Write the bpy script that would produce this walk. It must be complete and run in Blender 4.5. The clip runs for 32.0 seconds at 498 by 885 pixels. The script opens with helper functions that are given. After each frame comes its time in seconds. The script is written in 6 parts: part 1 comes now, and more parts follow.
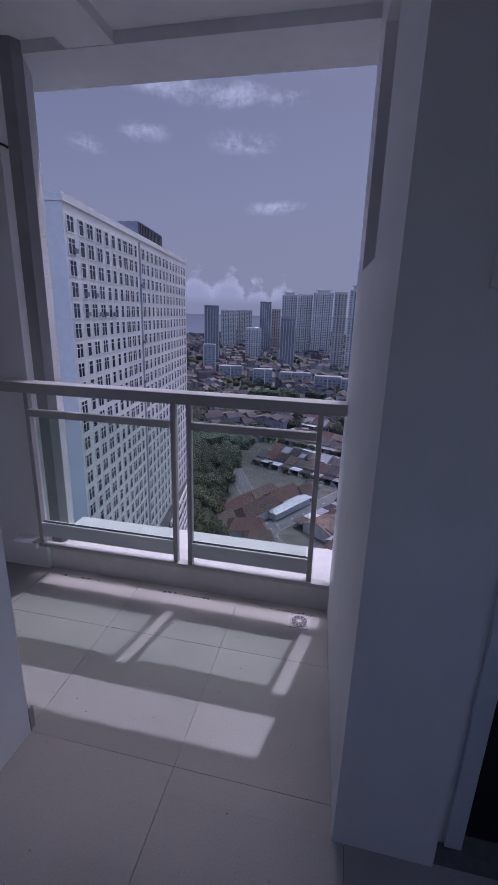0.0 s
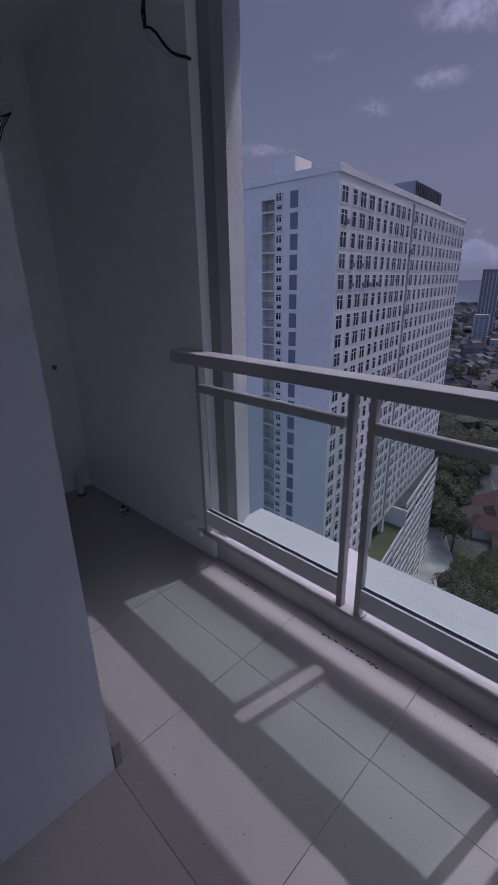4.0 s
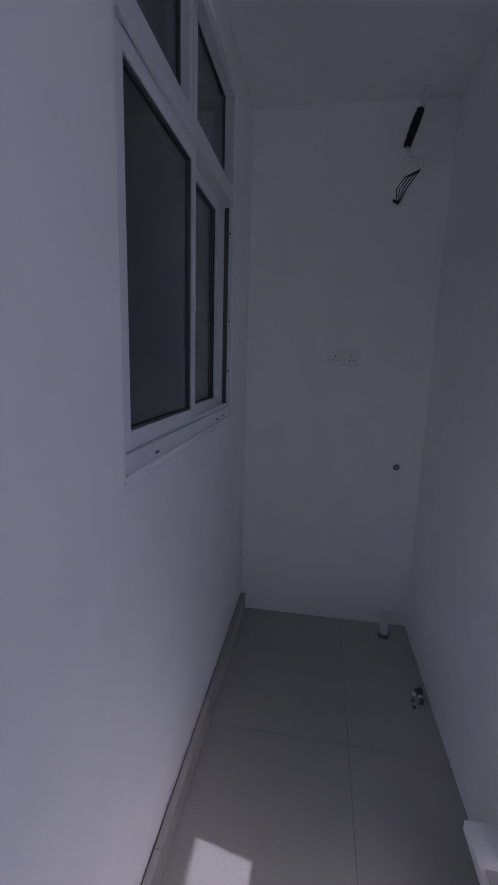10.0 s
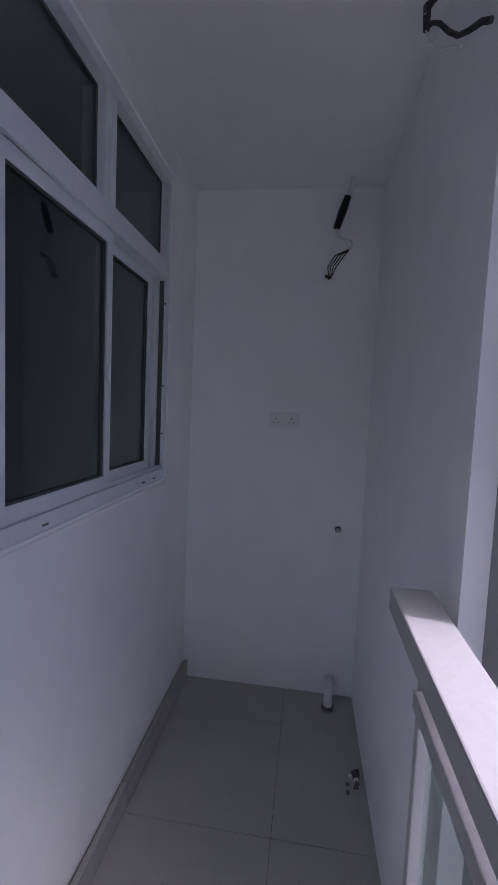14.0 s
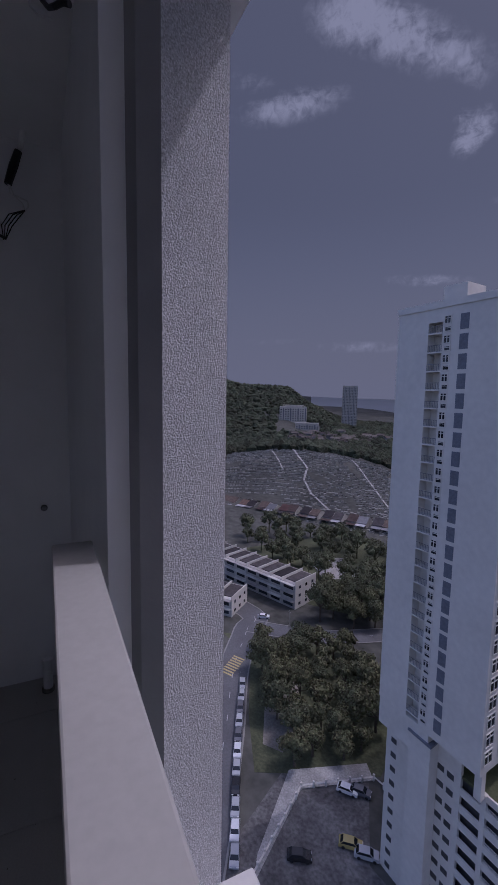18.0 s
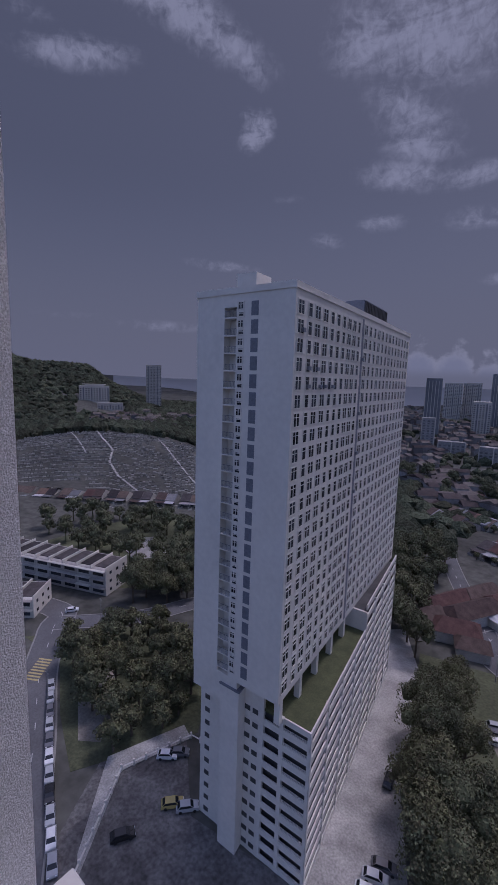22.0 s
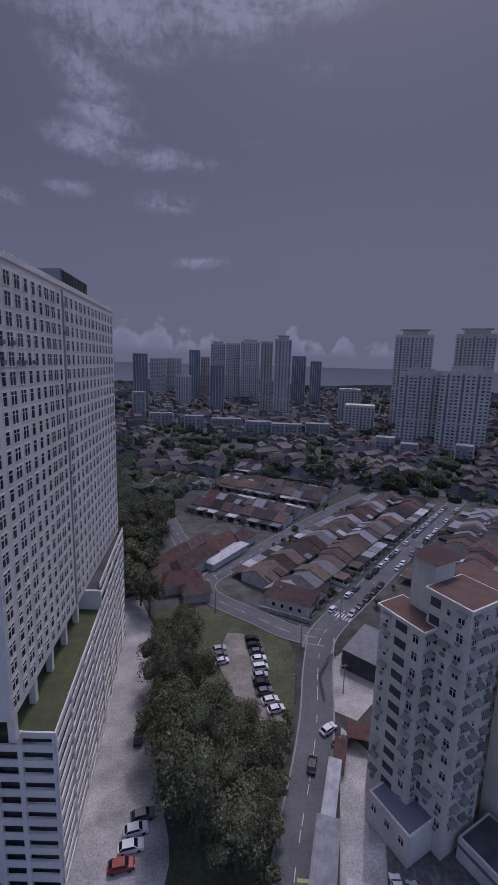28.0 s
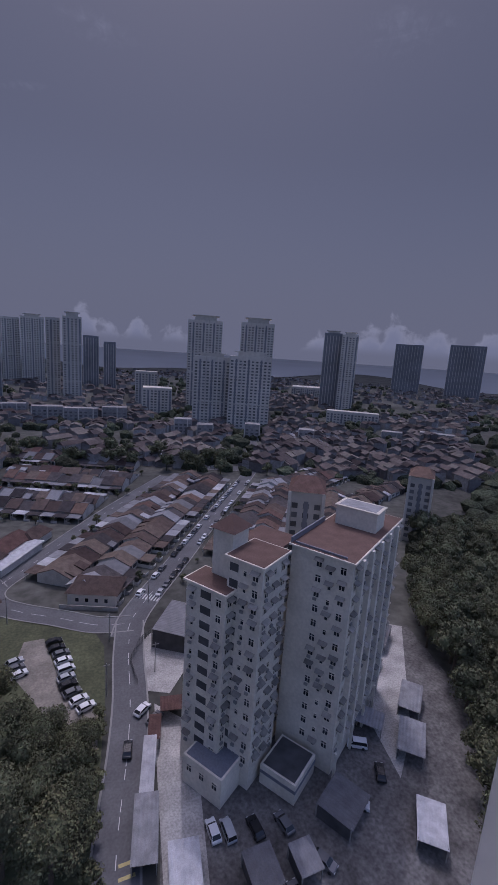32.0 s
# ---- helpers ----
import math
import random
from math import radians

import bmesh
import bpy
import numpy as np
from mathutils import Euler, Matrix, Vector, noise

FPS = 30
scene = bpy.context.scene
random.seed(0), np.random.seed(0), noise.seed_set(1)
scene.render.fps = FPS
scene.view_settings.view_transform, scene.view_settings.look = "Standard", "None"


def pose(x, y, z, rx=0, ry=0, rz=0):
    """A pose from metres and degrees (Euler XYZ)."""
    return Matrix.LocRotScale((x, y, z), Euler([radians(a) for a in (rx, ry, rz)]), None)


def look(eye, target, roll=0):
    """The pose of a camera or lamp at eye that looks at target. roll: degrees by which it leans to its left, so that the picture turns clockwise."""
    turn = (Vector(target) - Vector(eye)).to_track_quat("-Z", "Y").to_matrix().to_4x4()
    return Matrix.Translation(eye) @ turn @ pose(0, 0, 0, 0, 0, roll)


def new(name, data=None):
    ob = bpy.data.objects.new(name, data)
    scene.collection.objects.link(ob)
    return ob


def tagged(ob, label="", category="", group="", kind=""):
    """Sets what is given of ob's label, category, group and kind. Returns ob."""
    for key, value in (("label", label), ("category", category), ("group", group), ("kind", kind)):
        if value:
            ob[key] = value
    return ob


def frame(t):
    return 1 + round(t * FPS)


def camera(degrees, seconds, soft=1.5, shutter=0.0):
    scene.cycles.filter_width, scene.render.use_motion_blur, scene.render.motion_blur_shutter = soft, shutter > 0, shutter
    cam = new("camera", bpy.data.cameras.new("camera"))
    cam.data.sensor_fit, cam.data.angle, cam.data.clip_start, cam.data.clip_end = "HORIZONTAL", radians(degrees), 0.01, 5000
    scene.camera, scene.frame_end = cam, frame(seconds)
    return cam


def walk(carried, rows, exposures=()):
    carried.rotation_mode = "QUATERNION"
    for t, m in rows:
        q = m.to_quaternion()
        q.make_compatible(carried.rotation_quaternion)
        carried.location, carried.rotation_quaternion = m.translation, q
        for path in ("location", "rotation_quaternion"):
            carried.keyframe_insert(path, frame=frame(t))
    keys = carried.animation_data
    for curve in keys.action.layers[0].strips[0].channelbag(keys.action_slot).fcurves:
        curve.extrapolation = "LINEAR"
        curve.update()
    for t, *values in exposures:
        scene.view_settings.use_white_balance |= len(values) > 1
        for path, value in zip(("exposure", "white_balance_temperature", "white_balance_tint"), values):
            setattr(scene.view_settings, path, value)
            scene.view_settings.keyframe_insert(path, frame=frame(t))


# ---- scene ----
cam = camera(59.5, 32.0, soft=0.7)
PATH = [
    (0, (2.615, -2.052, 1.572), (2.222, -0.176, 1.002), 1.7),
    (0.5, (2.607, -1.909, 1.542), (2.026, -0.08, 0.98), -0.2),
    (1, (2.554, -1.81, 1.525), (1.894, -0.006, 0.968), -0.4),
    (1.5, (2.538, -1.752, 1.508), (1.831, 0.029, 0.934), -1.0),
    (2, (2.532, -1.677, 1.49), (1.753, 0.041, 0.828), -2.2),
    (2.5, (2.575, -1.592, 1.47), (1.707, 0.085, 0.809), -2.3),
    (3, (2.59, -1.504, 1.492), (1.608, 0.11, 0.833), -1.1),
    (3.5, (2.592, -1.423, 1.503), (1.447, 0.076, 0.838), -0.1),
    (4, (2.571, -1.322, 1.492), (1.247, 0.007, 0.799), -1.1),
    (4.5, (2.5, -1.268, 1.491), (1.07, -0.06, 0.787), -0.2),
    (6.5, (2.243, -0.941, 1.561), (0.483, -0.221, 0.942), 0.5),
    (7, (2.211, -0.82, 1.565), (0.384, -0.301, 0.938), 0.5),
    (7.5, (2.202, -0.758, 1.556), (0.344, -0.352, 0.937), 0.2),
    (8, (2.172, -0.71, 1.527), (0.293, -0.405, 0.916), -0.4),
    (8.5, (2.126, -0.682, 1.522), (0.233, -0.495, 0.905), -1.3),
    (9, (2.042, -0.661, 1.506), (0.138, -0.606, 0.896), -0.0),
    (9.5, (1.965, -0.619, 1.511), (0.02, -0.712, 1.057), 2.6),
    (10, (1.895, -0.55, 1.515), (-0.045, -0.859, 1.141), 1.6),
    (10.5, (1.865, -0.518, 1.521), (-0.061, -0.946, 1.193), 0.9),
    (11, (1.824, -0.494, 1.524), (-0.059, -1.084, 1.201), 0.6),
    (11.5, (1.786, -0.428, 1.537), (-0.056, -1.132, 1.205), 0.5),
    (12, (1.784, -0.376, 1.545), (-0.062, -1.079, 1.234), 0.7),
    (12.5, (1.793, -0.339, 1.553), (-0.08, -0.977, 1.268), 1.0),
    (13, (1.822, -0.313, 1.563), (-0.094, -0.829, 1.311), 1.4),
    (13.5, (1.838, -0.304, 1.586), (-0.107, -0.72, 1.376), 1.9),
    (14, (1.854, -0.295, 1.596), (-0.121, -0.567, 1.438), 2.5),
    (14.5, (1.863, -0.282, 1.606), (-0.13, -0.368, 1.46), 2.5),
    (15, (1.882, -0.255, 1.595), (-0.113, -0.175, 1.464), 2.7),
    (15.5, (1.905, -0.221, 1.585), (-0.077, 0.017, 1.457), 2.1),
    (17.5, (1.954, -0.0885, 1.565), (0.111, 0.6625, 1.375), 0.91),
    (18, (1.956, -0.0885, 1.564), (0.155, 0.7525, 1.348), 0.97),
    (18.5, (1.958, -0.0885, 1.565), (0.206, 0.8475, 1.332), 0.78),
    (19, (1.954, -0.0885, 1.564), (0.268, 0.9615, 1.324), 0.57),
    (19.5, (1.955, -0.0885, 1.565), (0.339, 1.0625, 1.314), 1.34),
    (20, (1.956, -0.0885, 1.566), (0.404, 1.1475, 1.308), 1.54),
    (20.5, (1.956, -0.0885, 1.567), (0.463, 1.2155, 1.300), 1.63),
    (21, (1.958, -0.0885, 1.567), (0.546, 1.2995, 1.294), 1.53),
    (21.5, (1.959, -0.0885, 1.567), (0.625, 1.3755, 1.287), 1.85),
    (22, (1.958, -0.0885, 1.566), (0.696, 1.4355, 1.278), 1.78),
    (22.5, (1.959, -0.0885, 1.567), (0.794, 1.5105, 1.272), 1.44),
    (23, (1.956, -0.0885, 1.567), (0.915, 1.5925, 1.262), 1.63),
    (23.5, (1.957, -0.0885, 1.568), (1.048, 1.6655, 1.256), 1.73),
    (24, (1.957, -0.0885, 1.570), (1.168, 1.7225, 1.253), 1.67),
    (24.5, (1.958, -0.0885, 1.571), (1.268, 1.7605, 1.246), 1.59),
    (25, (1.959, -0.0885, 1.572), (1.365, 1.7915, 1.241), 1.54),
    (25.5, (1.960, -0.0885, 1.573), (1.468, 1.8215, 1.236), 1.75),
    (27.5, (1.960, -0.0885, 1.574), (1.756, 1.8695, 1.225), 1.34),
    (28, (1.962, -0.0885, 1.574), (1.861, 1.8765, 1.214), 1.58),
    (28.5, (1.963, -0.0885, 1.573), (1.975, 1.8765, 1.200), 2.04),
    (29, (1.964, -0.0885, 1.574), (2.117, 1.8675, 1.188), 2.69),
    (29.5, (1.965, -0.0885, 1.574), (2.241, 1.8515, 1.171), 3.04),
    (30, (1.965, -0.0885, 1.574), (2.334, 1.8315, 1.161), 3.15),
    (30.5, (1.966, -0.0885, 1.574), (2.430, 1.8115, 1.155), 3.40),
    (31, (1.966, -0.0885, 1.575), (2.560, 1.7775, 1.161), 3.62),
    (31.5, (1.967, -0.0885, 1.574), (2.679, 1.7355, 1.167), 3.94),
    (32, (1.967, -0.0885, 1.575), (2.749, 1.7105, 1.179), 3.77),
]
EXPOSURE = [(0.0, 1.2, 5450, 31), (2.0, 0.84, 5450, 31), (4.5, 0.7, 5550, 31), (7.0, 1.4, 5600, 31), (9.0, 1.7, 5600, 30), (10.5, 1.85, 5650, 31), (13.5, 2.25, 5600, 30), (14.5, 1.95, 5600, 30), (15.5, 1.35, 5600, 31), (17.5, 0.42, 5550, 31), (20.0, 0.25, 5550, 31), (25.0, 0.25, 5600, 30), (32.0, 0.38, 5600, 29)]
walk(cam, [(t, look(eye, target, roll)) for t, eye, target, roll in PATH], EXPOSURE)

scene.cycles.max_bounces, scene.cycles.diffuse_bounces = 12, 8

# ---- sky and sun ----
SUN_WAY = Vector((0.109, 0.497, 1.0)).normalized()
world = bpy.data.worlds.new("sky")
scene.world = world
world.use_nodes = True
wn = world.node_tree
wn.nodes.clear()
sky = wn.nodes.new("ShaderNodeTexSky")
sky.sky_type = "NISHITA"
sky.sun_disc = False
sky.sun_elevation = math.asin(SUN_WAY.z)
sky.sun_rotation = math.atan2(SUN_WAY.x, SUN_WAY.y)
sky.air_density, sky.dust_density, sky.ozone_density = 0.9, 3.5, 0.4
wbg = wn.nodes.new("ShaderNodeBackground")
wbg.inputs["Strength"].default_value = 0.12
wout = wn.nodes.new("ShaderNodeOutputWorld")
wn.links.new(sky.outputs[0], wbg.inputs[0])
wn.links.new(wbg.outputs[0], wout.inputs[0])
sun_data = bpy.data.lights.new("sun", "SUN")
sun_data.energy, sun_data.angle, sun_data.color = 0.56, radians(0.55), (1.0, 0.97, 0.93)
sun = new("sun", sun_data)
sun.matrix_world = look((0, 0, 60), Vector((0, 0, 60)) - SUN_WAY)


# ---- materials ----
def mat(name, col, rough=0.6, metal=0.0, spec=0.4, n1=None, n2=None, bump=None, rnd=0.0, island=0.0, hue=0.0):
    """A procedural surface: colour varied at two scales, fine relief, and a tint of its own for each object or loose piece."""
    m = bpy.data.materials.new(name)
    m.use_nodes = True
    nt = m.node_tree
    b = nt.nodes["Principled BSDF"]
    b.inputs["Roughness"].default_value = rough
    b.inputs["Metallic"].default_value = metal
    b.inputs["Specular IOR Level"].default_value = spec
    geo = nt.nodes.new("ShaderNodeNewGeometry")
    value = None

    def times(sock):
        nonlocal value
        if value is None:
            value = sock
        else:
            mul = nt.nodes.new("ShaderNodeMath")
            mul.operation = "MULTIPLY"
            nt.links.new(value, mul.inputs[0])
            nt.links.new(sock, mul.inputs[1])
            value = mul.outputs[0]

    def ranged(sock, amount, lo=0.0, hi=1.0):
        mr = nt.nodes.new("ShaderNodeMapRange")
        mr.inputs["From Min"].default_value, mr.inputs["From Max"].default_value = lo, hi
        mr.inputs["To Min"].default_value, mr.inputs["To Max"].default_value = 1 - amount, 1 + amount
        nt.links.new(sock, mr.inputs["Value"])
        times(mr.outputs[0])

    for n in (n1, n2):
        if n:
            tex = nt.nodes.new("ShaderNodeTexNoise")
            tex.inputs["Scale"].default_value = n[0]
            tex.inputs["Detail"].default_value = 4
            nt.links.new(geo.outputs["Position"], tex.inputs["Vector"])
            ranged(tex.outputs[0], n[1], 0.3, 0.7)
    if rnd:
        info = nt.nodes.new("ShaderNodeObjectInfo")
        ranged(info.outputs["Random"], rnd)
    if island:
        ranged(geo.outputs["Random Per Island"], island)
    if value is not None:
        sc = nt.nodes.new("ShaderNodeVectorMath")
        sc.operation = "SCALE"
        sc.inputs[0].default_value = col
        nt.links.new(value, sc.inputs["Scale"])
        last = sc.outputs[0]
        if hue:
            hs = nt.nodes.new("ShaderNodeHueSaturation")
            hr = nt.nodes.new("ShaderNodeMapRange")
            hr.inputs["To Min"].default_value, hr.inputs["To Max"].default_value = 0.5 - hue, 0.5 + hue
            if island:
                nt.links.new(geo.outputs["Random Per Island"], hr.inputs["Value"])
            else:
                inf = nt.nodes.new("ShaderNodeObjectInfo")
                nt.links.new(inf.outputs["Random"], hr.inputs["Value"])
            nt.links.new(hr.outputs[0], hs.inputs["Hue"])
            nt.links.new(last, hs.inputs["Color"])
            last = hs.outputs[0]
        nt.links.new(last, b.inputs["Base Color"])
    else:
        b.inputs["Base Color"].default_value = (*col, 1)
    if bump:
        tex = nt.nodes.new("ShaderNodeTexNoise")
        tex.inputs["Scale"].default_value = bump[0]
        tex.inputs["Detail"].default_value = 3
        nt.links.new(geo.outputs["Position"], tex.inputs["Vector"])
        bp = nt.nodes.new("ShaderNodeBump")
        bp.inputs["Strength"].default_value = bump[1]
        bp.inputs["Distance"].default_value = bump[2]
        nt.links.new(tex.outputs[0], bp.inputs["Height"])
        nt.links.new(bp.outputs[0], b.inputs["Normal"])
    return m


def glass(name, tint, gloss=0.08, rough=0.02):
    """A pane: light passes with a tint, and the surface mirrors more at grazing angles."""
    m = bpy.data.materials.new(name)
    m.use_nodes = True
    nt = m.node_tree
    nt.nodes.clear()
    out = nt.nodes.new("ShaderNodeOutputMaterial")
    tr = nt.nodes.new("ShaderNodeBsdfTransparent")
    tr.inputs[0].default_value = (*tint, 1)
    gl = nt.nodes.new("ShaderNodeBsdfGlossy")
    gl.inputs["Roughness"].default_value = rough
    gl.inputs[0].default_value = (0.9, 0.95, 0.95, 1)
    lw = nt.nodes.new("ShaderNodeLayerWeight")
    lw.inputs["Blend"].default_value = 0.5
    pw = nt.nodes.new("ShaderNodeMath")
    pw.operation = "POWER"
    pw.inputs[1].default_value = 4.0
    fr = nt.nodes.new("ShaderNodeMath")
    fr.operation = "MULTIPLY_ADD"
    fr.inputs[1].default_value = 0.7
    fr.inputs[2].default_value = gloss * 0.5
    nt.links.new(lw.outputs["Facing"], pw.inputs[0])
    nt.links.new(pw.outputs[0], fr.inputs[0])
    mx = nt.nodes.new("ShaderNodeMixShader")
    nt.links.new(fr.outputs[0], mx.inputs[0])
    nt.links.new(tr.outputs[0], mx.inputs[1])
    nt.links.new(gl.outputs[0], mx.inputs[2])
    nt.links.new(mx.outputs[0], out.inputs[0])
    return m


M = {}
M["paint"] = mat("white wall paint", (0.885, 0.885, 0.885), 0.7, n1=(0.7, 0.04), n2=(6, 0.02), bump=(60, 0.12, 0.004))
M["ceiling"] = mat("white ceiling paint", (0.84, 0.84, 0.83), 0.8, n1=(0.5, 0.04), n2=(9, 0.02), bump=(40, 0.1, 0.003))
M["render"] = mat("rough sprayed render", (0.78, 0.79, 0.81), 0.85, n1=(1.5, 0.06), n2=(190, 0.32), bump=(230, 1.0, 0.014))
M["smooth"] = mat("smooth exterior paint", (0.78, 0.79, 0.8), 0.6, n1=(0.9, 0.05), n2=(12, 0.03), bump=(90, 0.15, 0.003))
M["greypaint"] = mat("grey exterior paint", (0.33, 0.33, 0.34), 0.6, n1=(0.9, 0.06), n2=(12, 0.04), bump=(90, 0.15, 0.003))
M["ledge"] = mat("white cement ledge", (0.56, 0.56, 0.555), 0.75, n1=(2, 0.06), n2=(26, 0.04), bump=(70, 0.2, 0.004))
M["tile"] = mat("matt grey porcelain tile", (0.40, 0.388, 0.363), 0.42, n1=(3, 0.05), n2=(160, 0.07), bump=(220, 0.1, 0.001), rnd=0.03)
M["grout"] = mat("dark tile grout", (0.16, 0.155, 0.15), 0.9, n1=(40, 0.2))
M["alu"] = mat("white powder-coated aluminium", (0.72, 0.74, 0.76), 0.35, n1=(3, 0.03), n2=(80, 0.02))
M["rail"] = mat("cream painted steel", (0.46, 0.46, 0.45), 0.4, n1=(4, 0.04), n2=(70, 0.04))
M["steel"] = mat("dull steel", (0.32, 0.32, 0.32), 0.5, 1.0, n1=(50, 0.15))
M["gasket"] = mat("grey rubber gasket and hole shade", (0.09, 0.09, 0.095), 0.6)
M["plastic"] = mat("white switch plastic", (0.8, 0.8, 0.79), 0.3, n1=(30, 0.02))
M["black"] = mat("black insulating tape", (0.018, 0.018, 0.02), 0.5, n1=(60, 0.2))
M["pvc"] = mat("white plastic pipe", (0.72, 0.72, 0.7), 0.35, n1=(20, 0.06), n2=(90, 0.05))
M["dirt"] = mat("cement rubble", (0.12, 0.11, 0.10), 0.95, n1=(60, 0.4), rnd=0.3)
M["spot"] = mat("dark grime specks", (0.05, 0.045, 0.04), 0.9)
M["dark"] = mat("dark stained door", (0.02, 0.018, 0.018), 0.4, n1=(8, 0.2))
M["railglass"] = glass("green clear glass", (0.87, 0.93, 0.9), 0.08)
M["darkglass"] = glass("grey tinted glass", (0.5, 0.53, 0.54), 0.22)
M["clearglass"] = glass("clear glass", (0.75, 0.8, 0.8), 0.1)

# out of doors
M["tower"] = mat("white tower paint", (0.67, 0.64, 0.585), 0.7, n1=(0.15, 0.05), n2=(1.2, 0.04))
M["towerglass"] = mat("dark window glass", (0.03, 0.035, 0.045), 0.12, spec=0.4, rnd=0.5)
# near-black: shade inside openings put into colour, also plain dark parts
M["dark_and_shade"] = mat("dark paint and painted shade", (0.07, 0.07, 0.072), 0.9, n1=(0.4, 0.3))
M["deck"] = mat("moss green deck", (0.075, 0.085, 0.04), 0.9, n1=(0.5, 0.2), n2=(4, 0.15))
M["louvre"] = mat("grey louvre", (0.16, 0.17, 0.2), 0.5, n1=(3, 0.15))
M["asphalt"] = mat("worn asphalt", (0.125, 0.125, 0.13), 0.9, spec=0.12, n1=(0.12, 0.18), n2=(2.0, 0.14), bump=(8, 0.2, 0.02))
M["concrete"] = mat("pale concrete paving", (0.36, 0.35, 0.33), 0.9, spec=0.2, n1=(0.2, 0.3), n2=(2.5, 0.25))
M["darkyard"] = mat("dark tarmac yard", (0.13, 0.125, 0.12), 0.9, spec=0.15, n1=(0.2, 0.35), n2=(1.5, 0.35))
M["kerb"] = mat("grey kerb stone", (0.25, 0.245, 0.235), 0.9, n1=(0.6, 0.1))
M["line"] = mat("white road paint", (0.55, 0.55, 0.54), 0.8, n1=(3, 0.15))
M["yellow"] = mat("yellow road paint", (0.45, 0.38, 0.17), 0.8, n1=(3, 0.15))
M["grass"] = mat("patchy grass", (0.078, 0.086, 0.046), 0.95, n1=(0.12, 0.35), n2=(1.3, 0.3), bump=(3, 0.5, 0.1))
M["earth"] = mat("bare earth", (0.22, 0.2, 0.17), 0.95, n1=(0.3, 0.3), n2=(2, 0.2))
M["ground"] = mat("town ground", (0.085, 0.085, 0.075), 0.95, spec=0.12, n1=(0.02, 0.35), n2=(0.3, 0.3))
M["sea"] = mat("hazy sea", (0.24, 0.26, 0.29), 0.35, spec=0.3, n1=(0.002, 0.08), n2=(0.03, 0.04))
M["leaf"] = mat("broad green leaves", (0.12, 0.12, 0.062), 0.7, spec=0.2, n1=(0.25, 0.3), island=0.5, hue=0.03)
M["leafdark"] = mat("dark green leaves", (0.1, 0.105, 0.058), 0.7, spec=0.2, n1=(0.2, 0.3), island=0.5, hue=0.03)
M["wood"] = mat("distant woodland", (0.062, 0.07, 0.045), 0.95, spec=0.1, n1=(0.03, 0.3), n2=(0.8, 0.45), bump=(1.2, 1.0, 1.5), island=0.35, hue=0.03)
M["bark"] = mat("grey bark", (0.1, 0.08, 0.06), 0.9, n1=(6, 0.3))
M["roof_brown"] = mat("brown concrete roof tile", (0.1, 0.074, 0.064), 0.85, spec=0.12, n1=(0.5, 0.25), n2=(5, 0.2), rnd=0.45, hue=0.02)
M["roof_dark"] = mat("dark weathered roof tile", (0.062, 0.055, 0.056), 0.85, spec=0.12, n1=(0.5, 0.3), n2=(5, 0.25), rnd=0.45, hue=0.03)
M["roof_pale"] = mat("pale sheet roof", (0.34, 0.34, 0.35), 0.6, spec=0.12, n1=(0.6, 0.2), n2=(6, 0.12), rnd=0.4)
M["roof_red"] = mat("terracotta roof tile", (0.115, 0.07, 0.06), 0.85, spec=0.12, n1=(0.5, 0.25), n2=(5, 0.2), rnd=0.3, hue=0.02)
M["roof_grey"] = mat("grey metal roof", (0.2, 0.2, 0.21), 0.6, spec=0.12, n1=(0.6, 0.15), n2=(6, 0.12), rnd=0.35)
M["roof_apt"] = mat("faded red roof slab", (0.13, 0.085, 0.072), 0.9, spec=0.12, n1=(0.4, 0.15), n2=(4, 0.12), rnd=0.1)
M["house"] = mat("painted house wall", (0.42, 0.4, 0.37), 0.85, spec=0.12, n1=(0.4, 0.15), n2=(3, 0.12), rnd=0.35, hue=0.03)
M["apt"] = mat("cream apartment paint", (0.62, 0.575, 0.49), 0.8, n1=(0.2, 0.1), n2=(1.6, 0.08))
M["awning"] = mat("grey awning sheet", (0.27, 0.25, 0.22), 0.7, n1=(1, 0.2), rnd=0.4)
M["far"] = mat("far tower paint", (0.5, 0.465, 0.41), 0.8, n1=(0.02, 0.1), n2=(0.3, 0.1), rnd=0.15)
M["fardark"] = mat("far dark curtain wall and recess shade", (0.17, 0.175, 0.19), 0.4, n1=(0.02, 0.2), n2=(0.3, 0.15))
M["farwin"] = mat("far windows", (0.12, 0.12, 0.125), 0.35, island=0.5)
M["town"] = mat("far town walls", (0.24, 0.23, 0.225), 0.85, spec=0.12, n1=(0.02, 0.2), n2=(0.5, 0.2), island=0.5, hue=0.03)
M["townroof"] = mat("far town roofs", (0.105, 0.088, 0.082), 0.85, spec=0.12, n1=(0.02, 0.2), n2=(0.5, 0.25), island=0.6, hue=0.04)
M["tomb"] = mat("grave stones", (0.23, 0.225, 0.205), 0.9, island=0.5)
M["tyre"] = mat("black tyre", (0.02, 0.02, 0.02), 0.8)
M["carglass"] = mat("dark car glass", (0.02, 0.022, 0.025), 0.1, spec=0.6)
for key, c in {"white": (0.7, 0.7, 0.7), "black": (0.02, 0.02, 0.022), "silver": (0.4, 0.41, 0.42), "red": (0.25, 0.03, 0.02), "grey": (0.14, 0.14, 0.15), "gold": (0.4, 0.33, 0.12)}.items():
    M["car_" + key] = mat(key + " car paint", c, 0.25, spec=0.6, n1=(2, 0.05))


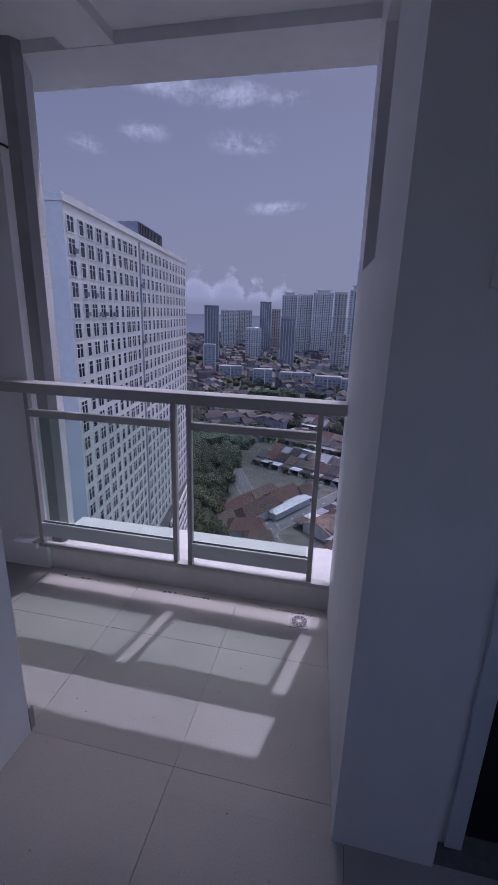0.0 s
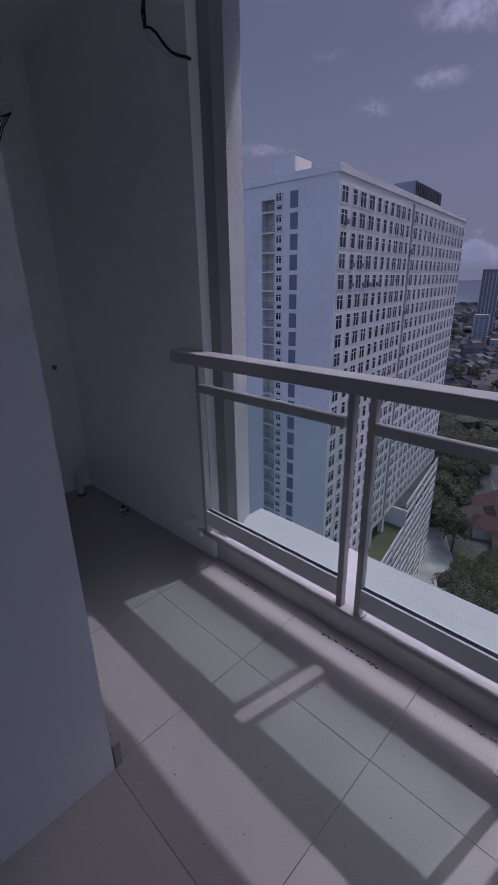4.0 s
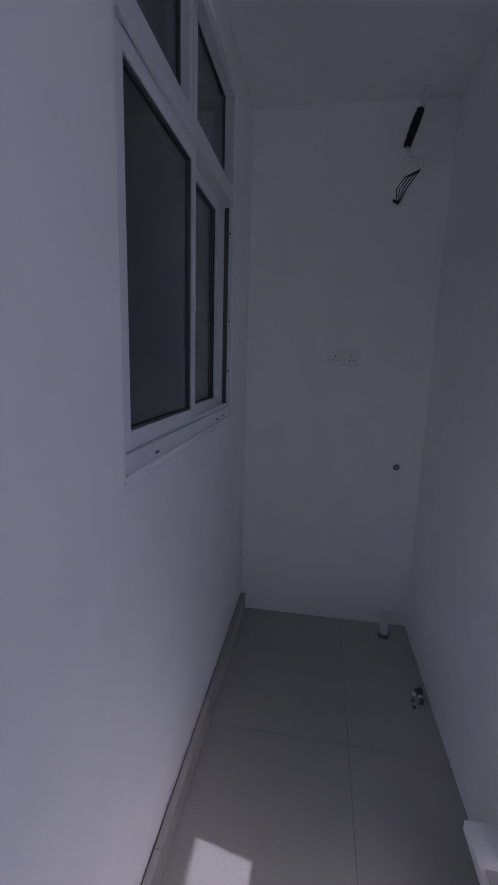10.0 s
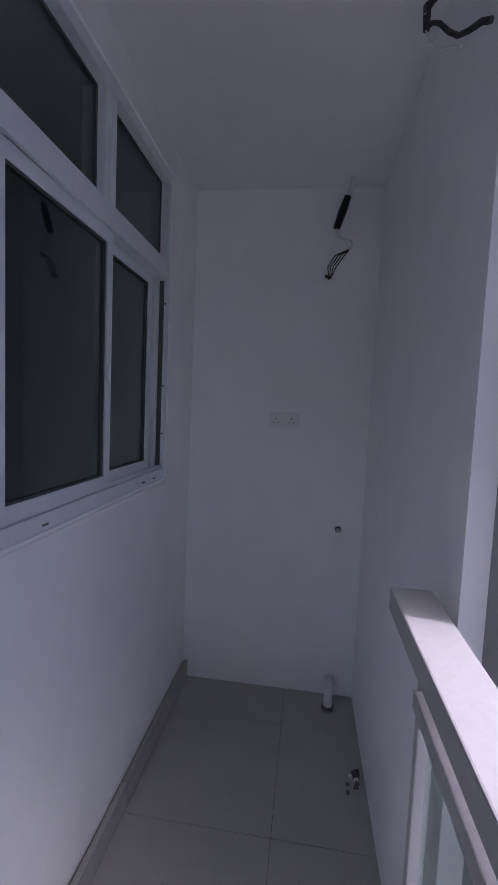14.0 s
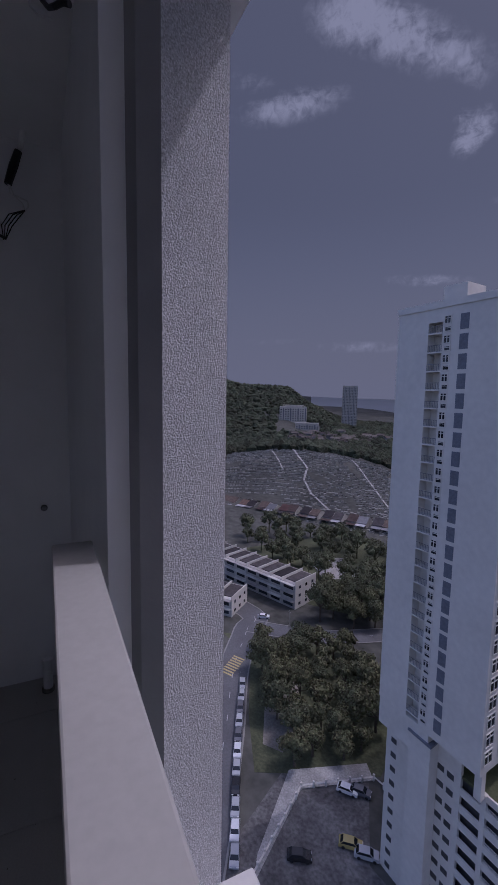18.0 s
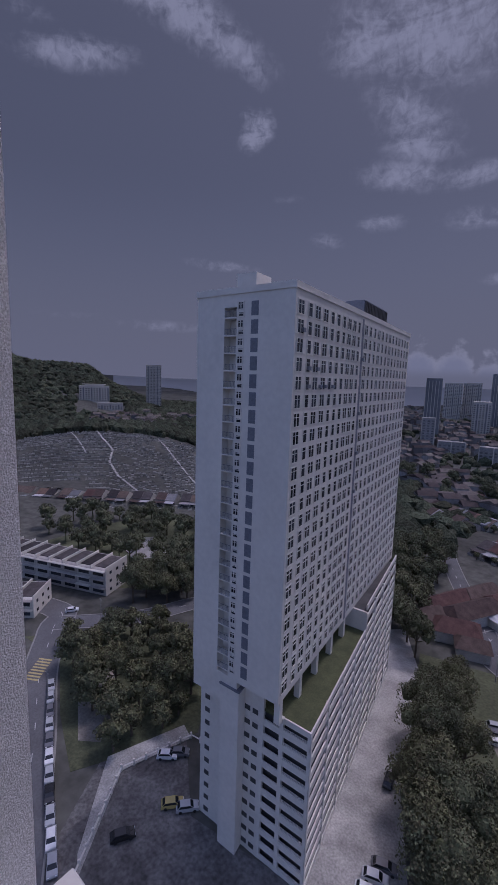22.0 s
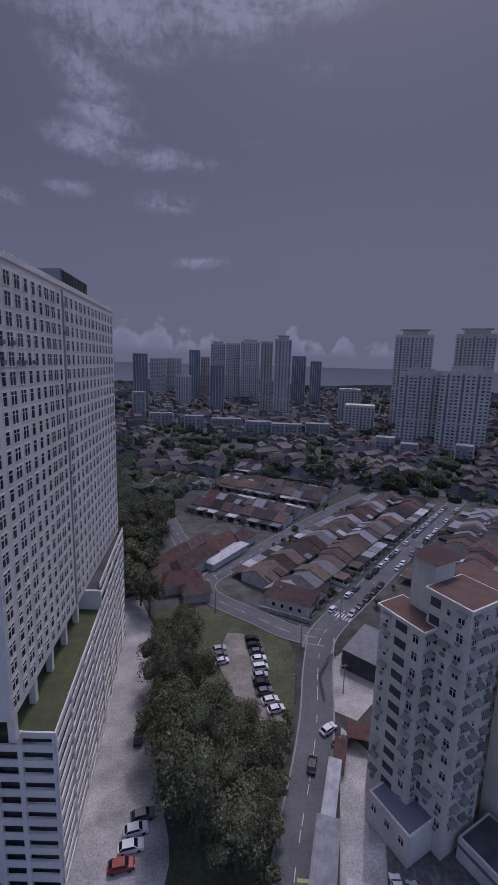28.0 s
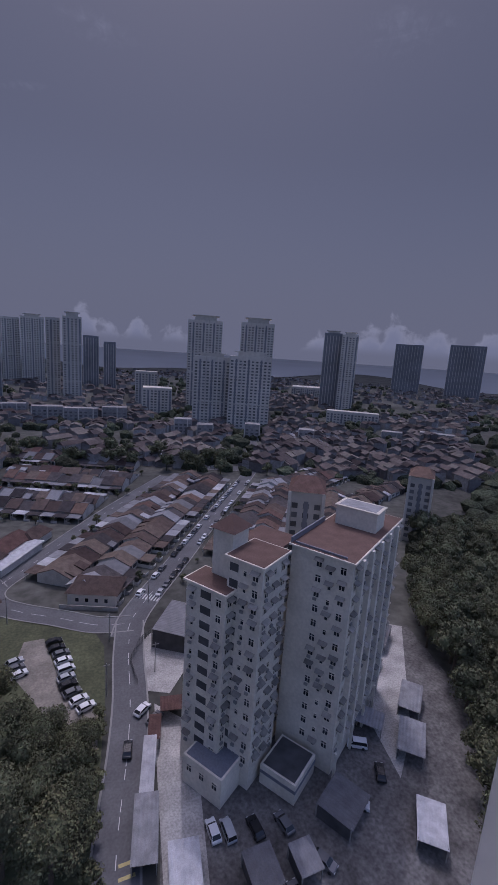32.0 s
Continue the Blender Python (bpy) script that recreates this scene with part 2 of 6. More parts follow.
# ---- builders ----
class Build:
    """Collects corners and faces of one mesh."""

    def __init__(self):
        self.v, self.f, self.m = [], [], []

    def face(self, pts, m=0):
        n = len(self.v)
        self.v += [tuple(p) for p in pts]
        self.f.append(tuple(range(n, n + len(pts))))
        self.m.append(m)
        return self

    def box(self, a, b, m=0, tr=None):
        (x0, y0, z0), (x1, y1, z1) = a, b
        pts = [Vector(p) for p in ((x0, y0, z0), (x1, y0, z0), (x1, y1, z0), (x0, y1, z0), (x0, y0, z1), (x1, y0, z1), (x1, y1, z1), (x0, y1, z1))]
        if tr is not None:
            pts = [tr @ p for p in pts]
        n = len(self.v)
        self.v += [tuple(p) for p in pts]
        for q in ((0, 3, 2, 1), (4, 5, 6, 7), (0, 1, 5, 4), (1, 2, 6, 5), (2, 3, 7, 6), (3, 0, 4, 7)):
            self.f.append(tuple(n + i for i in q))
            self.m.append(m)
        return self

    def prism(self, poly, z0, z1, m=0, top=None):
        n, k = len(self.v), len(poly)
        self.v += [(p[0], p[1], z0) for p in poly] + [(p[0], p[1], z1) for p in poly]
        self.f.append(tuple(range(n + k - 1, n - 1, -1)))
        self.m.append(m)
        self.f.append(tuple(range(n + k, n + 2 * k)))
        self.m.append(m if top is None else top)
        for i in range(k):
            j = (i + 1) % k
            self.f.append((n + i, n + j, n + k + j, n + k + i))
            self.m.append(m)
        return self

    def tube(self, path, r, m=0, sides=8):
        rings = []
        path = [Vector(p) for p in path]
        for i, p in enumerate(path):
            way = (path[min(i + 1, len(path) - 1)] - path[max(i - 1, 0)]).normalized()
            side = way.cross(Vector((0, 0, 1)) if abs(way.z) < 0.95 else Vector((1, 0, 0))).normalized()
            up = side.cross(way)
            rr = r[i] if isinstance(r, (list, tuple)) else r
            n = len(self.v)
            self.v += [tuple(p + rr * (math.cos(a) * side + math.sin(a) * up)) for a in (2 * math.pi * s / sides for s in range(sides))]
            rings.append(n)
        for a, b in zip(rings, rings[1:]):
            for s in range(sides):
                q = (s + 1) % sides
                self.f.append((a + s, a + q, b + q, b + s))
                self.m.append(m)
        self.f.append(tuple(rings[0] + s for s in range(sides - 1, -1, -1)))
        self.f.append(tuple(rings[-1] + s for s in range(sides)))
        self.m += [m, m]
        return self

    def mesh(self, name, mats, bevel=0.0, smooth=False):
        me = bpy.data.meshes.new(name)
        me.from_pydata(self.v, [], self.f)
        for mt in mats if isinstance(mats, (list, tuple)) else [mats]:
            me.materials.append(mt)
        me.polygons.foreach_set("material_index", self.m)
        if bevel:
            bm = bmesh.new()
            bm.from_mesh(me)
            bmesh.ops.remove_doubles(bm, verts=bm.verts, dist=0.0002)
            bmesh.ops.bevel(bm, geom=[e for e in bm.edges if len(e.link_faces) == 2 and e.calc_face_angle(0) > 0.6], offset=bevel, segments=2, profile=0.5, affect="EDGES")
            bm.to_mesh(me)
            bm.free()
        if smooth:
            me.polygons.foreach_set("use_smooth", [True] * len(me.polygons))
        me.update()
        return me


def thing(name, label="", category="", group="", kind="", at=None):
    ob = new(name)
    if at is not None:
        ob.matrix_world = at
    return tagged(ob, label, category, group, kind)


def part(name, data, material, parent, label="", at=None, bevel=0.0, smooth=False):
    """Links a Build or a mesh as one part under a thing or under a part."""
    me = data.mesh(name, material, bevel, smooth) if isinstance(data, Build) else data
    ob = new(name, me)
    ob.parent = parent
    if at is not None:
        ob.matrix_basis = at
    return tagged(ob, label)


def solid(name, data, material, label="", category="", group="", kind="", at=None, bevel=0.0, smooth=False):
    me = data.mesh(name, material, bevel, smooth) if isinstance(data, Build) else data
    ob = new(name, me)
    if at is not None:
        ob.matrix_world = at
    return tagged(ob, label, category, group, kind)


def box(a, b):
    return Build().box(a, b)


RND = random.Random(7)
EYE_OUT = (1.85, -0.05, 1.52)


def along(az, dist, z=0.0):
    """A place at a bearing from the yard, in degrees to the left of straight out."""
    return Vector((EYE_OUT[0] - dist * math.sin(radians(az)), EYE_OUT[1] + dist * math.cos(radians(az)), z))


# ---- the yard: structure ----
H = 2.74
KT = 0.15
XE, XR, YW, YS = -0.545, 2.66, 0.02, -0.964


def wall(name, data, material=None):
    return solid(name, data, material or M["paint"], kind="structure")


wall("wall_west", box((XE - 0.16, -4.75, -0.3), (XE, 0.33, H + 0.05)))
wall("wall_north", Build().prism([(XE, 0.018), (0.92, 0.034), (0.925, 0.085), (XE, 0.085)], -0.3, H + 0.1))
wall("column_inner", Build().prism([(XE, 0.085), (0.925, 0.085), (0.984, 0.097), (1.01, 0.143), (XE, 0.143)], 0.0, 3.4), M["greypaint"])
wall("column_outer", Build().prism([(XE, 0.143), (1.01, 0.143), (0.918, 0.33), (XE, 0.33)], -3.5, 3.4), M["render"])
win_x0, win_x1, win_z0, win_z1 = -0.13, 1.03, 1.252, 2.625


def ys(x):
    """The face of the slightly skewed window wall."""
    return YS + 0.006 * (x - XE) / 2.105


ww = Build()
for xa, xb, za, zb in ((XE, 1.56, -0.3, win_z0), (XE, 1.56, win_z1, H + 0.05), (XE, win_x0, win_z0, win_z1), (win_x1, 1.56, win_z0, win_z1)):
    ww.prism([(xa, -1.145), (xb, -1.145), (xb, ys(xb)), (xa, ys(xa))], za, zb)
wall("wall_south", ww)
wall("wall_kitchen", box((1.42, -4.75, -0.3), (1.56, -1.145, H + 0.05)))
def xr(y):
    """The inner face of the slightly skewed side wall."""
    return 2.643 + (0.08 - y) * 0.058 if y < 0.08 else 2.643


wr = Build()
oy0, oy1, oz0, oz1 = -0.56, -0.14, 1.745, 2.55
for ya, yb, za, zb in ((-1.06, oy0, -0.3, H + 0.05), (oy1, 0.12, -0.3, H + 0.05), (oy0, oy1, -0.3, oz0), (oy0, oy1, oz1, H + 0.05)):
    wr.prism([(xr(ya), ya), (3.005, ya), (3.005, yb), (xr(yb), yb)], za, zb)
wall("wall_east", wr)
wall("column_east", box((2.92, 0.123, -3.5), (3.5, 0.47, 3.4)), M["smooth"])
wall("wall_room_north", box((3.92, -0.98, -0.3), (5.2, -0.83, H)))
wall("wall_room_head", Build().box((3.005, -0.98, 2.13), (3.92, -0.83, H)).box((3.005, -0.98, -0.3), (3.05, -0.83, 2.13)))
# unseen wall with an opening added to light the room
wall("wall_room_east", Build().box((5.2, -4.75, -0.3), (5.36, -3.9, H)).box((5.2, -1.5, -0.3), (5.36, -0.83, H)).box((5.2, -3.9, 2.3), (5.36, -1.5, H)).box((5.2, -3.9, -0.3), (5.36, -1.5, 1.1)))
wall("wall_room_south", box((XE - 0.16, -4.9, -0.3), (5.36, -4.75, H)))
ceil = Build().box((XE - 0.16, -4.9, H + 0.02), (5.36, 0.14, H + 0.2)).box((1.241, -0.962, 2.712), (1.482, 0.14, H + 0.02))
solid("ceiling", ceil, M["ceiling"], kind="structure")
solid("beam", box((XE - 0.16, 0.14, 2.708), (6.5, 0.487, H + 0.9)), M["smooth"], kind="structure")
kerb = Build()
prof = [(0.058, -0.3), (0.055, 0.1), (0.056, KT - 0.006), (0.064, KT), (0.2, KT + 0.02), (0.425, KT + 0.02), (0.43, KT + 0.014), (0.43, -0.3)]
for x, way in ((0.927, 1), (2.919, -1)):
    kerb.face([(x, y, z) for y, z in prof[::way]])
for (y0, z0), (y1, z1) in zip(prof, prof[1:] + prof[:1]):
    kerb.face([(0.927, y0, z0), (0.927, y1, z1), (2.919, y1, z1), (2.919, y0, z0)])
solid("kerb", kerb, M["ledge"], kind="structure")
solid("ledge_east", box((3.501, 0.0, -0.3), (6.5, 0.43, KT + 0.02)), M["ledge"], kind="structure", bevel=0.006)
solid("facade_lower", Build().box((XE - 3, -0.04, -78.4), (8.5, 0.4, -0.31)).box((3.008, -0.83, -0.3), (3.1, -0.005, H)), M["smooth"], kind="structure")

# ---- window between yard and kitchen ----
window = thing("window_1", "white aluminium sliding window with grey tinted panes in the wall", "window", kind="structure")
wy0, wy1 = -1.06, -0.969
a, b, c, d = win_x0, win_x1, win_z0, win_z1
fr = Build()
fr.box((a, wy0, c), (a + 0.036, wy1, d)).box((b - 0.03, wy0, c), (b, wy1, d))
fr.box((a + 0.036, wy0, c), (b - 0.03, wy1, c + 0.045)).box((a + 0.036, wy0, d - 0.045), (b - 0.03, wy1, d))
part("window_frame", fr, M["alu"], window)
part("transom", Build().box((a + 0.0365, wy0 + 0.002, 2.158), (b - 0.0305, wy1 + 0.004, 2.196)).box((a + 0.0365, wy0 + 0.002, 2.199), (b - 0.0305, wy1 - 0.004, 2.24)).box((a + 0.0365, wy0 + 0.004, 2.196), (b - 0.0305, wy1 - 0.008, 2.199)), M["alu"], window)
part("mullion", Build().box((0.425, wy0 + 0.002, 2.2405), (0.462, wy1 - 0.006, d - 0.0455)).box((0.4635, wy0 + 0.002, 2.2405), (0.498, wy1 - 0.01, d - 0.0455)), M["alu"], window)
for dy, t in ((0.012, 0.016), (0.043, 0.014), (0.074, 0.012)):
    part("track", box((a + 0.036, wy1 - dy - 0.004, c + 0.0455), (b - 0.03, wy1 - dy, c + 0.0455 + t)), M["alu"], window)


def sash(x0, x1, z0, z1, y, w=0.042):
    """One sliding leaf: stiles and rails, a rubber bead, and its pane."""
    s = Build()
    s.box((x0, y, z0), (x0 + w, y + 0.026, z1)).box((x1 - w, y, z0), (x1, y + 0.026, z1))
    s.box((x0 + w, y, z0), (x1 - w, y + 0.026, z0 + w)).box((x0 + w, y, z1 - w), (x1 - w, y + 0.026, z1))
    ob = part("sash", s, M["alu"], window, bevel=0.002)
    g = Build()
    t = 0.007
    g.box((x0 + w, y + 0.016, z0 + w), (x0 + w + t, y + 0.0215, z1 - w)).box((x1 - w - t, y + 0.016, z0 + w), (x1 - w, y + 0.0215, z1 - w))
    g.box((x0 + w + t, y + 0.016, z0 + w), (x1 - w - t, y + 0.0215, z0 + w + t)).box((x0 + w + t, y + 0.016, z1 - w - t), (x1 - w - t, y + 0.0215, z1 - w))
    part("gasket", g, M["gasket"], ob)
    part("pane", box((x0 + w, y + 0.009, z0 + w), (x1 - w, y + 0.014, z1 - w)), M["darkglass"], ob)


sash(0.43, b - 0.032, c + 0.05, 2.156, wy1 - 0.034)
sash(a + 0.105, 0.485, c + 0.05, 2.156, wy1 - 0.068)
# dark strip painted as the shade in the jamb's groove
part("jamb_groove", box((a + 0.0365, wy1 - 0.058, c + 0.06), (a + 0.046, wy1 - 0.012, 2.15)), M["gasket"], window)
part("stop", box((a + 0.047, wy1 - 0.06, c + 0.05), (a + 0.07, wy1 - 0.03, 2.156)), M["alu"], window)
for x0, x1 in ((a + 0.036, 0.425), (0.498, b - 0.03)):
    part("pane", box((x0, wy1 - 0.048, 2.24), (x1, wy1 - 0.042, d - 0.045)), M["darkglass"], window)
    bead = Build()
    for p, q in (((x0, 2.24), (x0 + 0.008, d - 0.045)), ((x1 - 0.008, 2.24), (x1, d - 0.045)), ((x0 + 0.008, 2.24), (x1 - 0.008, 2.248)), ((x0 + 0.008, d - 0.053), (x1 - 0.008, d - 0.045))):
        bead.box((p[0], wy1 - 0.0415, p[1]), (q[0], wy1 - 0.036, q[1]))
    part("gasket", bead, M["gasket"], window)
for z in (1.46, 1.68, 2.05):
    part("screw", Build().tube([(a + 0.0355, wy1 - 0.006, z), (a + 0.0385, wy1 - 0.006, z)], 0.0045, 0, 6), M["gasket"], window)
# thin dark plates painted as the shade in the weep slots
for x in (0.0, 0.12, 0.80):
    part("weep_slot", box((x, wy1, c + 0.012), (x + 0.026, wy1 + 0.001, c + 0.018)), M["gasket"], window)
part("latch", box((0.445, wy1 - 0.009, 1.66), (0.46, wy1 - 0.003, 1.72)), M["plastic"], window, bevel=0.002)
sill = Build()
sill.face([(a - 0.03, -0.972, c + 0.001), (b + 0.004, -0.972, c + 0.001), (b + 0.004, -0.956, c - 0.012), (a - 0.03, -0.956, c - 0.012)])
sill.face([(a - 0.03, -0.956, c - 0.012), (b + 0.004, -0.956, c - 0.012), (b + 0.004, -0.966, c - 0.04), (a - 0.03, -0.966, c - 0.04)])
sill.face([(a - 0.03, -0.972, c + 0.001), (a - 0.03, -0.956, c - 0.012), (a - 0.03, -0.966, c - 0.04)]).face([(b + 0.004, -0.972, c + 0.001), (b + 0.004, -0.966, c - 0.04), (b + 0.004, -0.956, c - 0.012)])
part("window_sill", sill, M["paint"], window)

solid("board", box((0.02, -1.75, 0.0), (0.24, -1.71, 1.76)), M["plastic"], "pale board leaning inside the kitchen behind the window", "board", kind="")

# narrow pane in the side wall
side = thing("window_2", "narrow dark window in a deep white reveal", "window", kind="structure")
part("window_frame", Build().box((2.80, oy0, oz0), (2.85, oy0 + 0.04, oz1)).box((2.80, oy1 - 0.04, oz0), (2.85, oy1, oz1)).box((2.80, oy0 + 0.04, oz0), (2.85, oy1 - 0.04, oz0 + 0.04)).box((2.80, oy0 + 0.04, oz1 - 0.04), (2.85, oy1 - 0.04, oz1)), M["alu"], side)
part("pane", box((2.815, oy0 + 0.04, oz0 + 0.04), (2.82, oy1 - 0.04, oz1 - 0.04)), M["towerglass"], side)
part("backing", box((2.9, oy0, oz0), (2.94, oy1, oz1)), M["paint"], side)
# the room's window: never in view, added to let sky light in
added_window = thing("window_3", "unseen window added in the room wall to let in light", "window", kind="structure")
part("window_frame", Build().box((5.25, -3.9, 1.1), (5.3, -3.84, 2.3)).box((5.25, -1.56, 1.1), (5.3, -1.5, 2.3)).box((5.25, -2.73, 1.1), (5.3, -2.67, 2.3)).box((5.25, -3.84, 2.24), (5.3, -1.56, 2.3)).box((5.25, -3.84, 1.1), (5.3, -1.56, 1.16)), M["alu"], added_window)

# ---- door in the room ----
door = thing("door_1", "dark stained door in a white frame", "door", kind="structure")
part("door_frame", Build().box((3.051, -0.995, 0.0), (3.10, -0.85, 2.13)).box((3.87, -0.995, 0.0), (3.92, -0.85, 2.13)).box((3.10, -0.995, 2.08), (3.87, -0.85, 2.128)), M["alu"], door)
leaf = part("door_leaf", Build().box((3.102, -0.95, 0.004), (3.868, -0.91, 2.078)), M["dark"], door, "dark brown door leaf")
part("door_handle", Build().tube([(3.8, -0.951, 1.02), (3.8, -0.985, 1.02), (3.7, -0.985, 1.02)], 0.009), M["steel"], leaf)

# ---- railing ----
railing = thing("railing", "cream steel balcony railing with clear green glass panels", "railing")
part("top_rail", box((0.812, -0.086, 1.134), (XR - 0.012, 0.009, 1.190)), M["rail"], railing, bevel=0.004)
part("bottom_rail", Build().box((0.93, -0.045, 0.2), (XR - 0.02, -0.008, 0.224)), M["rail"], railing, bevel=0.003)
part("end_plate", box((0.765, -0.068, 0.19), (0.929, 0.03, 0.2235)), M["paint"], railing, bevel=0.003)
posts = [(0.942, 0.968), (1.784, 1.81), (1.868, 1.894), (2.52, 2.546)]
for x0, x1 in posts:
    part("post", box((x0, -0.043, 0.224), (x1, -0.009, 1.134)), M["rail"], railing, bevel=0.003)
for x0, x1 in ((0.895, 0.972), (1.768, 1.908), (2.505, 2.62)):
    part("base_plate", box((x0, -0.054, 0.2245), (x1, -0.004, 0.229)), M["rail"], railing)
for x0, x1, g0, g1 in ((0.968, 1.784, 0.995, 1.782), (1.894, 2.52, 1.896, 2.51)):
    part("sub_rail", box((x0, -0.058, 1.002), (x1, -0.024, 1.04)), M["rail"], railing, bevel=0.003)
    part("bottom_channel", Build().box((x0, -0.044, 0.275), (x1, -0.034, 0.36)).box((x0, -0.016, 0.275), (x1, -0.006, 0.36)).box((x0, -0.034, 0.275), (x1, -0.016, 0.285)), M["alu"], railing)
    part("glass_panel", box((g0, -0.029, 0.286), (g1, -0.021, 1.001)), M["railglass"], railing, "clear green glass panel")
    part("gasket", Build().box((x0, -0.033, 0.352), (x1, -0.0295, 0.363)).box((x0, -0.0205, 0.352), (x1, -0.017, 0.363)), M["gasket"], railing)

# ---- fittings ----
sock = thing("socket_outlet", "white double power socket on the end wall", "socket")
for y in (-0.521, -0.436):
    plate = part("plate", box((XE, y, 1.493), (XE + 0.009, y + 0.084, 1.580)), M["plastic"], sock, bevel=0.003)
    # thin dark plates painted as the shade in the pin holes
    for dy, z, w, h in ((0.042, 1.545, 0.005, 0.009), (0.030, 1.525, 0.008, 0.005), (0.054, 1.525, 0.008, 0.005)):
        part("pin_hole", box((XE + 0.0085, y + dy - w / 2, z - h / 2), (XE + 0.0094, y + dy + w / 2, z + h / 2)), M["gasket"], plate)
switch = thing("light_switch", "white switch plate on the wall beside the door", "switch")
part("plate", box((2.88, -1.068, 1.632), (2.965, -1.060, 1.705)), M["plastic"], switch, bevel=0.003)
part("rocker", box((2.90, -1.072, 1.648), (2.945, -1.066, 1.69)), M["plastic"], switch, bevel=0.002)
outlet = thing("water_outlet", "capped steel water outlet in the end wall", "pipe")
part("cap", Build().tube([(XE, -0.112, 0.952), (XE + 0.02, -0.112, 0.952)], 0.012, 0, 12), M["steel"], outlet)
part("ring", Build().tube([(XE, -0.112, 0.952), (XE + 0.004, -0.112, 0.952)], 0.017, 0, 12), M["gasket"], outlet)
pipe = thing("waste_pipe", "short white plastic waste pipe standing on the floor", "pipe")
part("tube", Build().tube([(-0.422, -0.12, 0.0), (-0.422, -0.12, 0.165)], 0.023, 0, 16), M["pvc"], pipe, smooth=False)
part("cap", Build().tube([(-0.422, -0.12, 0.16), (-0.422, -0.12, 0.178)], 0.026, 0, 16), M["pvc"], pipe)
part("collar", Build().tube([(-0.422, -0.12, 0.0), (-0.422, -0.12, 0.02)], 0.031, 0, 16), M["dirt"], pipe)
lead = thing("cable", "taped cable end with loose wires hanging from the ceiling", "cable")
X = -0.457
part("sleeve", Build().tube([(X + 0.004, -0.146, 2.760), (X + 0.01, -0.148, 2.736), (X + 0.01, -0.158, 2.686), (X + 0.01, -0.173, 2.656)], 0.013), M["pvc"], lead)
part("tape", Build().tube([(X + 0.01, -0.168, 2.666), (X + 0.012, -0.190, 2.596), (X + 0.012, -0.216, 2.511)], [0.017, 0.02, 0.017]), M["black"], lead)
part("loop", Build().tube([(X + 0.01, -0.214, 2.516), (X + 0.012, -0.208, 2.471), (X + 0.012, -0.168, 2.461), (X + 0.012, -0.138, 2.451), (X + 0.012, -0.133, 2.431), (X + 0.012, -0.148, 2.406)], 0.0045), M["pvc"], lead)
part("loop", Build().tube([(X + 0.01, -0.211, 2.516), (X + 0.018, -0.193, 2.466), (X + 0.016, -0.158, 2.436), (X + 0.012, -0.148, 2.411)], 0.003), M["pvc"], lead)
for k in range(4):
    part("wire", Build().tube([(X + 0.012, -0.146, 2.411), (X + 0.014 + 0.004 * k, -0.168 - 0.016 * k, 2.381 - 0.002 * k), (X + 0.014, -0.206 - 0.014 * k, 2.326), (X + 0.012, -0.23 - 0.004 * k, 2.271 - 0.003 * k)], 0.0026), M["black"], lead)
part("ferrule", Build().tube([(X + 0.012, -0.230, 2.268), (X + 0.012, -0.260, 2.280)], 0.007), M["black"], lead)

spur = thing("cable", "black cable end hanging from the wall above the railing", "cable")
part("sheath", Build().tube([(0.712, 0.02, 2.77), (0.732, 0.0, 2.68), (0.792, -0.059, 2.52), (0.837, -0.099, 2.447), (0.842, -0.099, 2.397)], [0.006, 0.006, 0.006, 0.009, 0.007]), M["black"], spur)
part("strand", Build().tube([(0.722, 0.02, 2.77), (0.742, 0.0, 2.67), (0.802, -0.069, 2.5), (0.842, -0.103, 2.427)], 0.0035), M["pvc"], spur, "pale inner wire")
part("tail", Build().tube([(0.842, -0.099, 2.4), (0.866, -0.092, 2.392), (0.888, -0.083, 2.372), (0.912, -0.07, 2.336), (0.94, -0.06, 2.306), (0.972, -0.05, 2.289), (1.0, -0.038, 2.28), (1.012, -0.026, 2.272)], [0.004, 0.0045, 0.005, 0.005, 0.005, 0.0055, 0.006, 0.006]), M["black"], spur)
part("wire", Build().tube([(0.842, -0.099, 2.397), (0.852, -0.093, 2.362), (0.862, -0.079, 2.342), (0.944, -0.055, 2.285)], 0.0022), M["pvc"], spur)

debris = thing("rubble", "small heap of broken cement and dirt on the floor", "debris")
for k in range(44):
    r = abs(RND.gauss(0, 0.034))
    t = RND.uniform(0, 6.28)
    s = RND.uniform(0.004, 0.014)
    px, py = 0.016 + r * math.cos(t) * 1.3, -0.015 + 0.6 * r * math.sin(t)
    bm = bmesh.new()
    bmesh.ops.create_icosphere(bm, subdivisions=1, radius=s)
    for v in bm.verts:
        v.co *= RND.uniform(0.6, 1.2)
        v.co.z *= 0.7
    me = bpy.data.meshes.new("lump")
    bm.to_mesh(me)
    bm.free()
    me.materials.append(M["dirt"] if k % 5 else M["pvc"])
    part("lump", me, None, debris, at=pose(px, min(py, -0.006), s * 0.4))

drain = thing("floor_drain", "round steel grating of a floor drain in a square plate", "drain")
dx, dy = 2.504, -0.075
part("plate", box((dx - 0.05, dy - 0.05, -0.004), (dx + 0.05, dy + 0.05, 0.003)), M["steel"], drain)
# no hole is sunk: a dark disc painted as the well's shade
part("well", Build().tube([(dx, dy, 0.0028), (dx, dy, 0.0035)], 0.04, 0, 24), M["gasket"], drain)
part("hub", Build().tube([(dx, dy, 0.003), (dx, dy, 0.006)], 0.012, 0, 12), M["steel"], drain)
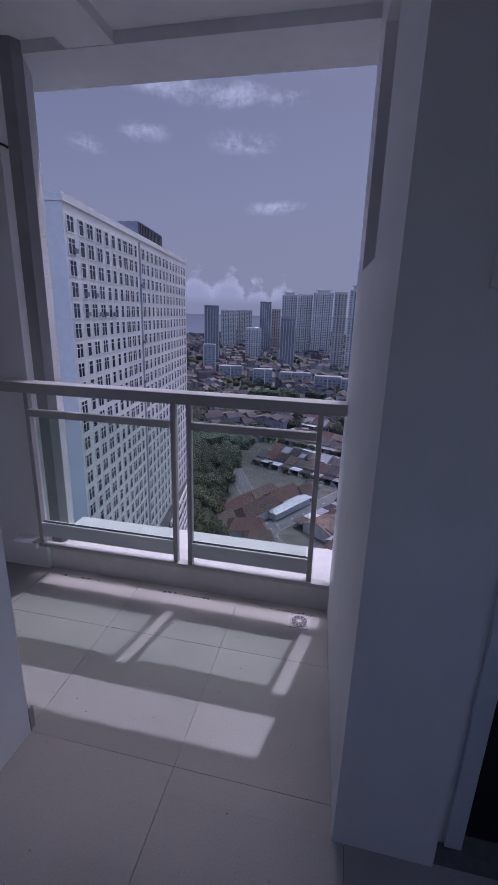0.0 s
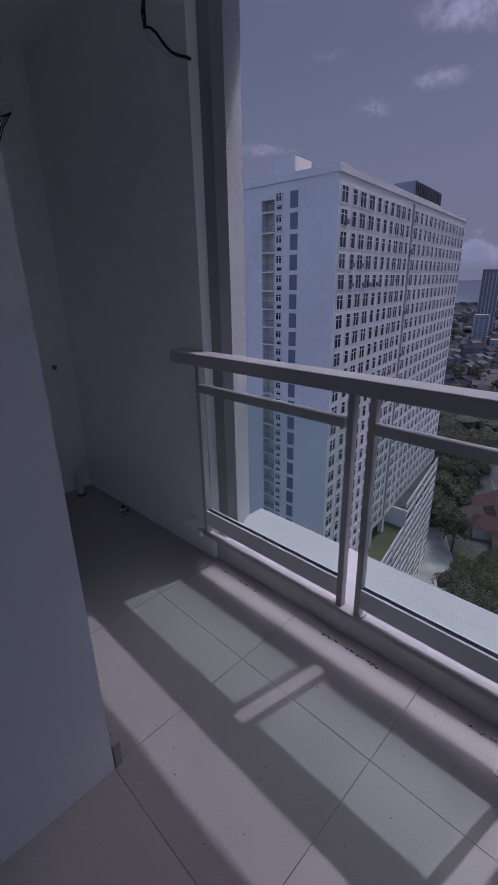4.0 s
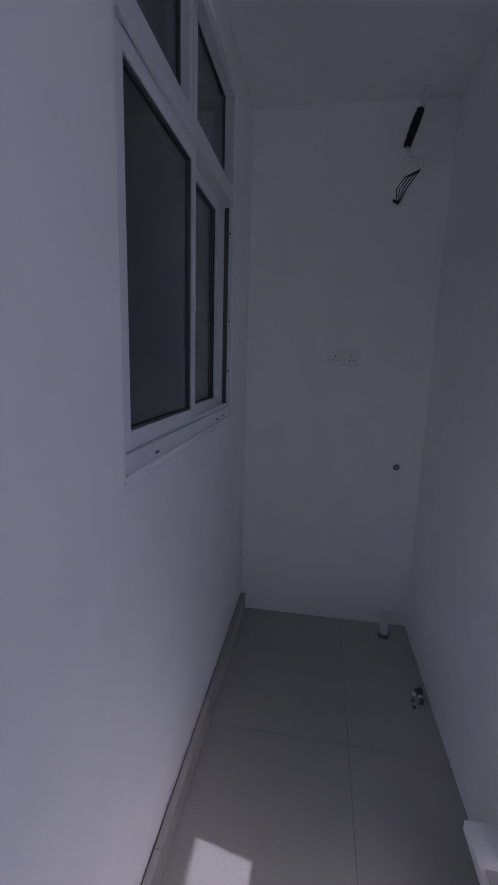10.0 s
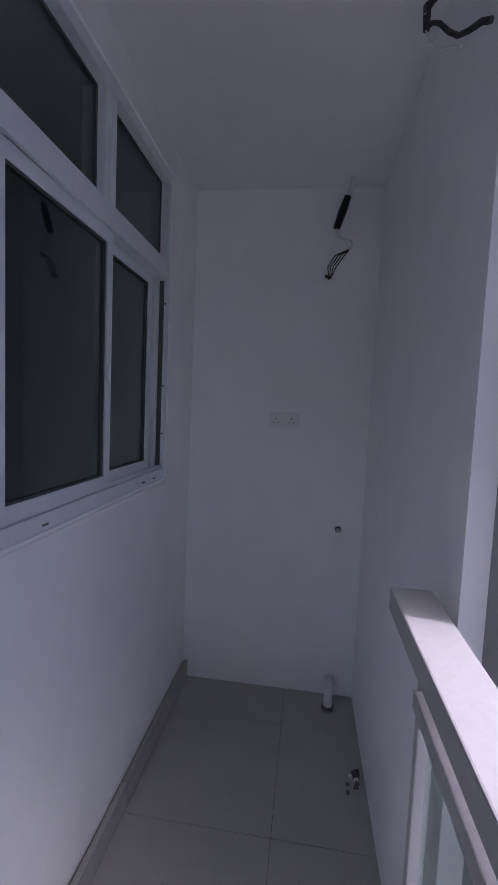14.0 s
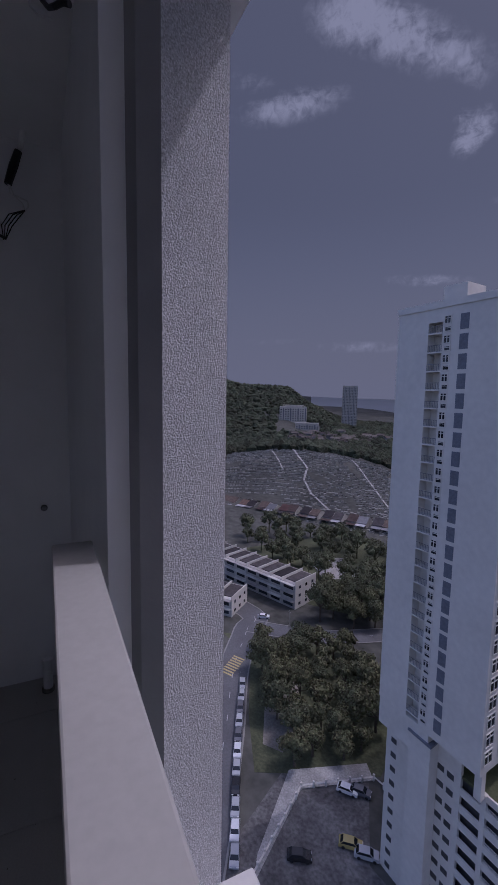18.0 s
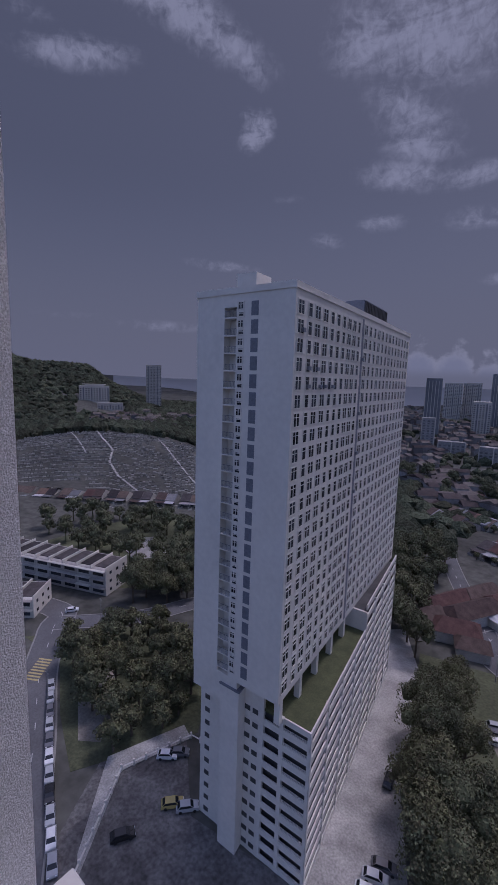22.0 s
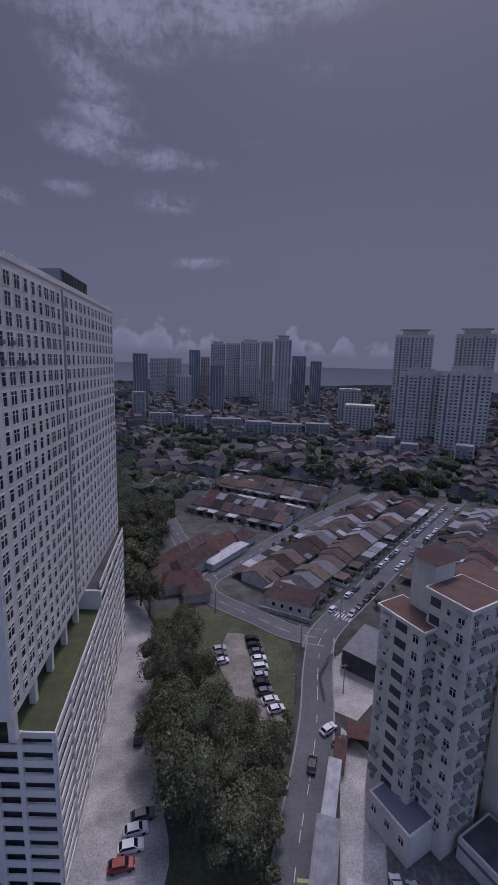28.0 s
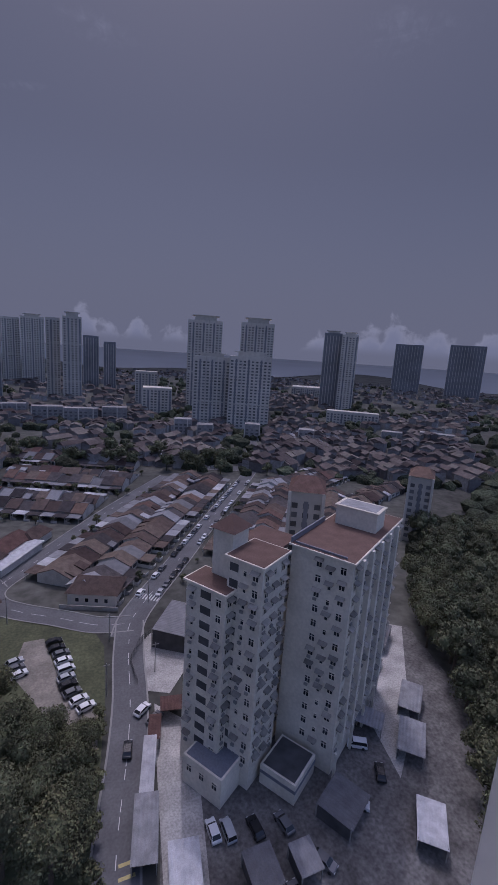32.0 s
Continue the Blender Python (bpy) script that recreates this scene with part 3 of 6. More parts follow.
ring = Build().tube([(dx + 0.043 * math.cos(t), dy + 0.043 * math.sin(t), 0.004) for t in (k * math.pi / 12 for k in range(25))], 0.003, 0, 6)
part("rim", ring, M["steel"], drain)
for k in range(10):
    t = k * math.pi / 5
    part("spoke", Build().tube([(dx + 0.01 * math.cos(t), dy + 0.01 * math.sin(t), 0.0045), (dx + 0.042 * math.cos(t + 0.35), dy + 0.042 * math.sin(t + 0.35), 0.0045)], 0.0028, 0, 6), M["steel"], drain)

# ---- out of doors: ground ----
G = -78.5


def sstep(a, b, x):
    t = min(1.0, max(0.0, (x - a) / (b - a)))
    return t * t * (3 - 2 * t)


def lerp_table(tab, x):
    if x <= tab[0][0]:
        return tab[0][1]
    for (x0, y0), (x1, y1) in zip(tab, tab[1:]):
        if x <= x1:
            return y0 + (y1 - y0) * (x - x0) / (x1 - x0)
    return tab[-1][1]


RIDGE = [(40, -4.8), (46.5, -4.0), (52, -3.3), (54.6, -2.5), (57.6, -1.0), (60, 0.8), (66, 1.15), (69.5, 2.2), (76, 3.2), (95, 4.5)]
MOUND = [(40, 0.1), (46, 0.55), (50, 0.75), (54, 0.95), (58, 1.05), (62, 1.02), (66, 0.85), (70, 0.7), (90, 0.6)]


def height(az, d):
    """The ground's height over the town's level."""
    side = sstep(38, 50, az)
    z = 25 * side * lerp_table(MOUND, az) * sstep(265, 440, d) * (1 - 0.5 * sstep(470, 620, d))
    if az > 38:
        top = 1150 * math.tan(radians(lerp_table(RIDGE, az))) + 80
        z += side * max(0, top - 12) * sstep(640, 1150, d) * (1 - 0.75 * sstep(1200, 1700, d))
    if d > 1900:
        z += 56.5 * (d - 1900) / 2950
    return z


def ground_at(az, d, lift=0.0):
    return along(az, d, G + height(az, d) + lift)


gb = Build()
AZ = list(range(-180, 181, 3))
DS = [0.5, 40, 80, 140, 200, 260, 280, 300, 320, 340, 360, 380, 400, 420, 440, 460, 490, 520, 580, 640, 720, 800, 880, 960, 1040, 1120, 1200, 1320, 1500, 1700, 1900, 2600, 3600, 4880]
for dd in DS:
    for az in AZ:
        gb.v.append(tuple(ground_at(az, dd)))
k = len(AZ)
for i in range(len(DS) - 1):
    for j in range(k - 1):
        gb.f.append((i * k + j + 1, i * k + j, (i + 1) * k + j, (i + 1) * k + j + 1))
        gb.m.append(0)
solid("ground", gb, M["ground"], kind="structure", smooth=True)
sea = Build()
SA = list(range(-75, 58, 2))
SD = [1950, 2600, 3600, 4860]
shore = {az: 1950 + 500 * math.sin(az * 0.21) * math.sin(az * 0.07 + 1) for az in SA}
for i, dd in enumerate(SD):
    for az in SA:
        q = shore[az] if i == 0 else dd
        sea.v.append(tuple(ground_at(az, q, 1.5)))
k = len(SA)
for i in range(len(SD) - 1):
    for j in range(k - 1):
        sea.f.append((i * k + j + 1, i * k + j, (i + 1) * k + j, (i + 1) * k + j + 1))
        sea.m.append(0)
solid("water", sea, M["sea"], kind="structure", smooth=True)


def sheet(name, poly, z, material):
    return solid(name, Build().prism(poly, G - 0.3, G + z), M[material], kind="structure")


def strip(name, pts, width, z, material, kerbs=True):
    """A road along a line, with a raised kerb on both sides."""
    pts = [Vector((p[0], p[1])) for p in pts]
    fine = []
    for i in range(len(pts) - 1):
        p0, p1, p2, p3 = pts[max(i - 1, 0)], pts[i], pts[i + 1], pts[min(i + 2, len(pts) - 1)]
        for s in range(6):
            t = s / 6
            fine.append(0.5 * ((2 * p1) + (p2 - p0) * t + (2 * p0 - 5 * p1 + 4 * p2 - p3) * t * t + (3 * p1 - p0 - 3 * p2 + p3) * t ** 3))
    fine.append(pts[-1])
    left, right, nrm = [], [], []
    for i, p in enumerate(fine):
        w = (fine[min(i + 1, len(fine) - 1)] - fine[max(i - 1, 0)]).normalized()
        nn = Vector((-w.y, w.x))
        nrm.append(nn)
        left.append(p + nn * width / 2)
        right.append(p - nn * width / 2)
    bld = Build()
    for i in range(len(fine) - 1):
        bld.face([(*right[i], G + z), (*right[i + 1], G + z), (*left[i + 1], G + z), (*left[i], G + z)])
    road = solid(name, bld, M[material], kind="structure")
    if kerbs:
        for edge, sg in ((left, 1), (right, -1)):
            kb = Build()
            for i in range(len(fine) - 1):
                a0, a1 = edge[i], edge[i + 1]
                b0, b1 = a0 + sg * nrm[i] * 0.4, a1 + sg * nrm[i + 1] * 0.4
                kb.face([(*a0, G + z + 0.15), (*a1, G + z + 0.15), (*b1, G + z + 0.15), (*b0, G + z + 0.15)])
                kb.face([(*a0, G + z), (*a1, G + z), (*a1, G + z + 0.15), (*a0, G + z + 0.15)])
            part("kerb", kb, M["kerb"], road)
    dash = Build()
    run = 0.0
    for i in range(len(fine) - 1):
        seg = (fine[i + 1] - fine[i])
        run += seg.length
        if int(run / 4) % 2 and seg.length > 0.2:
            a0, a1 = fine[i], fine[i] + seg.normalized() * min(seg.length, 2.2)
            nn = nrm[i] * 0.07
            dash.face([(*(a0 - nn), G + z + 0.012), (*(a1 - nn), G + z + 0.012), (*(a1 + nn), G + z + 0.012), (*(a0 + nn), G + z + 0.012)])
    if dash.f:
        part("centre_line", dash, M["line"], road)
    return road, fine, nrm


sheet("pavement", [(-26, 46), (-10, 40), (-9, 46), (-13, 60), (-22, 80), (-30, 116), (-42, 137), (-46, 133), (-40, 112), (-27.5, 54)], 0.05, "concrete")
sheet("pavement", [(-24, 52), (-22, 30), (-40, 18), (-60, 24), (-72, 44), (-66, 62), (-49, 48)], 0.04, "darkyard")
sheet("pavement", [(-58.5, 31), (-55, 29), (-66.5, 45), (-62, 60), (-66, 61.5), (-71.5, 45)], 0.08, "concrete")
sheet("pavement", [(10, 30), (20, 30), (60, 26), (92, 60), (100, 92), (80, 92), (60, 82), (28, 84), (16, 60)], 0.05, "darkyard")
sheet("pavement", [(14, 46), (20.5, 44), (24, 62), (25, 80), (20, 86), (18, 74)], 0.07, "concrete")
sheet("pavement", [(62, 52), (72, 60), (98, 92), (92, 96), (80, 84), (66, 70)], 0.07, "concrete")
sheet("grass", [(-34, 127), (-12, 132), (8, 120), (11, 110), (9.5, 90), (7, 72), (4, 40), (-12, 40), (-12, 62), (-22, 84)], 0.06, "grass")
sheet("pavement", [(-9, 118), (-4, 118), (-1, 104), (2, 92), (8, 88), (7, 78), (2, 80), (-6, 96), (-11, 106)], 0.09, "earth")
sheet("grass", [(-128, 52), (-110, 54), (-90, 44), (-74, 38), (-62, 62), (-82, 92), (-104, 84)], 0.05, "grass")
sheet("pavement", [(-98, 53), (-80, 43), (-76, 46), (-84, 56), (-96, 62)], 0.08, "earth")
sheet("grass", [(-200, 92), (-150, 78), (-120, 100), (-120, 170), (-200, 160)], 0.06, "grass")
sheet("pavement", [(-176, 116), (-150, 108), (-146, 124), (-168, 132)], 0.09, "concrete")
sheet("pavement", [(16, 92), (24, 88), (34, 100), (24, 112), (18, 106)], 0.08, "concrete")

main, mfine, mnrm = strip("road", [(4, 20), (6, 40), (8.6, 58), (12.5, 75), (15, 89), (16.5, 103), (19, 119)], 7.4, 0.1, "asphalt")
strip("road", [(20, 118), (10, 120), (0, 126.5), (-12, 134), (-19, 141), (-19, 150), (-9, 165), (4, 186), (28, 222), (62, 268)], 7.2, 0.11, "asphalt")
strip("road", [(17, 112), (22, 124), (42, 153), (71, 196), (106, 246), (126, 276)], 8.0, 0.12, "asphalt")
strip("road", [(-200, 396), (-130, 372), (-34, 342), (51, 302), (120, 276), (200, 262)], 12, 0.13, "asphalt")
strip("road", [(-19, 148), (-40, 190), (-58, 232)], 6.4, 0.1, "asphalt")
strip("road", [(-40, 8), (-62, 22), (-86, 36), (-108, 47.5), (-126, 60), (-137, 66), (-180, 50)], 8.5, 0.1, "asphalt")
strip("road", [(-128, 62), (-112, 82), (-104, 103), (-92, 128)], 7.5, 0.11, "asphalt")
strip("road", [(126, 276), (170, 380), (230, 520), (330, 760)], 9, 0.1, "asphalt")

marks = Build()
for kx in range(9):
    t = 40 + kx * 1.9
    x = lerp_table([(20, 4), (40, 6), (58, 8.6), (75, 12.5)], t) + 1.7
    marks.box((x - 1.3, t, G + 0.1), (x + 1.3, t + 0.55, G + 0.118), 0, None)
solid("road_marking", marks, M["yellow"], kind="structure")
for i in range(7):
    tr = Matrix.Translation((3.6 + i * 1.05, 46.5, 0)) @ Matrix.Rotation(radians(25), 4, "Z")
    solid("road_marking", Build().box((-0.25, -1.6, G + 0.1), (0.25, 1.6, G + 0.12), 0, tr), M["yellow"], kind="structure")
for i in range(8):
    tr = Matrix.Translation((-112.5 + i * 0.75, 50.2 - i * 0.9 + 1, 0)) @ Matrix.Rotation(radians(31), 4, "Z")
    solid("road_marking", Build().box((-2.0, -0.28, G + 0.1), (2.0, 0.28, G + 0.12), 0, tr), M["yellow"], kind="structure")
for i in range(9):
    tr = Matrix.Translation((23 + i * 0.8, 133 - i * 0.55, 0)) @ Matrix.Rotation(radians(55), 4, "Z")
    solid("road_marking", Build().box((-1.6, -0.22, G + 0.12), (1.6, 0.22, G + 0.14), 0, tr), M["line"], kind="structure")


def frame_on(p, xdir, ydir):
    """A pose with its own x and y along the given level ways."""
    m = Matrix.Identity(4)
    m[0][0], m[1][0] = xdir[0], xdir[1]
    m[0][1], m[1][1] = ydir[0], ydir[1]
    m.translation = p
    return m


# ---- the white tower opposite ----
TN = Vector((-31.1, 48.5))
TU, TV = Vector((-0.998, -0.05)), Vector((-0.139, 0.990))
TL, TM, TOP, SOF = 17.5, 67.2, 13.5, -46.1
DECK = -50.6
STOREY = (TOP - 1.6 - SOF) / 23


def tp(s, q, z=None):
    p = TN + TU * s + TV * q
    return (p.x, p.y) if z is None else (p.x, p.y, z)


def quad_prism(s0, s1, q0, q1, z0, z1, b=None, m=0):
    return (b or Build()).prism([tp(s0, q0), tp(s0, q1), tp(s1, q1), tp(s1, q0)][::1], z0, z1, m)


tower = thing("apartment_tower", "tall white apartment tower standing on a car park podium", "building")
core = quad_prism(0, TL, 1.6, TM, SOF, TOP)
part("wall", core, M["tower"], tower)
s_bal0, s_bal1 = 0.56 * TL, 0.69 * TL
fp = Build()
quad_prism(0, s_bal0, 0, 1.59, SOF, TOP, fp)
quad_prism(s_bal1, TL, 0, 1.59, SOF, TOP, fp)
quad_prism(s_bal0, s_bal1, 0, 1.59, TOP - 1.8, TOP, fp)
part("wall", fp, M["tower"], tower)
part("parapet", Build().prism([tp(-0.15, -0.15), tp(-0.15, TM + 0.15), tp(0.35, TM + 0.15), tp(0.35, -0.15)], TOP, TOP + 0.9).prism([tp(0.36, -0.15), tp(0.36, 0.35), tp(TL + 0.15, 0.35), tp(TL + 0.15, -0.15)], TOP, TOP + 0.9).prism([tp(TL - 0.3, 0.36), tp(TL - 0.3, TM), tp(TL + 0.15, TM), tp(TL + 0.15, 0.36)], TOP, TOP + 0.9), M["tower"], tower)
part("lift_room", quad_prism(0.40 * TL, 0.60 * TL, 0.8, 5, TOP, TOP + 2.9), M["tower"], tower)
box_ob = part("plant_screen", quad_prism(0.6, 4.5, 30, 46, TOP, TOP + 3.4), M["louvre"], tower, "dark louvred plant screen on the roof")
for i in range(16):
    part("louvre", quad_prism(0.45, 0.6, 30.3 + i, 30.8 + i, TOP + 0.3, TOP + 3.2), M["dark_and_shade"], box_ob)

# one window: proud white surround, dark panes, a mullion and a sill
def lattice(xs, zs, holes, y0, y1):
    """A flat grid of bars as one closed mesh; holes are left out of the cells."""
    b = Build()
    ids = {}

    def v(i, k, j):
        if (i, k, j) not in ids:
            ids[(i, k, j)] = len(b.v)
            b.v.append((xs[i], (y0, y1)[j], zs[k]))
        return ids[(i, k, j)]

    full = lambda i, k: 0 <= i < len(xs) - 1 and 0 <= k < len(zs) - 1 and (i, k) not in holes
    for i in range(len(xs) - 1):
        for k in range(len(zs) - 1):
            if not full(i, k):
                continue
            b.f.append((v(i + 1, k, 1), v(i, k, 1), v(i, k + 1, 1), v(i + 1, k + 1, 1)))
            if not full(i - 1, k):
                b.f.append((v(i, k, 0), v(i, k + 1, 0), v(i, k + 1, 1), v(i, k, 1)))
            if not full(i + 1, k):
                b.f.append((v(i + 1, k, 0), v(i + 1, k, 1), v(i + 1, k + 1, 1), v(i + 1, k + 1, 0)))
            if not full(i, k - 1):
                b.f.append((v(i, k, 0), v(i, k, 1), v(i + 1, k, 1), v(i + 1, k, 0)))
            if not full(i, k + 1):
                b.f.append((v(i, k + 1, 0), v(i + 1, k + 1, 0), v(i + 1, k + 1, 1), v(i, k + 1, 1)))
    b.m = [0] * len(b.f)
    return b


def window_mesh(w, h, double):
    t = 0.13
    zs = [-h / 2 - t, -h / 2, h * 0.18, h * 0.18 + 0.06, h / 2, h / 2 + t]
    if double:
        xs, cols = [-w / 2 - t, -w / 2, -0.04, 0.04, w / 2, w / 2 + t], (1, 3)
    else:
        xs, cols = [-w / 2 - t, -w / 2, w / 2, w / 2 + t], (1,)
    b = lattice(xs, zs, {(i, k) for i in cols for k in (1, 3)}, 0.0, 0.12)
    return b.box((-w / 2, 0.0, -h / 2), (w / 2, 0.03, h / 2), 1)


def window_set(w, h, double, wallmat):
    """The surround and the pane of one window, to be shared by all alike."""
    wm = window_mesh(w, h, double)
    fr, pane = Build(), Build().box((-w / 2, 0.0, -h / 2), (w / 2, 0.03, h / 2))
    fr.v, fr.f = wm.v, [f for f, k in zip(wm.f, wm.m) if k == 0]
    fr.m = [0] * len(fr.f)
    return fr.mesh("window", wallmat), pane.mesh("pane", M["towerglass"])


def put_window(ws, parent, m):
    part("pane", ws[1], None, part("window", ws[0], None, parent, at=m))


WIN = {(w, dbl): window_set(w + 0.25, 1.75, dbl, M["tower"]) for w, dbl in ((0.95, False), (1.5, True))}
WS = Vector((TV.y, -TV.x))
side_cols = [(1.6, 1.5), (4.6, 0.95), (7.2, 1.5), (10.2, 1.5), (13.0, 0.95), (15.6, 0.95), (18.2, 0.95), (20.8, 1.5), (23.4, 1.5), (26.0, 0.95)]
side_cols += [(30.2 + 2.9 * i, 0.95 if i % 3 else 1.5) for i in range(13)]
rest = Build()
count = 0
for r in range(23):
    for q, w in side_cols:
        z = TOP - 2.2 - (r + 0.5) * STOREY + STOREY * 0.5
        m = frame_on(Vector(tp(0, q, z)), (-TV.x, -TV.y), WS)
        if q < 34 and count < 300:
            put_window(WIN[(w, w > 1)], tower, m)
            count += 1
        else:
            wm = window_mesh(w + 0.25, 1.75, w > 1)
            n = len(rest.v)
            rest.v += [tuple(m @ Vector(v)) for v in wm.v]
            rest.f += [tuple(n + i for i in f) for f in wm.f]
            rest.m += wm.m
tagged(part("window_bank", rest, [M["tower"], M["towerglass"]], tower), kind="stuff")
# flat grey strip painted as the shade of the facade's step
part("shadow_joint", Build().box((-0.5, -0.02, SOF), (0.5, 0.03, TOP - 0.4), 0, frame_on(Vector(tp(0, 28.4, 0)), (-TV.x, -TV.y), WS)), M["louvre"], tower)
# air conditioners on a few sills
for q, r in ((2.2, 1), (4.6, 3), (7.6, 3), (4.6, 4), (9.0, 4), (11.0, 4), (14.2, 4), (28.4, 2), (28.4, 6), (28.4, 9), (28.4, 12)):
    z = TOP - 2.2 - r * STOREY - 0.7
    part("air_conditioner", Build().box((-0.4, 0.1, 0), (0.4, 0.45, 0.55), 0, frame_on(Vector(tp(0, q, z)), (-TV.x, -TV.y), WS)), M["louvre"], tower)
# end face: balconies, small windows, louvred strips
WF = Vector((TU.y * -1, TU.x))
front = lambda s, z: frame_on(Vector(tp(s, 0, z)), TU, WF)
small = window_set(0.85, 0.9, True, M["tower"])
small2 = window_set(0.85, 0.5, False, M["tower"])
strip_b = Build().box((-0.62, 0.0, -0.98), (0.62, 0.03, 0.98))
for i in range(6):
    strip_b.box((-0.6, 0.03, -0.9 + i * 0.31), (0.6, 0.05, -0.76 + i * 0.31))
strip_me = strip_b.mesh("louvre_panel", M["louvre"])
bal_slab = Build().box((-0.01, -1.55, -0.1), (s_bal1 - s_bal0 + 0.01, 0.02, 0.1)).mesh("balcony_slab", M["tower"])
bal_door = Build().box((0.2, -1.6, 0.15), (1.2, -1.57, 2.0)).mesh("balcony_door", M["towerglass"])
bar_x = [q for i in range(9) for q in (0.05 + i * 0.27, 0.08 + i * 0.27)]
bal_rail = lattice(bar_x, [0.1, 0.14, 0.94, 1.0], {(i, 1) for i in range(1, 17, 2)}, -0.05, -0.02)
bal_rail = bal_rail.mesh("balcony_rail", M["louvre"])
for r in range(23):
    z = TOP - 2.0 - (r + 0.5) * STOREY + STOREY * 0.5
    put_window(small, tower, front(0.515 * TL, z + 0.35))
    put_window(small2, tower, front(0.51 * TL, z - 0.85))
    part("louvre_panel", strip_me, None, tower, at=front(0.375 * TL, z - 0.15))
    part("balcony_slab", bal_slab, None, tower, at=front(s_bal0, z - STOREY * 0.5))
    part("balcony_door", bal_door, None, tower, at=front(s_bal0, z - STOREY * 0.5))
    part("balcony_rail", bal_rail, None, tower, at=front(s_bal0, z - STOREY * 0.5))

# podium
PV = Vector((-0.188, 0.982))
PC = Vector((-26.6, 51.0))
pod_len = 63.5


def pp(e, q):
    p = PC + PV * q + TU * e
    return (p.x, p.y)


LV = 11
lev = (DECK - G) / LV
slab = Build()
inner = Build()
# car park: recessed core painted dark as shade, slabs and parapets proud of it
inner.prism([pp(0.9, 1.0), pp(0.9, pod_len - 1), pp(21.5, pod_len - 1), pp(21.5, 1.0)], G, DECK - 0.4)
part("car_park", inner, M["dark_and_shade"], tower)
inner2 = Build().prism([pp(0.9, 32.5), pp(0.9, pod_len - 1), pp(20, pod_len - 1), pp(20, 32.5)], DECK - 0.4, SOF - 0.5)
part("car_park", inner2, M["dark_and_shade"], tower)
for i in range(LV + 1):
    z0 = G + i * lev - 0.25
    top = z0 + 1.15
    if i == LV:
        z0, top = DECK - 0.5, DECK + 0.5
    for q0, q1 in ((0, 32), (32, pod_len)):
        part("parapet", Build().prism([pp(0, q0), pp(0, q1), pp(0.25, q1), pp(0.25, q0)], max(z0, G), top), M["tower"], tower)
    part("parapet", Build().prism([pp(0.25, 0.02), pp(0.25, 0.27), pp(4.9, 0.27), pp(4.9, 0.02)], max(z0, G), top), M["tower"], tower)
    if i < LV:
        part("parapet", Build().prism([pp(5.6, 0.02), pp(5.6, 0.27), pp(8.6, 0.27), pp(8.6, 0.02)], max(z0, G), top), M["tower"], tower)
    for k in range(3):
        zz = top + 0.1 + 0.16 * k
        if i < LV:
            part("guard_rail", Build().prism([pp(0.05, 0.1), pp(0.05, 0.15), pp(4.9, 0.15), pp(4.9, 0.1)], zz, zz + 0.05), M["tower"], tower)
for i in range(LV + 1, LV + 3):
    z0 = G + i * lev - 0.25
    part("parapet", Build().prism([pp(0, 32), pp(0, pod_len), pp(0.25, pod_len), pp(0.25, 32)], z0, z0 + 1.15), M["tower"], tower)
for q in (0, 8, 16, 24, 32, 40, 48, 56, 63):
    part("column", Build().prism([pp(-0.06, q), pp(-0.06, q + 0.5), pp(0.6, q + 0.5), pp(0.6, q)], G, DECK if q < 32 else SOF - 0.5), M["tower"], tower)
for e in (4.9, 8.6):
    part("column", Build().prism([pp(e, -0.05), pp(e, 0.6), pp(e + 0.7, 0.6), pp(e + 0.7, -0.05)], G, DECK + 0.3 if e < 6 else SOF), M["tower"], tower)
part("wall", Build().prism([pp(9.3, -0.02), pp(9.3, 2), pp(10.8, 2), pp(10.8, -0.02)], G, SOF), M["tower"], tower)
part("stair_core", Build().prism([pp(12.4, -2.2), pp(12.4, 2), pp(16.2, 2), pp(16.2, -2.2)], G, SOF - 2.0), M["tower"], tower)
part("stair_roof", Build().prism([pp(12.2, -2.4), pp(12.2, 0), pp(16.4, 0), pp(16.4, -2.4)], SOF - 2.0, SOF - 1.7), M["louvre"], tower)
part("wall", Build().prism([pp(10.8, 0.0), pp(10.8, 2), pp(12.4, 2), pp(12.4, 0.0)], G, SOF), M["tower"], tower)
part("wall", Build().prism([pp(16.2, 0.0), pp(16.2, 2), pp(22.2, 2), pp(22.2, 0.0)], G, SOF), M["tower"], tower)
# flat panels coloured dark as the shade inside small openings
opening = Build().box((-0.55, 0.0, -0.45), (0.55, 0.03, 0.45)).mesh("opening", M["dark_and_shade"])
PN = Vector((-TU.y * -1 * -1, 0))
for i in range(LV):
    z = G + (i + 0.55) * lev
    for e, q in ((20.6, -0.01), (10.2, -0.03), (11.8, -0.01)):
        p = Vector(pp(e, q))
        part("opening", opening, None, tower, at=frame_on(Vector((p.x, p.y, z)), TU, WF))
part("deck", Build().prism([pp(0.26, 0.3), pp(0.26, 31.9), pp(12, 31.9), pp(12, 0.3)], DECK - 0.4, DECK), M["deck"], tower, "mossy green roof deck")
part("deck_end", Build().prism([pp(0.02, 31.9), pp(0.02, 32.4), pp(9, 32.4), pp(9, 31.9)], DECK - 0.4, SOF - 0.2), M["tower"], tower)
part("soffit", quad_prism(0.0, TL, 0, TM, SOF - 0.3, SOF), M["tower"], tower)
for q in (1.0, 8, 15, 22, 29):
    part("column", quad_prism(0.2, 1.2, q, q + 1.0, DECK, SOF - 0.3), M["tower"], tower)
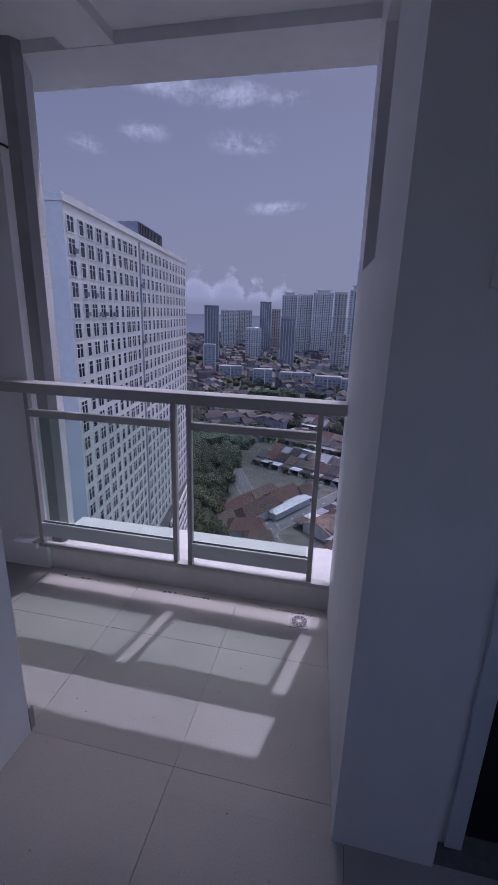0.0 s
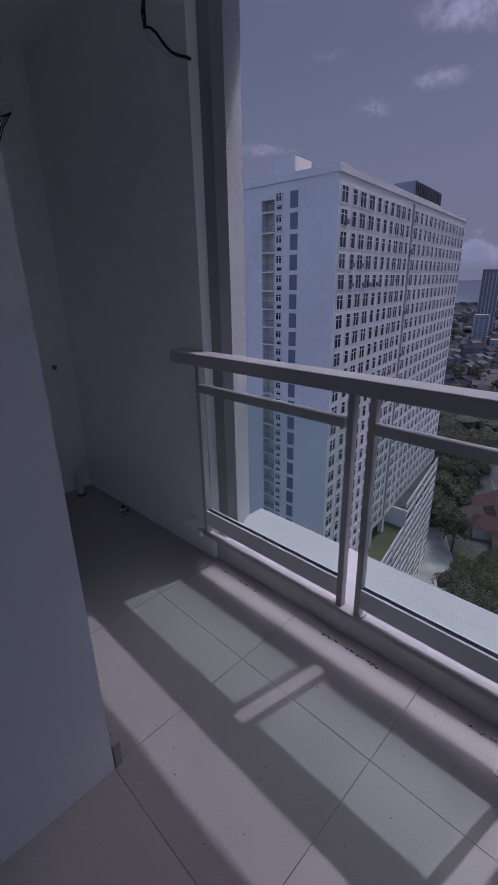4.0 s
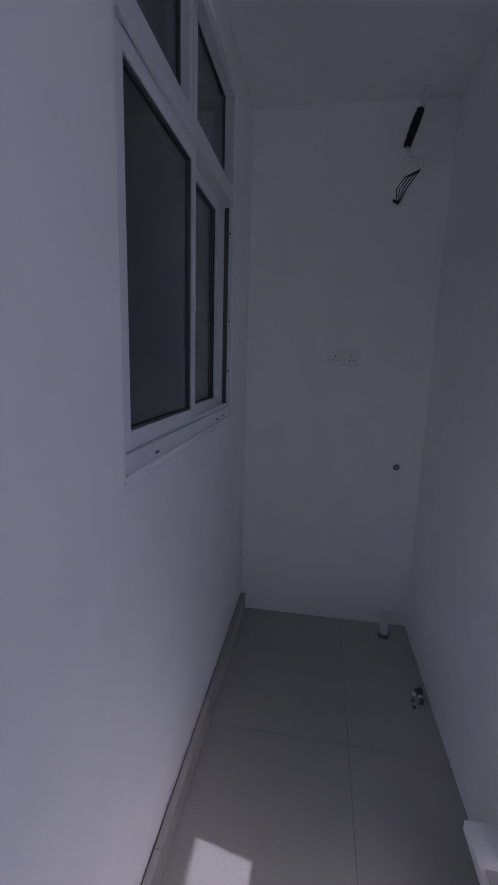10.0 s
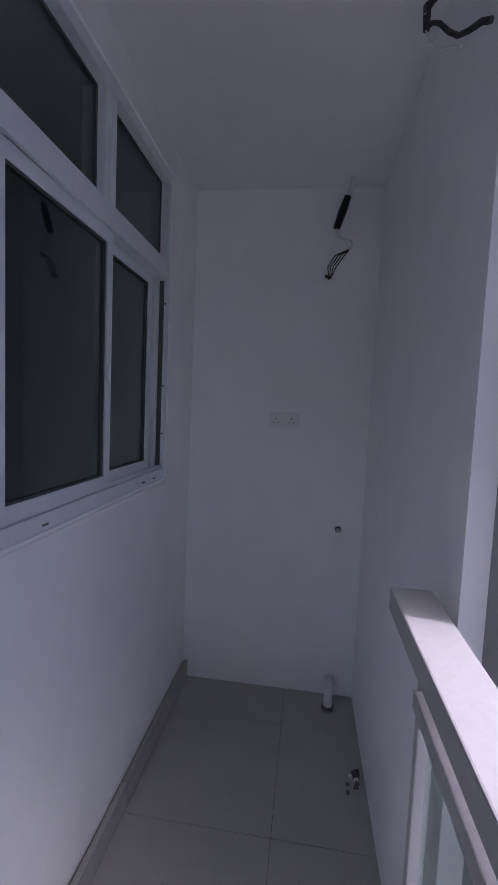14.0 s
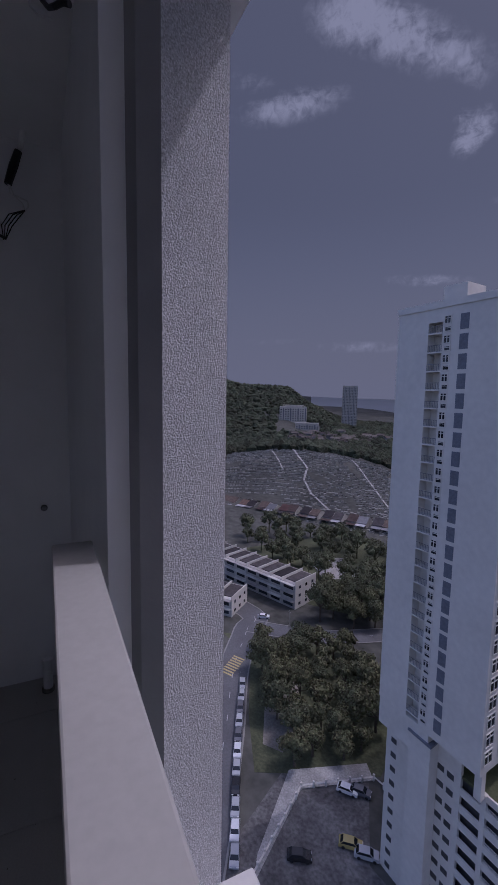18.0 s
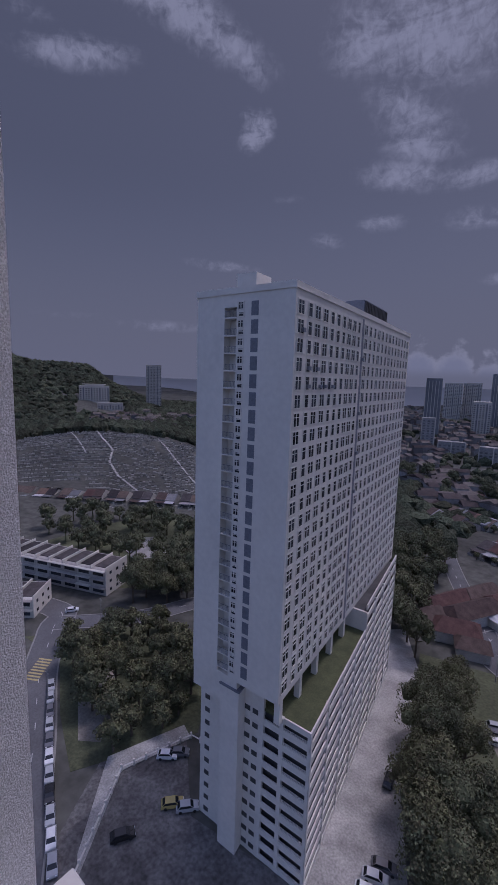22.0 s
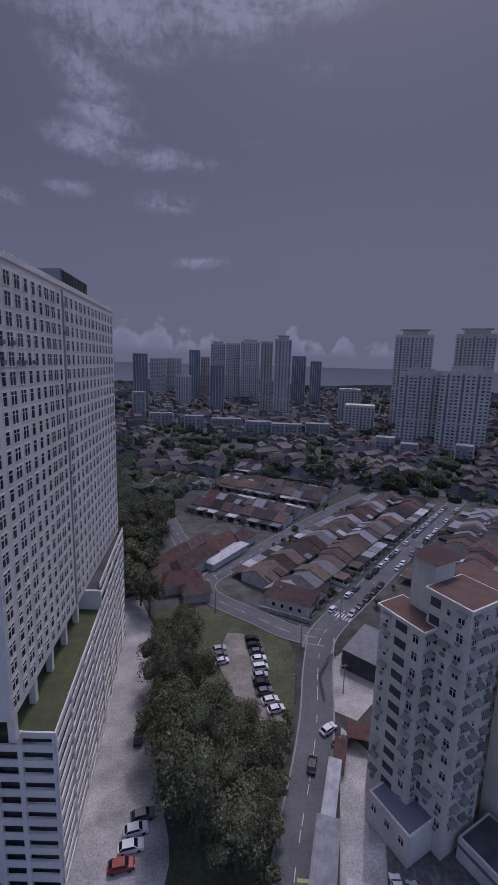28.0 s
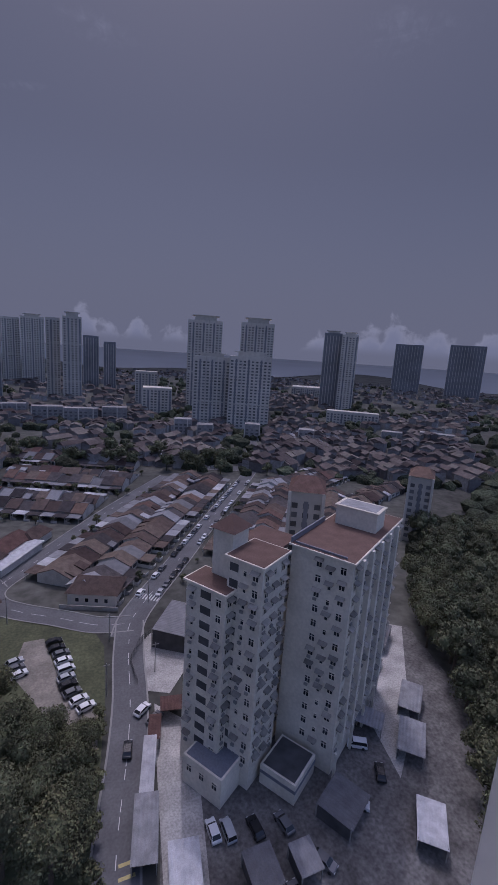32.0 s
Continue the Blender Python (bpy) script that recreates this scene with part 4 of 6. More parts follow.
part("wall", quad_prism(8, TL, 0.2, 31, DECK - 0.4, SOF - 0.3), M["tower"], tower)


# ---- the cream apartment block ----
def apartment_block():
    ob = thing("apartment_block", "cream apartment block with faded red roofs and many window awnings", "building")
    a = Vector((0.84, 0.543))
    b = Vector((-0.543, 0.84))
    win = window_set(1.05, 1.4, True, M["apt"])
    slim = window_set(0.6, 0.95, False, M["apt"])
    aw = Build()
    aw.face([(-0.9, 0.05, 0.5), (0.9, 0.05, 0.5), (0.85, 1.0, 0.05), (-0.85, 1.0, 0.05)])
    aw.face([(-0.85, 0.05, 0.45), (-0.85, 1.0, 0.0), (0.85, 1.0, 0.0), (0.9, 0.05, 0.45)])
    aw.face([(-0.9, 0.05, 0.5), (-0.85, 1.0, 0.05), (-0.85, 0.05, 0.0)]).face([(0.9, 0.05, 0.5), (0.85, 0.05, 0.0), (0.85, 1.0, 0.05)])
    aw = aw.mesh("awning", M["awning"])
    acm = Build().box((-0.35, 0.05, 0), (0.35, 0.4, 0.5)).mesh("air_conditioner", M["kerb"])

    def at(o, i, j):
        p = o + a * i + b * j
        return (p.x, p.y)

    def rect(o, i0, i1, j0, j1):
        return [at(o, i0, j0), at(o, i1, j0), at(o, i1, j1), at(o, i0, j1)]

    def block(o, la, lb, z1, roof=0.5):
        part("wall", Build().prism(rect(o, 0, la, 0, lb), G, z1), M["apt"], ob)
        part("roof", Build().prism(rect(o, -roof, la + roof, -roof, lb + roof), z1, z1 + 0.35).prism(rect(o, -roof + 0.3, la + roof - 0.3, -roof + 0.3, lb + roof - 0.3), z1 + 0.35, z1 + 0.42, 1), [M["apt"], M["roof_apt"]], ob, "faded red roof slab with a pale edge")

    def column(o, i, j, face, z1, floors, mesh, awn=0.5, ac=0.2):
        xd, yd = {"front": (Vector((-a.x, -a.y)) * -1, -b), "right": (b, a), "left": (-b, -a)}[face]
        p = Vector(at(o, i, j))
        xd = Vector((yd.y * -1, yd.x)) * -1
        for r in range(floors):
            z = z1 - 1.9 - r * 3.08
            m = frame_on(Vector((p.x, p.y, z)), xd, yd)
            put_window(mesh, ob, m)
            if RND.random() < awn + (0.15 if face == "front" else -0.1):
                part("awning", aw, None, ob, at=m @ Matrix.Translation((0, 0, 0.72)))
            if RND.random() < ac:
                part("air_conditioner", acm, None, ob, at=m @ Matrix.Translation((0.2, 0, -1.35)))

    right = Vector((48.8, 57.4))
    zr = -33.6
    block(right, 29.0, 12.5, zr)
    for j in (1.8, 6.6):
        column(right, 0, j, "left", zr, 13, win)
    column(right, 0, 4.2, "left", zr - 1.0, 13, slim, 0.4, 0.3)
    for k, i in enumerate((1.5, 4.2, 6.6, 9.6, 12.2, 14.8, 17.6, 20.4, 23.2, 26.0, 28.0)):
        column(right, i, 0, "front", zr, 13, win if k % 3 != 1 else slim, 0.6, 0.3)
    for i in (3.0, 8.2, 13.6, 19.0, 24.6):
        part("wall", Build().prism(rect(right, i - 0.5, i + 0.5, -1.0, 0), G + 6, zr), M["apt"], ob)
    part("water_tank_room", Build().prism(rect(right, 15.5, 21, 1.5, 10.5), zr + 0.43, zr + 4.6), M["apt"], ob)
    part("tank_roof", Build().prism(rect(right, 15.2, 21.3, 1.2, 10.8), zr + 4.6, zr + 4.8).prism(rect(right, 15.9, 20.6, 1.9, 10.1), zr + 4.8, zr + 4.85, 1), [M["apt"], M["roof_pale"]], ob)
    part("parapet", Build().prism(rect(right, 0, 15, 12.6, 12.9), zr + 0.4, zr + 1.5).prism(rect(right, 0.2, 0.5, 1.5, 12), zr + 0.43, zr + 0.8), M["louvre"], ob)
    mid = Vector((32.3, 60.0))
    block(mid, 8.4, 7.4, zr + 0.2)
    part("wall", Build().prism(rect(mid, 8.42, 16, 2.2, 10.5), G, zr - 0.4), M["apt"], ob)
    part("roof", Build().prism(rect(mid, 8.0, 16, 1.9, 10.8), zr - 0.4, zr + 0.25), M["roof_apt"], ob)
    part("expansion_joint", Build().prism(rect(mid, 8.5, 8.8, 2.12, 2.3), G + 4, zr - 0.4), M["louvre"], ob)
    for j in (1.4, 3.6):
        column(mid, 0, j, "left", zr, 13, win if j < 3 else slim, 0.6, 0.4)
    for i in (1.4, 4.0, 6.9):
        column(mid, i, 0, "front", zr, 13, slim if i == 4.0 else win, 0.7, 0.4)
    for i in (10.4, 13.0):
        column(mid, i, 2.2, "front", zr, 13, slim if i > 11 else win, 0.5, 0.3)
    part("stair_tower", Build().prism(rect(mid, 2.0, 7.0, 8.0, 12.5), zr - 12, zr + 3.6), M["apt"], ob)
    hip = Build()
    c0 = at(mid, 4.5, 10.2)
    rc = rect(mid, 1.4, 7.6, 7.4, 13.1)
    for k in range(4):
        hip.face([(*rc[k], zr + 3.6), (*rc[(k + 1) % 4], zr + 3.6), (*c0, zr + 6.2)])
    part("hip_roof", hip, M["roof_apt"], ob)
    part("wall", Build().prism(rect(mid, 0.6, 9, 7.42, 16), G, zr - 12), M["apt"], ob)
    part("roof_slab", Build().prism(rect(mid, 0.4, 9.2, 7.44, 16.2), zr - 12, zr - 11.7), M["louvre"], ob)
    wing = Vector((27.2, 63.6))
    zw = -39.6
    block(wing, 5.4, 9.0, zw)
    for j in (1.4, 7.4):
        column(wing, 0, j, "left", zw, 11, win if j < 3 else slim, 0.7, 0.5)
    column(wing, 1.2, 0, "front", zw, 11, win, 0.6, 0.4)
    # balconies on the wing's front, their recesses painted as flat dark panels of shade
    bal = Build().box((-1.5, -0.02, -1.2), (1.5, 0.03, 1.2)).mesh("balcony_void", M["dark_and_shade"])
    bar = Build().box((-1.5, 0.02, -1.2), (1.5, 0.1, -0.35)).mesh("balcony_parapet", M["apt"])
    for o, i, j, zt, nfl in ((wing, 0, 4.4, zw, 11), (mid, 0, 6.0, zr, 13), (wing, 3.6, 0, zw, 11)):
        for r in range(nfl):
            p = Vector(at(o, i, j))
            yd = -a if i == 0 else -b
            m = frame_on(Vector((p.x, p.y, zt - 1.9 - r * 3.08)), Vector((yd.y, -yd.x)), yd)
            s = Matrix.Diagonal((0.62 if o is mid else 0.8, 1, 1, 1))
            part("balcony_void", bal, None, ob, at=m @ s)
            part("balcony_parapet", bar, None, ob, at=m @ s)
    # low front buildings
    low = Vector((28.9, 60.0))
    part("annex", Build().prism(rect(low, -3, 5, 0, 9), G, G + 6.2), M["apt"], ob)
    part("annex_roof", Build().prism(rect(low, -2.6, 4.6, 0.4, 8.6), G + 6.2, G + 6.3), M["louvre"], ob)
    for j in (1.5, 4.5, 7.5):
        put_window(win, ob, frame_on(Vector((*at(low, -3, j), G + 4)), Vector((-a.y, a.x)), -a))
    lob = Vector((42.9, 56.8))
    part("lobby", Build().prism(rect(lob, -4.4, 3.8, 0, 7.5), G + 0.1, G + 4.4), M["apt"], ob)
    part("lobby_roof", Build().prism(rect(lob, -4.0, 3.4, 0.4, 7.1), G + 4.4, G + 4.5), M["dark_and_shade"], ob, "dark flat lobby roof")
    part("lobby_band", Build().prism(rect(lob, -4.5, 3.9, -0.1, 0), G + 2.6, G + 3.2).prism(rect(lob, -4.5, -4.4, 0, 7.5), G + 2.6, G + 3.2), M["louvre"], ob)
    for i in (-0.6, 8, 15, 22):
        part("column", Build().prism(rect(right, i, i + 0.5, -1.2, -0.7), G, G + 6), M["apt"], ob)
    return ob


apartment_block()

# ---- trees ----
def leaf_mesh(name, lobes, per, size, material, seed):
    """A crown of many small leaf clumps scattered over uneven lobes."""
    rng = np.random.default_rng(seed)
    verts, faces = [], []
    quads = []
    for cx, cy, cz, r in lobes:
        n = int(per * r * r)
        d = rng.normal(size=(n, 3))
        d /= np.linalg.norm(d, axis=1)[:, None]
        d[:, 2] = np.where(d[:, 2] < -0.35, -d[:, 2], d[:, 2])
        rad = r * (0.72 + 0.36 * rng.random(n) ** 0.7)
        rad *= 1 + 0.16 * np.sin(d[:, 0] * 5 + cx) * np.cos(d[:, 1] * 6 + cy)
        c = np.array([cx, cy, cz]) + d * rad[:, None]
        nrm = d + rng.normal(scale=0.6, size=(n, 3))
        nrm /= np.linalg.norm(nrm, axis=1)[:, None]
        side = np.cross(nrm, rng.normal(size=(n, 3)))
        side /= np.linalg.norm(side, axis=1)[:, None]
        up = np.cross(nrm, side)
        s = size * (0.6 + 0.8 * rng.random(n))[:, None]
        quads.append(np.stack([c - side * s, c - up * s * 0.55, c + side * s, c + up * s * 0.7], 1))
    q = np.concatenate(quads).reshape(-1, 3)
    me = bpy.data.meshes.new(name)
    me.from_pydata(q.tolist(), [], np.arange(len(q)).reshape(-1, 4).tolist())
    me.materials.append(material)
    return me


def core_mesh(name, lobes, material):
    bm = bmesh.new()
    for cx, cy, cz, r in lobes:
        bmesh.ops.create_icosphere(bm, subdivisions=1, radius=r * 0.66, matrix=Matrix.Translation((cx, cy, cz)))
    for v in bm.verts:
        v.co *= 1 + 0.08 * noise.noise(v.co * 0.7)
    me = bpy.data.meshes.new(name)
    bm.to_mesh(me)
    bm.free()
    me.materials.append(material)
    return me


TREES = []
for seed, (hgt, spread, mt) in enumerate(((13, 5.5, "leaf"), (11, 5.0, "leafdark"), (9, 4.2, "leaf"), (15, 6.0, "leafdark"), (7, 3.2, "leaf"))):
    rg = random.Random(40 + seed)
    lobes = [(0, 0, hgt * 0.72, spread * 0.62)]
    for i in range(9):
        t = i * 2.4 + rg.uniform(-0.4, 0.4)
        rr = spread * rg.uniform(0.4, 0.68)
        lobes.append((rr * math.cos(t), rr * math.sin(t), hgt * rg.uniform(0.48, 0.86), spread * rg.uniform(0.28, 0.46)))
    crown = leaf_mesh("crown", lobes, 36, 0.32, M[mt], seed)
    fine = leaf_mesh("crown", lobes, 130, 0.18, M[mt], seed + 9)
    inner = core_mesh("crown_core", lobes, M[mt])
    trunk = Build().tube([(0, 0, -0.3), (0.1, 0.05, hgt * 0.25), (0.0, 0.1, hgt * 0.45), (0.1, 0, hgt * 0.7)], [0.4, 0.32, 0.26, 0.12])
    for lx, ly, lz, lr in lobes[1:5]:
        trunk.tube([(0.05, 0.05, hgt * 0.35), (lx * 0.5, ly * 0.5, lz * 0.75), (lx, ly, lz)], [0.2, 0.13, 0.06], 0, 6)
    TREES.append((crown, inner, trunk.mesh("trunk", M["bark"]), fine))


def tree(x, y, kind=None, scale=None, label="leafy broad green tree standing in the ground", z=G, group="trees", near=False):
    kind = RND.randrange(len(TREES)) if kind is None else kind
    scale = scale or RND.uniform(0.8, 1.2)
    crown, inner, trunk, fine = TREES[kind]
    ob = thing("tree", label, "tree", group, at=pose(x, y, z, 0, 0, RND.uniform(0, 360)) @ Matrix.Diagonal((scale, scale, scale * RND.uniform(0.9, 1.1), 1)))
    part("trunk", trunk, None, ob)
    part("crown", fine if near else crown, None, ob)
    part("crown_core", inner, None, ob)
    return ob


def inside(poly, x, y):
    hit = False
    for (x0, y0), (x1, y1) in zip(poly, poly[1:] + poly[:1]):
        if (y0 > y) != (y1 > y) and x < (x1 - x0) * (y - y0) / (y1 - y0) + x0:
            hit = not hit
    return hit


def joined_trees(name, label, places):
    """Trees too far off to tell apart, as one mesh of leaves and trunks."""
    vs, fs, n = [], [], 0
    for x, y, kind, sc in places:
        crown, inner, trunk, _ = TREES[kind]
        t = RND.uniform(0, 6.28)
        rot = np.array([[math.cos(t), -math.sin(t), 0], [math.sin(t), math.cos(t), 0], [0, 0, 1]]) * sc
        for me, step in ((crown, 2), (inner, 1), (trunk, 1)):
            co = np.empty(len(me.vertices) * 3)
            me.vertices.foreach_get("co", co)
            fl = [tuple(n + v for v in f.vertices) for f in list(me.polygons)[::step]]
            vs.append(co.reshape(-1, 3) @ rot.T + (x, y, G))
            fs += fl
            n += len(me.vertices)
    me = bpy.data.meshes.new(name)
    me.from_pydata(np.concatenate(vs).tolist(), [], fs)
    me.materials.append(M["leafdark"])
    return solid(name, me, None, label, "trees", kind="stuff")


def scatter(poly, n, gap, smin, smax):
    xs, ys = [p[0] for p in poly], [p[1] for p in poly]
    got = []
    for _ in range(n * 40):
        x, y = RND.uniform(min(xs), max(xs)), RND.uniform(min(ys), max(ys))
        if inside(poly, x, y) and all((x - a) ** 2 + (y - b) ** 2 > gap * gap for a, b, _, _ in got):
            got.append((x, y, RND.choice((0, 1, 3)), RND.uniform(smin, smax)))
            if len(got) >= n:
                break
    return got


def grove(poly, n, gap, kinds=None, smin=0.8, smax=1.2, group="trees"):
    xs, ys = [p[0] for p in poly], [p[1] for p in poly]
    done = []
    for _ in range(n * 40):
        x, y = RND.uniform(min(xs), max(xs)), RND.uniform(min(ys), max(ys))
        if inside(poly, x, y) and all((x - a) ** 2 + (y - b) ** 2 > gap * gap for a, b in done):
            done.append((x, y))
            tree(x, y, RND.choice(kinds) if kinds else None, RND.uniform(smin, smax), group=group)
            if len(done) >= n:
                break


for x, y, kd, s in ((-1, 56, 0, 1.05), (-8, 60, 3, 1.1), (-12.5, 66, 0, 1.1), (-3, 66, 1, 1.1), (-10, 71, 3, 1.05), (-17, 76, 0, 1.1), (-9, 80, 1, 1.05), (-19, 86, 3, 1.0), (-13, 90, 0, 0.9), (-22.5, 95, 3, 0.95), (-18, 101, 0, 0.95), (-24, 106, 1, 0.9), (-21, 113, 0, 0.8), (1, 61, 3, 0.8), (2.5, 72, 0, 0.8), (-3, 76, 3, 0.85), (-20, 108, 0, 0.7)):
    tree(x, y, kd, s * 1.14, "large leafy tree between driveway and parking lot", group="trees beside the driveway", near=True)
grove([(3, 40), (7, 72), (9.5, 90), (7, 90), (3.5, 74), (0, 44)], 12, 2.6, [4, 2], 0.5, 0.8, "roadside shrubs")
grove([(-116, 58), (-98, 86), (-74, 74), (-66, 60), (-72, 46), (-90, 50)], 46, 4.6, [0, 1, 2, 2, 4], 0.6, 0.95, "trees on the vacant plot")
grove([(-124, 84), (-112, 92), (-104, 112), (-116, 122), (-130, 104)], 14, 5, [0, 1, 3], 0.8, 1.0, "trees behind the junction")
joined_trees("hillfoot_trees", "dense green trees at the foot of the hill", scatter([(-210, 90), (-140, 100), (-112, 128), (-128, 170), (-190, 150), (-230, 120)], 55, 7, 0.7, 1.05))
grove([(-30, 122), (-42, 150), (-46, 205), (-74, 200), (-60, 140), (-46, 128)], 34, 5.5, [0, 1, 3], 0.8, 1.15, "trees behind the tower")
grove([(66, 30), (76, 47), (92, 65), (101, 92), (118, 112), (126, 108), (118, 70), (96, 30)], 70, 5.2, [0, 1, 3], 0.8, 1.15, "trees beside the apartment block")
joined_trees("valley_trees", "dense green trees behind the apartment block", scatter([(118, 70), (126, 108), (150, 140), (185, 128), (160, 60), (110, 16), (96, 30)], 80, 6, 0.85, 1.2))
avenue = []
for i in range(60):
    t = i / 59
    x, y = lerp_table([(0, -190), (0.25, -112), (0.55, -10), (0.8, 66), (1, 124)], t), lerp_table([(0, 388), (0.25, 362), (0.55, 326), (0.8, 292), (1, 270)], t)
    avenue.append((x + RND.uniform(-6, 6), y + RND.choice((-11, 9, 12)) + RND.uniform(-2, 2), RND.choice((0, 1, 3)), RND.uniform(0.8, 1.15)))
joined_trees("avenue_trees", "green street trees along the avenue", avenue)

# far woods: nobody could count these crowns
def clumps(name, places, material, sub=1):
    base = bmesh.new()
    bmesh.ops.create_icosphere(base, subdivisions=sub, radius=1.0)
    bv = np.array([v.co[:] for v in base.verts])
    bf = np.array([[v.index for v in f.verts] for f in base.faces])
    base.free()
    rng = np.random.default_rng(5)
    vs, fs = [], []
    for i, (x, y, z, r) in enumerate(places):
        jit = 1 + rng.normal(scale=0.18, size=(len(bv), 1))
        vs.append(bv * jit * (r, r, r * 0.85) + (x, y, z + r * 0.35))
        fs.append(bf + i * len(bv))
    me = bpy.data.meshes.new(name)
    me.from_pydata(np.concatenate(vs).tolist(), [], np.concatenate(fs).tolist())
    me.materials.append(material)
    return me


far_wood = []
for _ in range(9000):
    az, d = RND.uniform(44, 92), RND.uniform(560, 1240)
    if d < 700 and RND.random() < 0.55 or 55.4 < az < 61.6 and 715 < d < 850:
        continue
    p = ground_at(az, d)
    far_wood.append((p.x, p.y, p.z, RND.uniform(4, 8)))
for _ in range(1100):
    az, d = RND.uniform(44, 80), RND.uniform(440, 560)
    p = ground_at(az, d)
    far_wood.append((p.x, p.y, p.z, RND.uniform(4, 7)))
solid("hill_woods", clumps("hill_woods", far_wood, M["wood"]), None, "dark green woods covering the far hill", "woods", kind="stuff")
mid_wood = []
for _ in range(3600):
    az, d = RND.uniform(-62, 46), RND.uniform(285, 1500)
    if noise.noise(Vector((az * 0.12, d * 0.006, 3))) < 0.02 + 0.0001 * d:
        continue
    p = ground_at(az, d)
    mid_wood.append((p.x, p.y, p.z, RND.uniform(3.5, 7.5)))
for _ in range(1500):
    x, y = RND.uniform(110, 430), RND.uniform(30, 330)
    if inside([(118, 108), (168, 160), (190, 150), (300, 225), (430, 300), (430, 30), (120, 40)], x, y):
        mid_wood.append((x, y, G, RND.uniform(4, 8)))
for _ in range(420):
    x, y = RND.uniform(-190, -40), RND.uniform(215, 350)
    if inside([(-60, 210), (-40, 300), (-36, 330), (-130, 360), (-200, 300), (-110, 200)], x, y):
        mid_wood.append((x, y, G, RND.uniform(4, 7)))
solid("town_trees", clumps("town_trees", mid_wood, M["wood"]), None, "dark green tree crowns scattered among the houses", "trees", kind="stuff")

# ---- terraced houses ----
ROOFS = ["roof_brown", "roof_dark", "roof_brown", "roof_dark", "roof_brown", "roof_dark", "roof_brown", "roof_red", "roof_grey"]


def house_meshes(w, dep, hgt, ridge, over=0.5):
    walls = Build().box((0.08, 0, 0), (w - 0.08, dep, hgt))
    walls.face([(0.08, 0, hgt), (0.08, dep, hgt), (0.08, dep / 2, ridge - 0.1)]).face([(w - 0.08, dep, hgt), (w - 0.08, 0, hgt), (w - 0.08, dep / 2, ridge - 0.1)])
    # dark patches painted for the shaded door and window openings
    walls.box((0.6, -0.05, 0.1), (2.2, 0.02, 2.3), 1).box((2.8, -0.05, 0.9), (w - 0.6, 0.02, 2.2), 1)
    walls.box((0.8, dep - 0.02, 0.9), (2.4, dep + 0.05, 2.2), 1).box((3.2, dep - 0.02, 0.1), (4.2, dep + 0.05, 2.1), 1)
    roof = Build()
    t = 0.22
    for y0, y1, z0, z1 in ((-over, dep / 2, hgt - 0.1, ridge), (dep / 2, dep + over, ridge, hgt - 0.1)):
        roof.face([(0, y0, z0), (w, y0, z0), (w, y1, z1), (0, y1, z1)])
        roof.face([(0, y0, z0 - t), (0, y1, z1 - t), (w, y1, z1 - t), (w, y0, z0 - t)])
        roof.face([(0, y0, z0 - t), (0, y0, z0), (0, y1, z1), (0, y1, z1 - t)]).face([(w, y0, z0 - t), (w, y1, z1 - t), (w, y1, z1), (w, y0, z0)])
    roof.face([(0, -over, hgt - 0.1 - t), (w, -over, hgt - 0.1 - t), (w, -over, hgt - 0.1), (0, -over, hgt - 0.1)])
    porch = Build()
    porch.box((0.15, -5.2, 2.55), (w - 0.15, -0.3, 2.7)).box((0.3, -5.0, 0), (0.5, -4.8, 2.55), 1).box((w - 0.5, -5.0, 0), (w - 0.3, -4.8, 2.55), 1)
    fence = Build().box((0, -6.3, 0), (w * 0.45, -6.15, 1.1)).box((0, -6.15, 0), (0.12, -0.1, 1.3))
    return walls.mesh("wall", [M["house"], M["dark_and_shade"]]), roof, porch, fence.mesh("fence", M["house"])


HOUSE = {}
YARD_ROOF = []
for yk in ("roof_pale", "roof_dark", "roof_grey", "roof_brown"):
    yr = Build()
    yr.face([(0, 0, 4.9), (3.6, 0, 4.9), (3.6, 4.2, 3.6), (0, 4.2, 3.6)]).face([(0, 4.2, 3.5), (3.6, 4.2, 3.5), (3.6, 0, 4.8), (0, 0, 4.8)])
    yr.face([(0, 4.2, 3.6), (3.6, 4.2, 3.6), (3.6, 4.2, 0), (0, 4.2, 0)]).face([(0, 0, 4.9), (0, 4.2, 3.6), (0, 4.2, 3.0), (0, 0, 4.0)]).face([(3.6, 0, 4.0), (3.6, 4.2, 3.0), (3.6, 4.2, 3.6), (3.6, 0, 4.9)])
    YARD_ROOF.append(yr.mesh("lean_to", M[yk]))
for hv, (w, dep, hgt, rg) in enumerate(((6.2, 12.5, 3.3, 5.9), (6.2, 12.5, 3.6, 6.5), (6.2, 11, 3.0, 5.2))):
    wl, rf, pc, fc = house_meshes(w, dep, hgt, rg)
    for rk in set(ROOFS):
        HOUSE[(hv, rk)] = (wl, rf.mesh("roof", M[rk]), [pc.mesh("porch_roof", [M[pk], M["house"]]) for pk in ("roof_grey", "roof_dark", "roof_brown", "roof_pale")], fc)


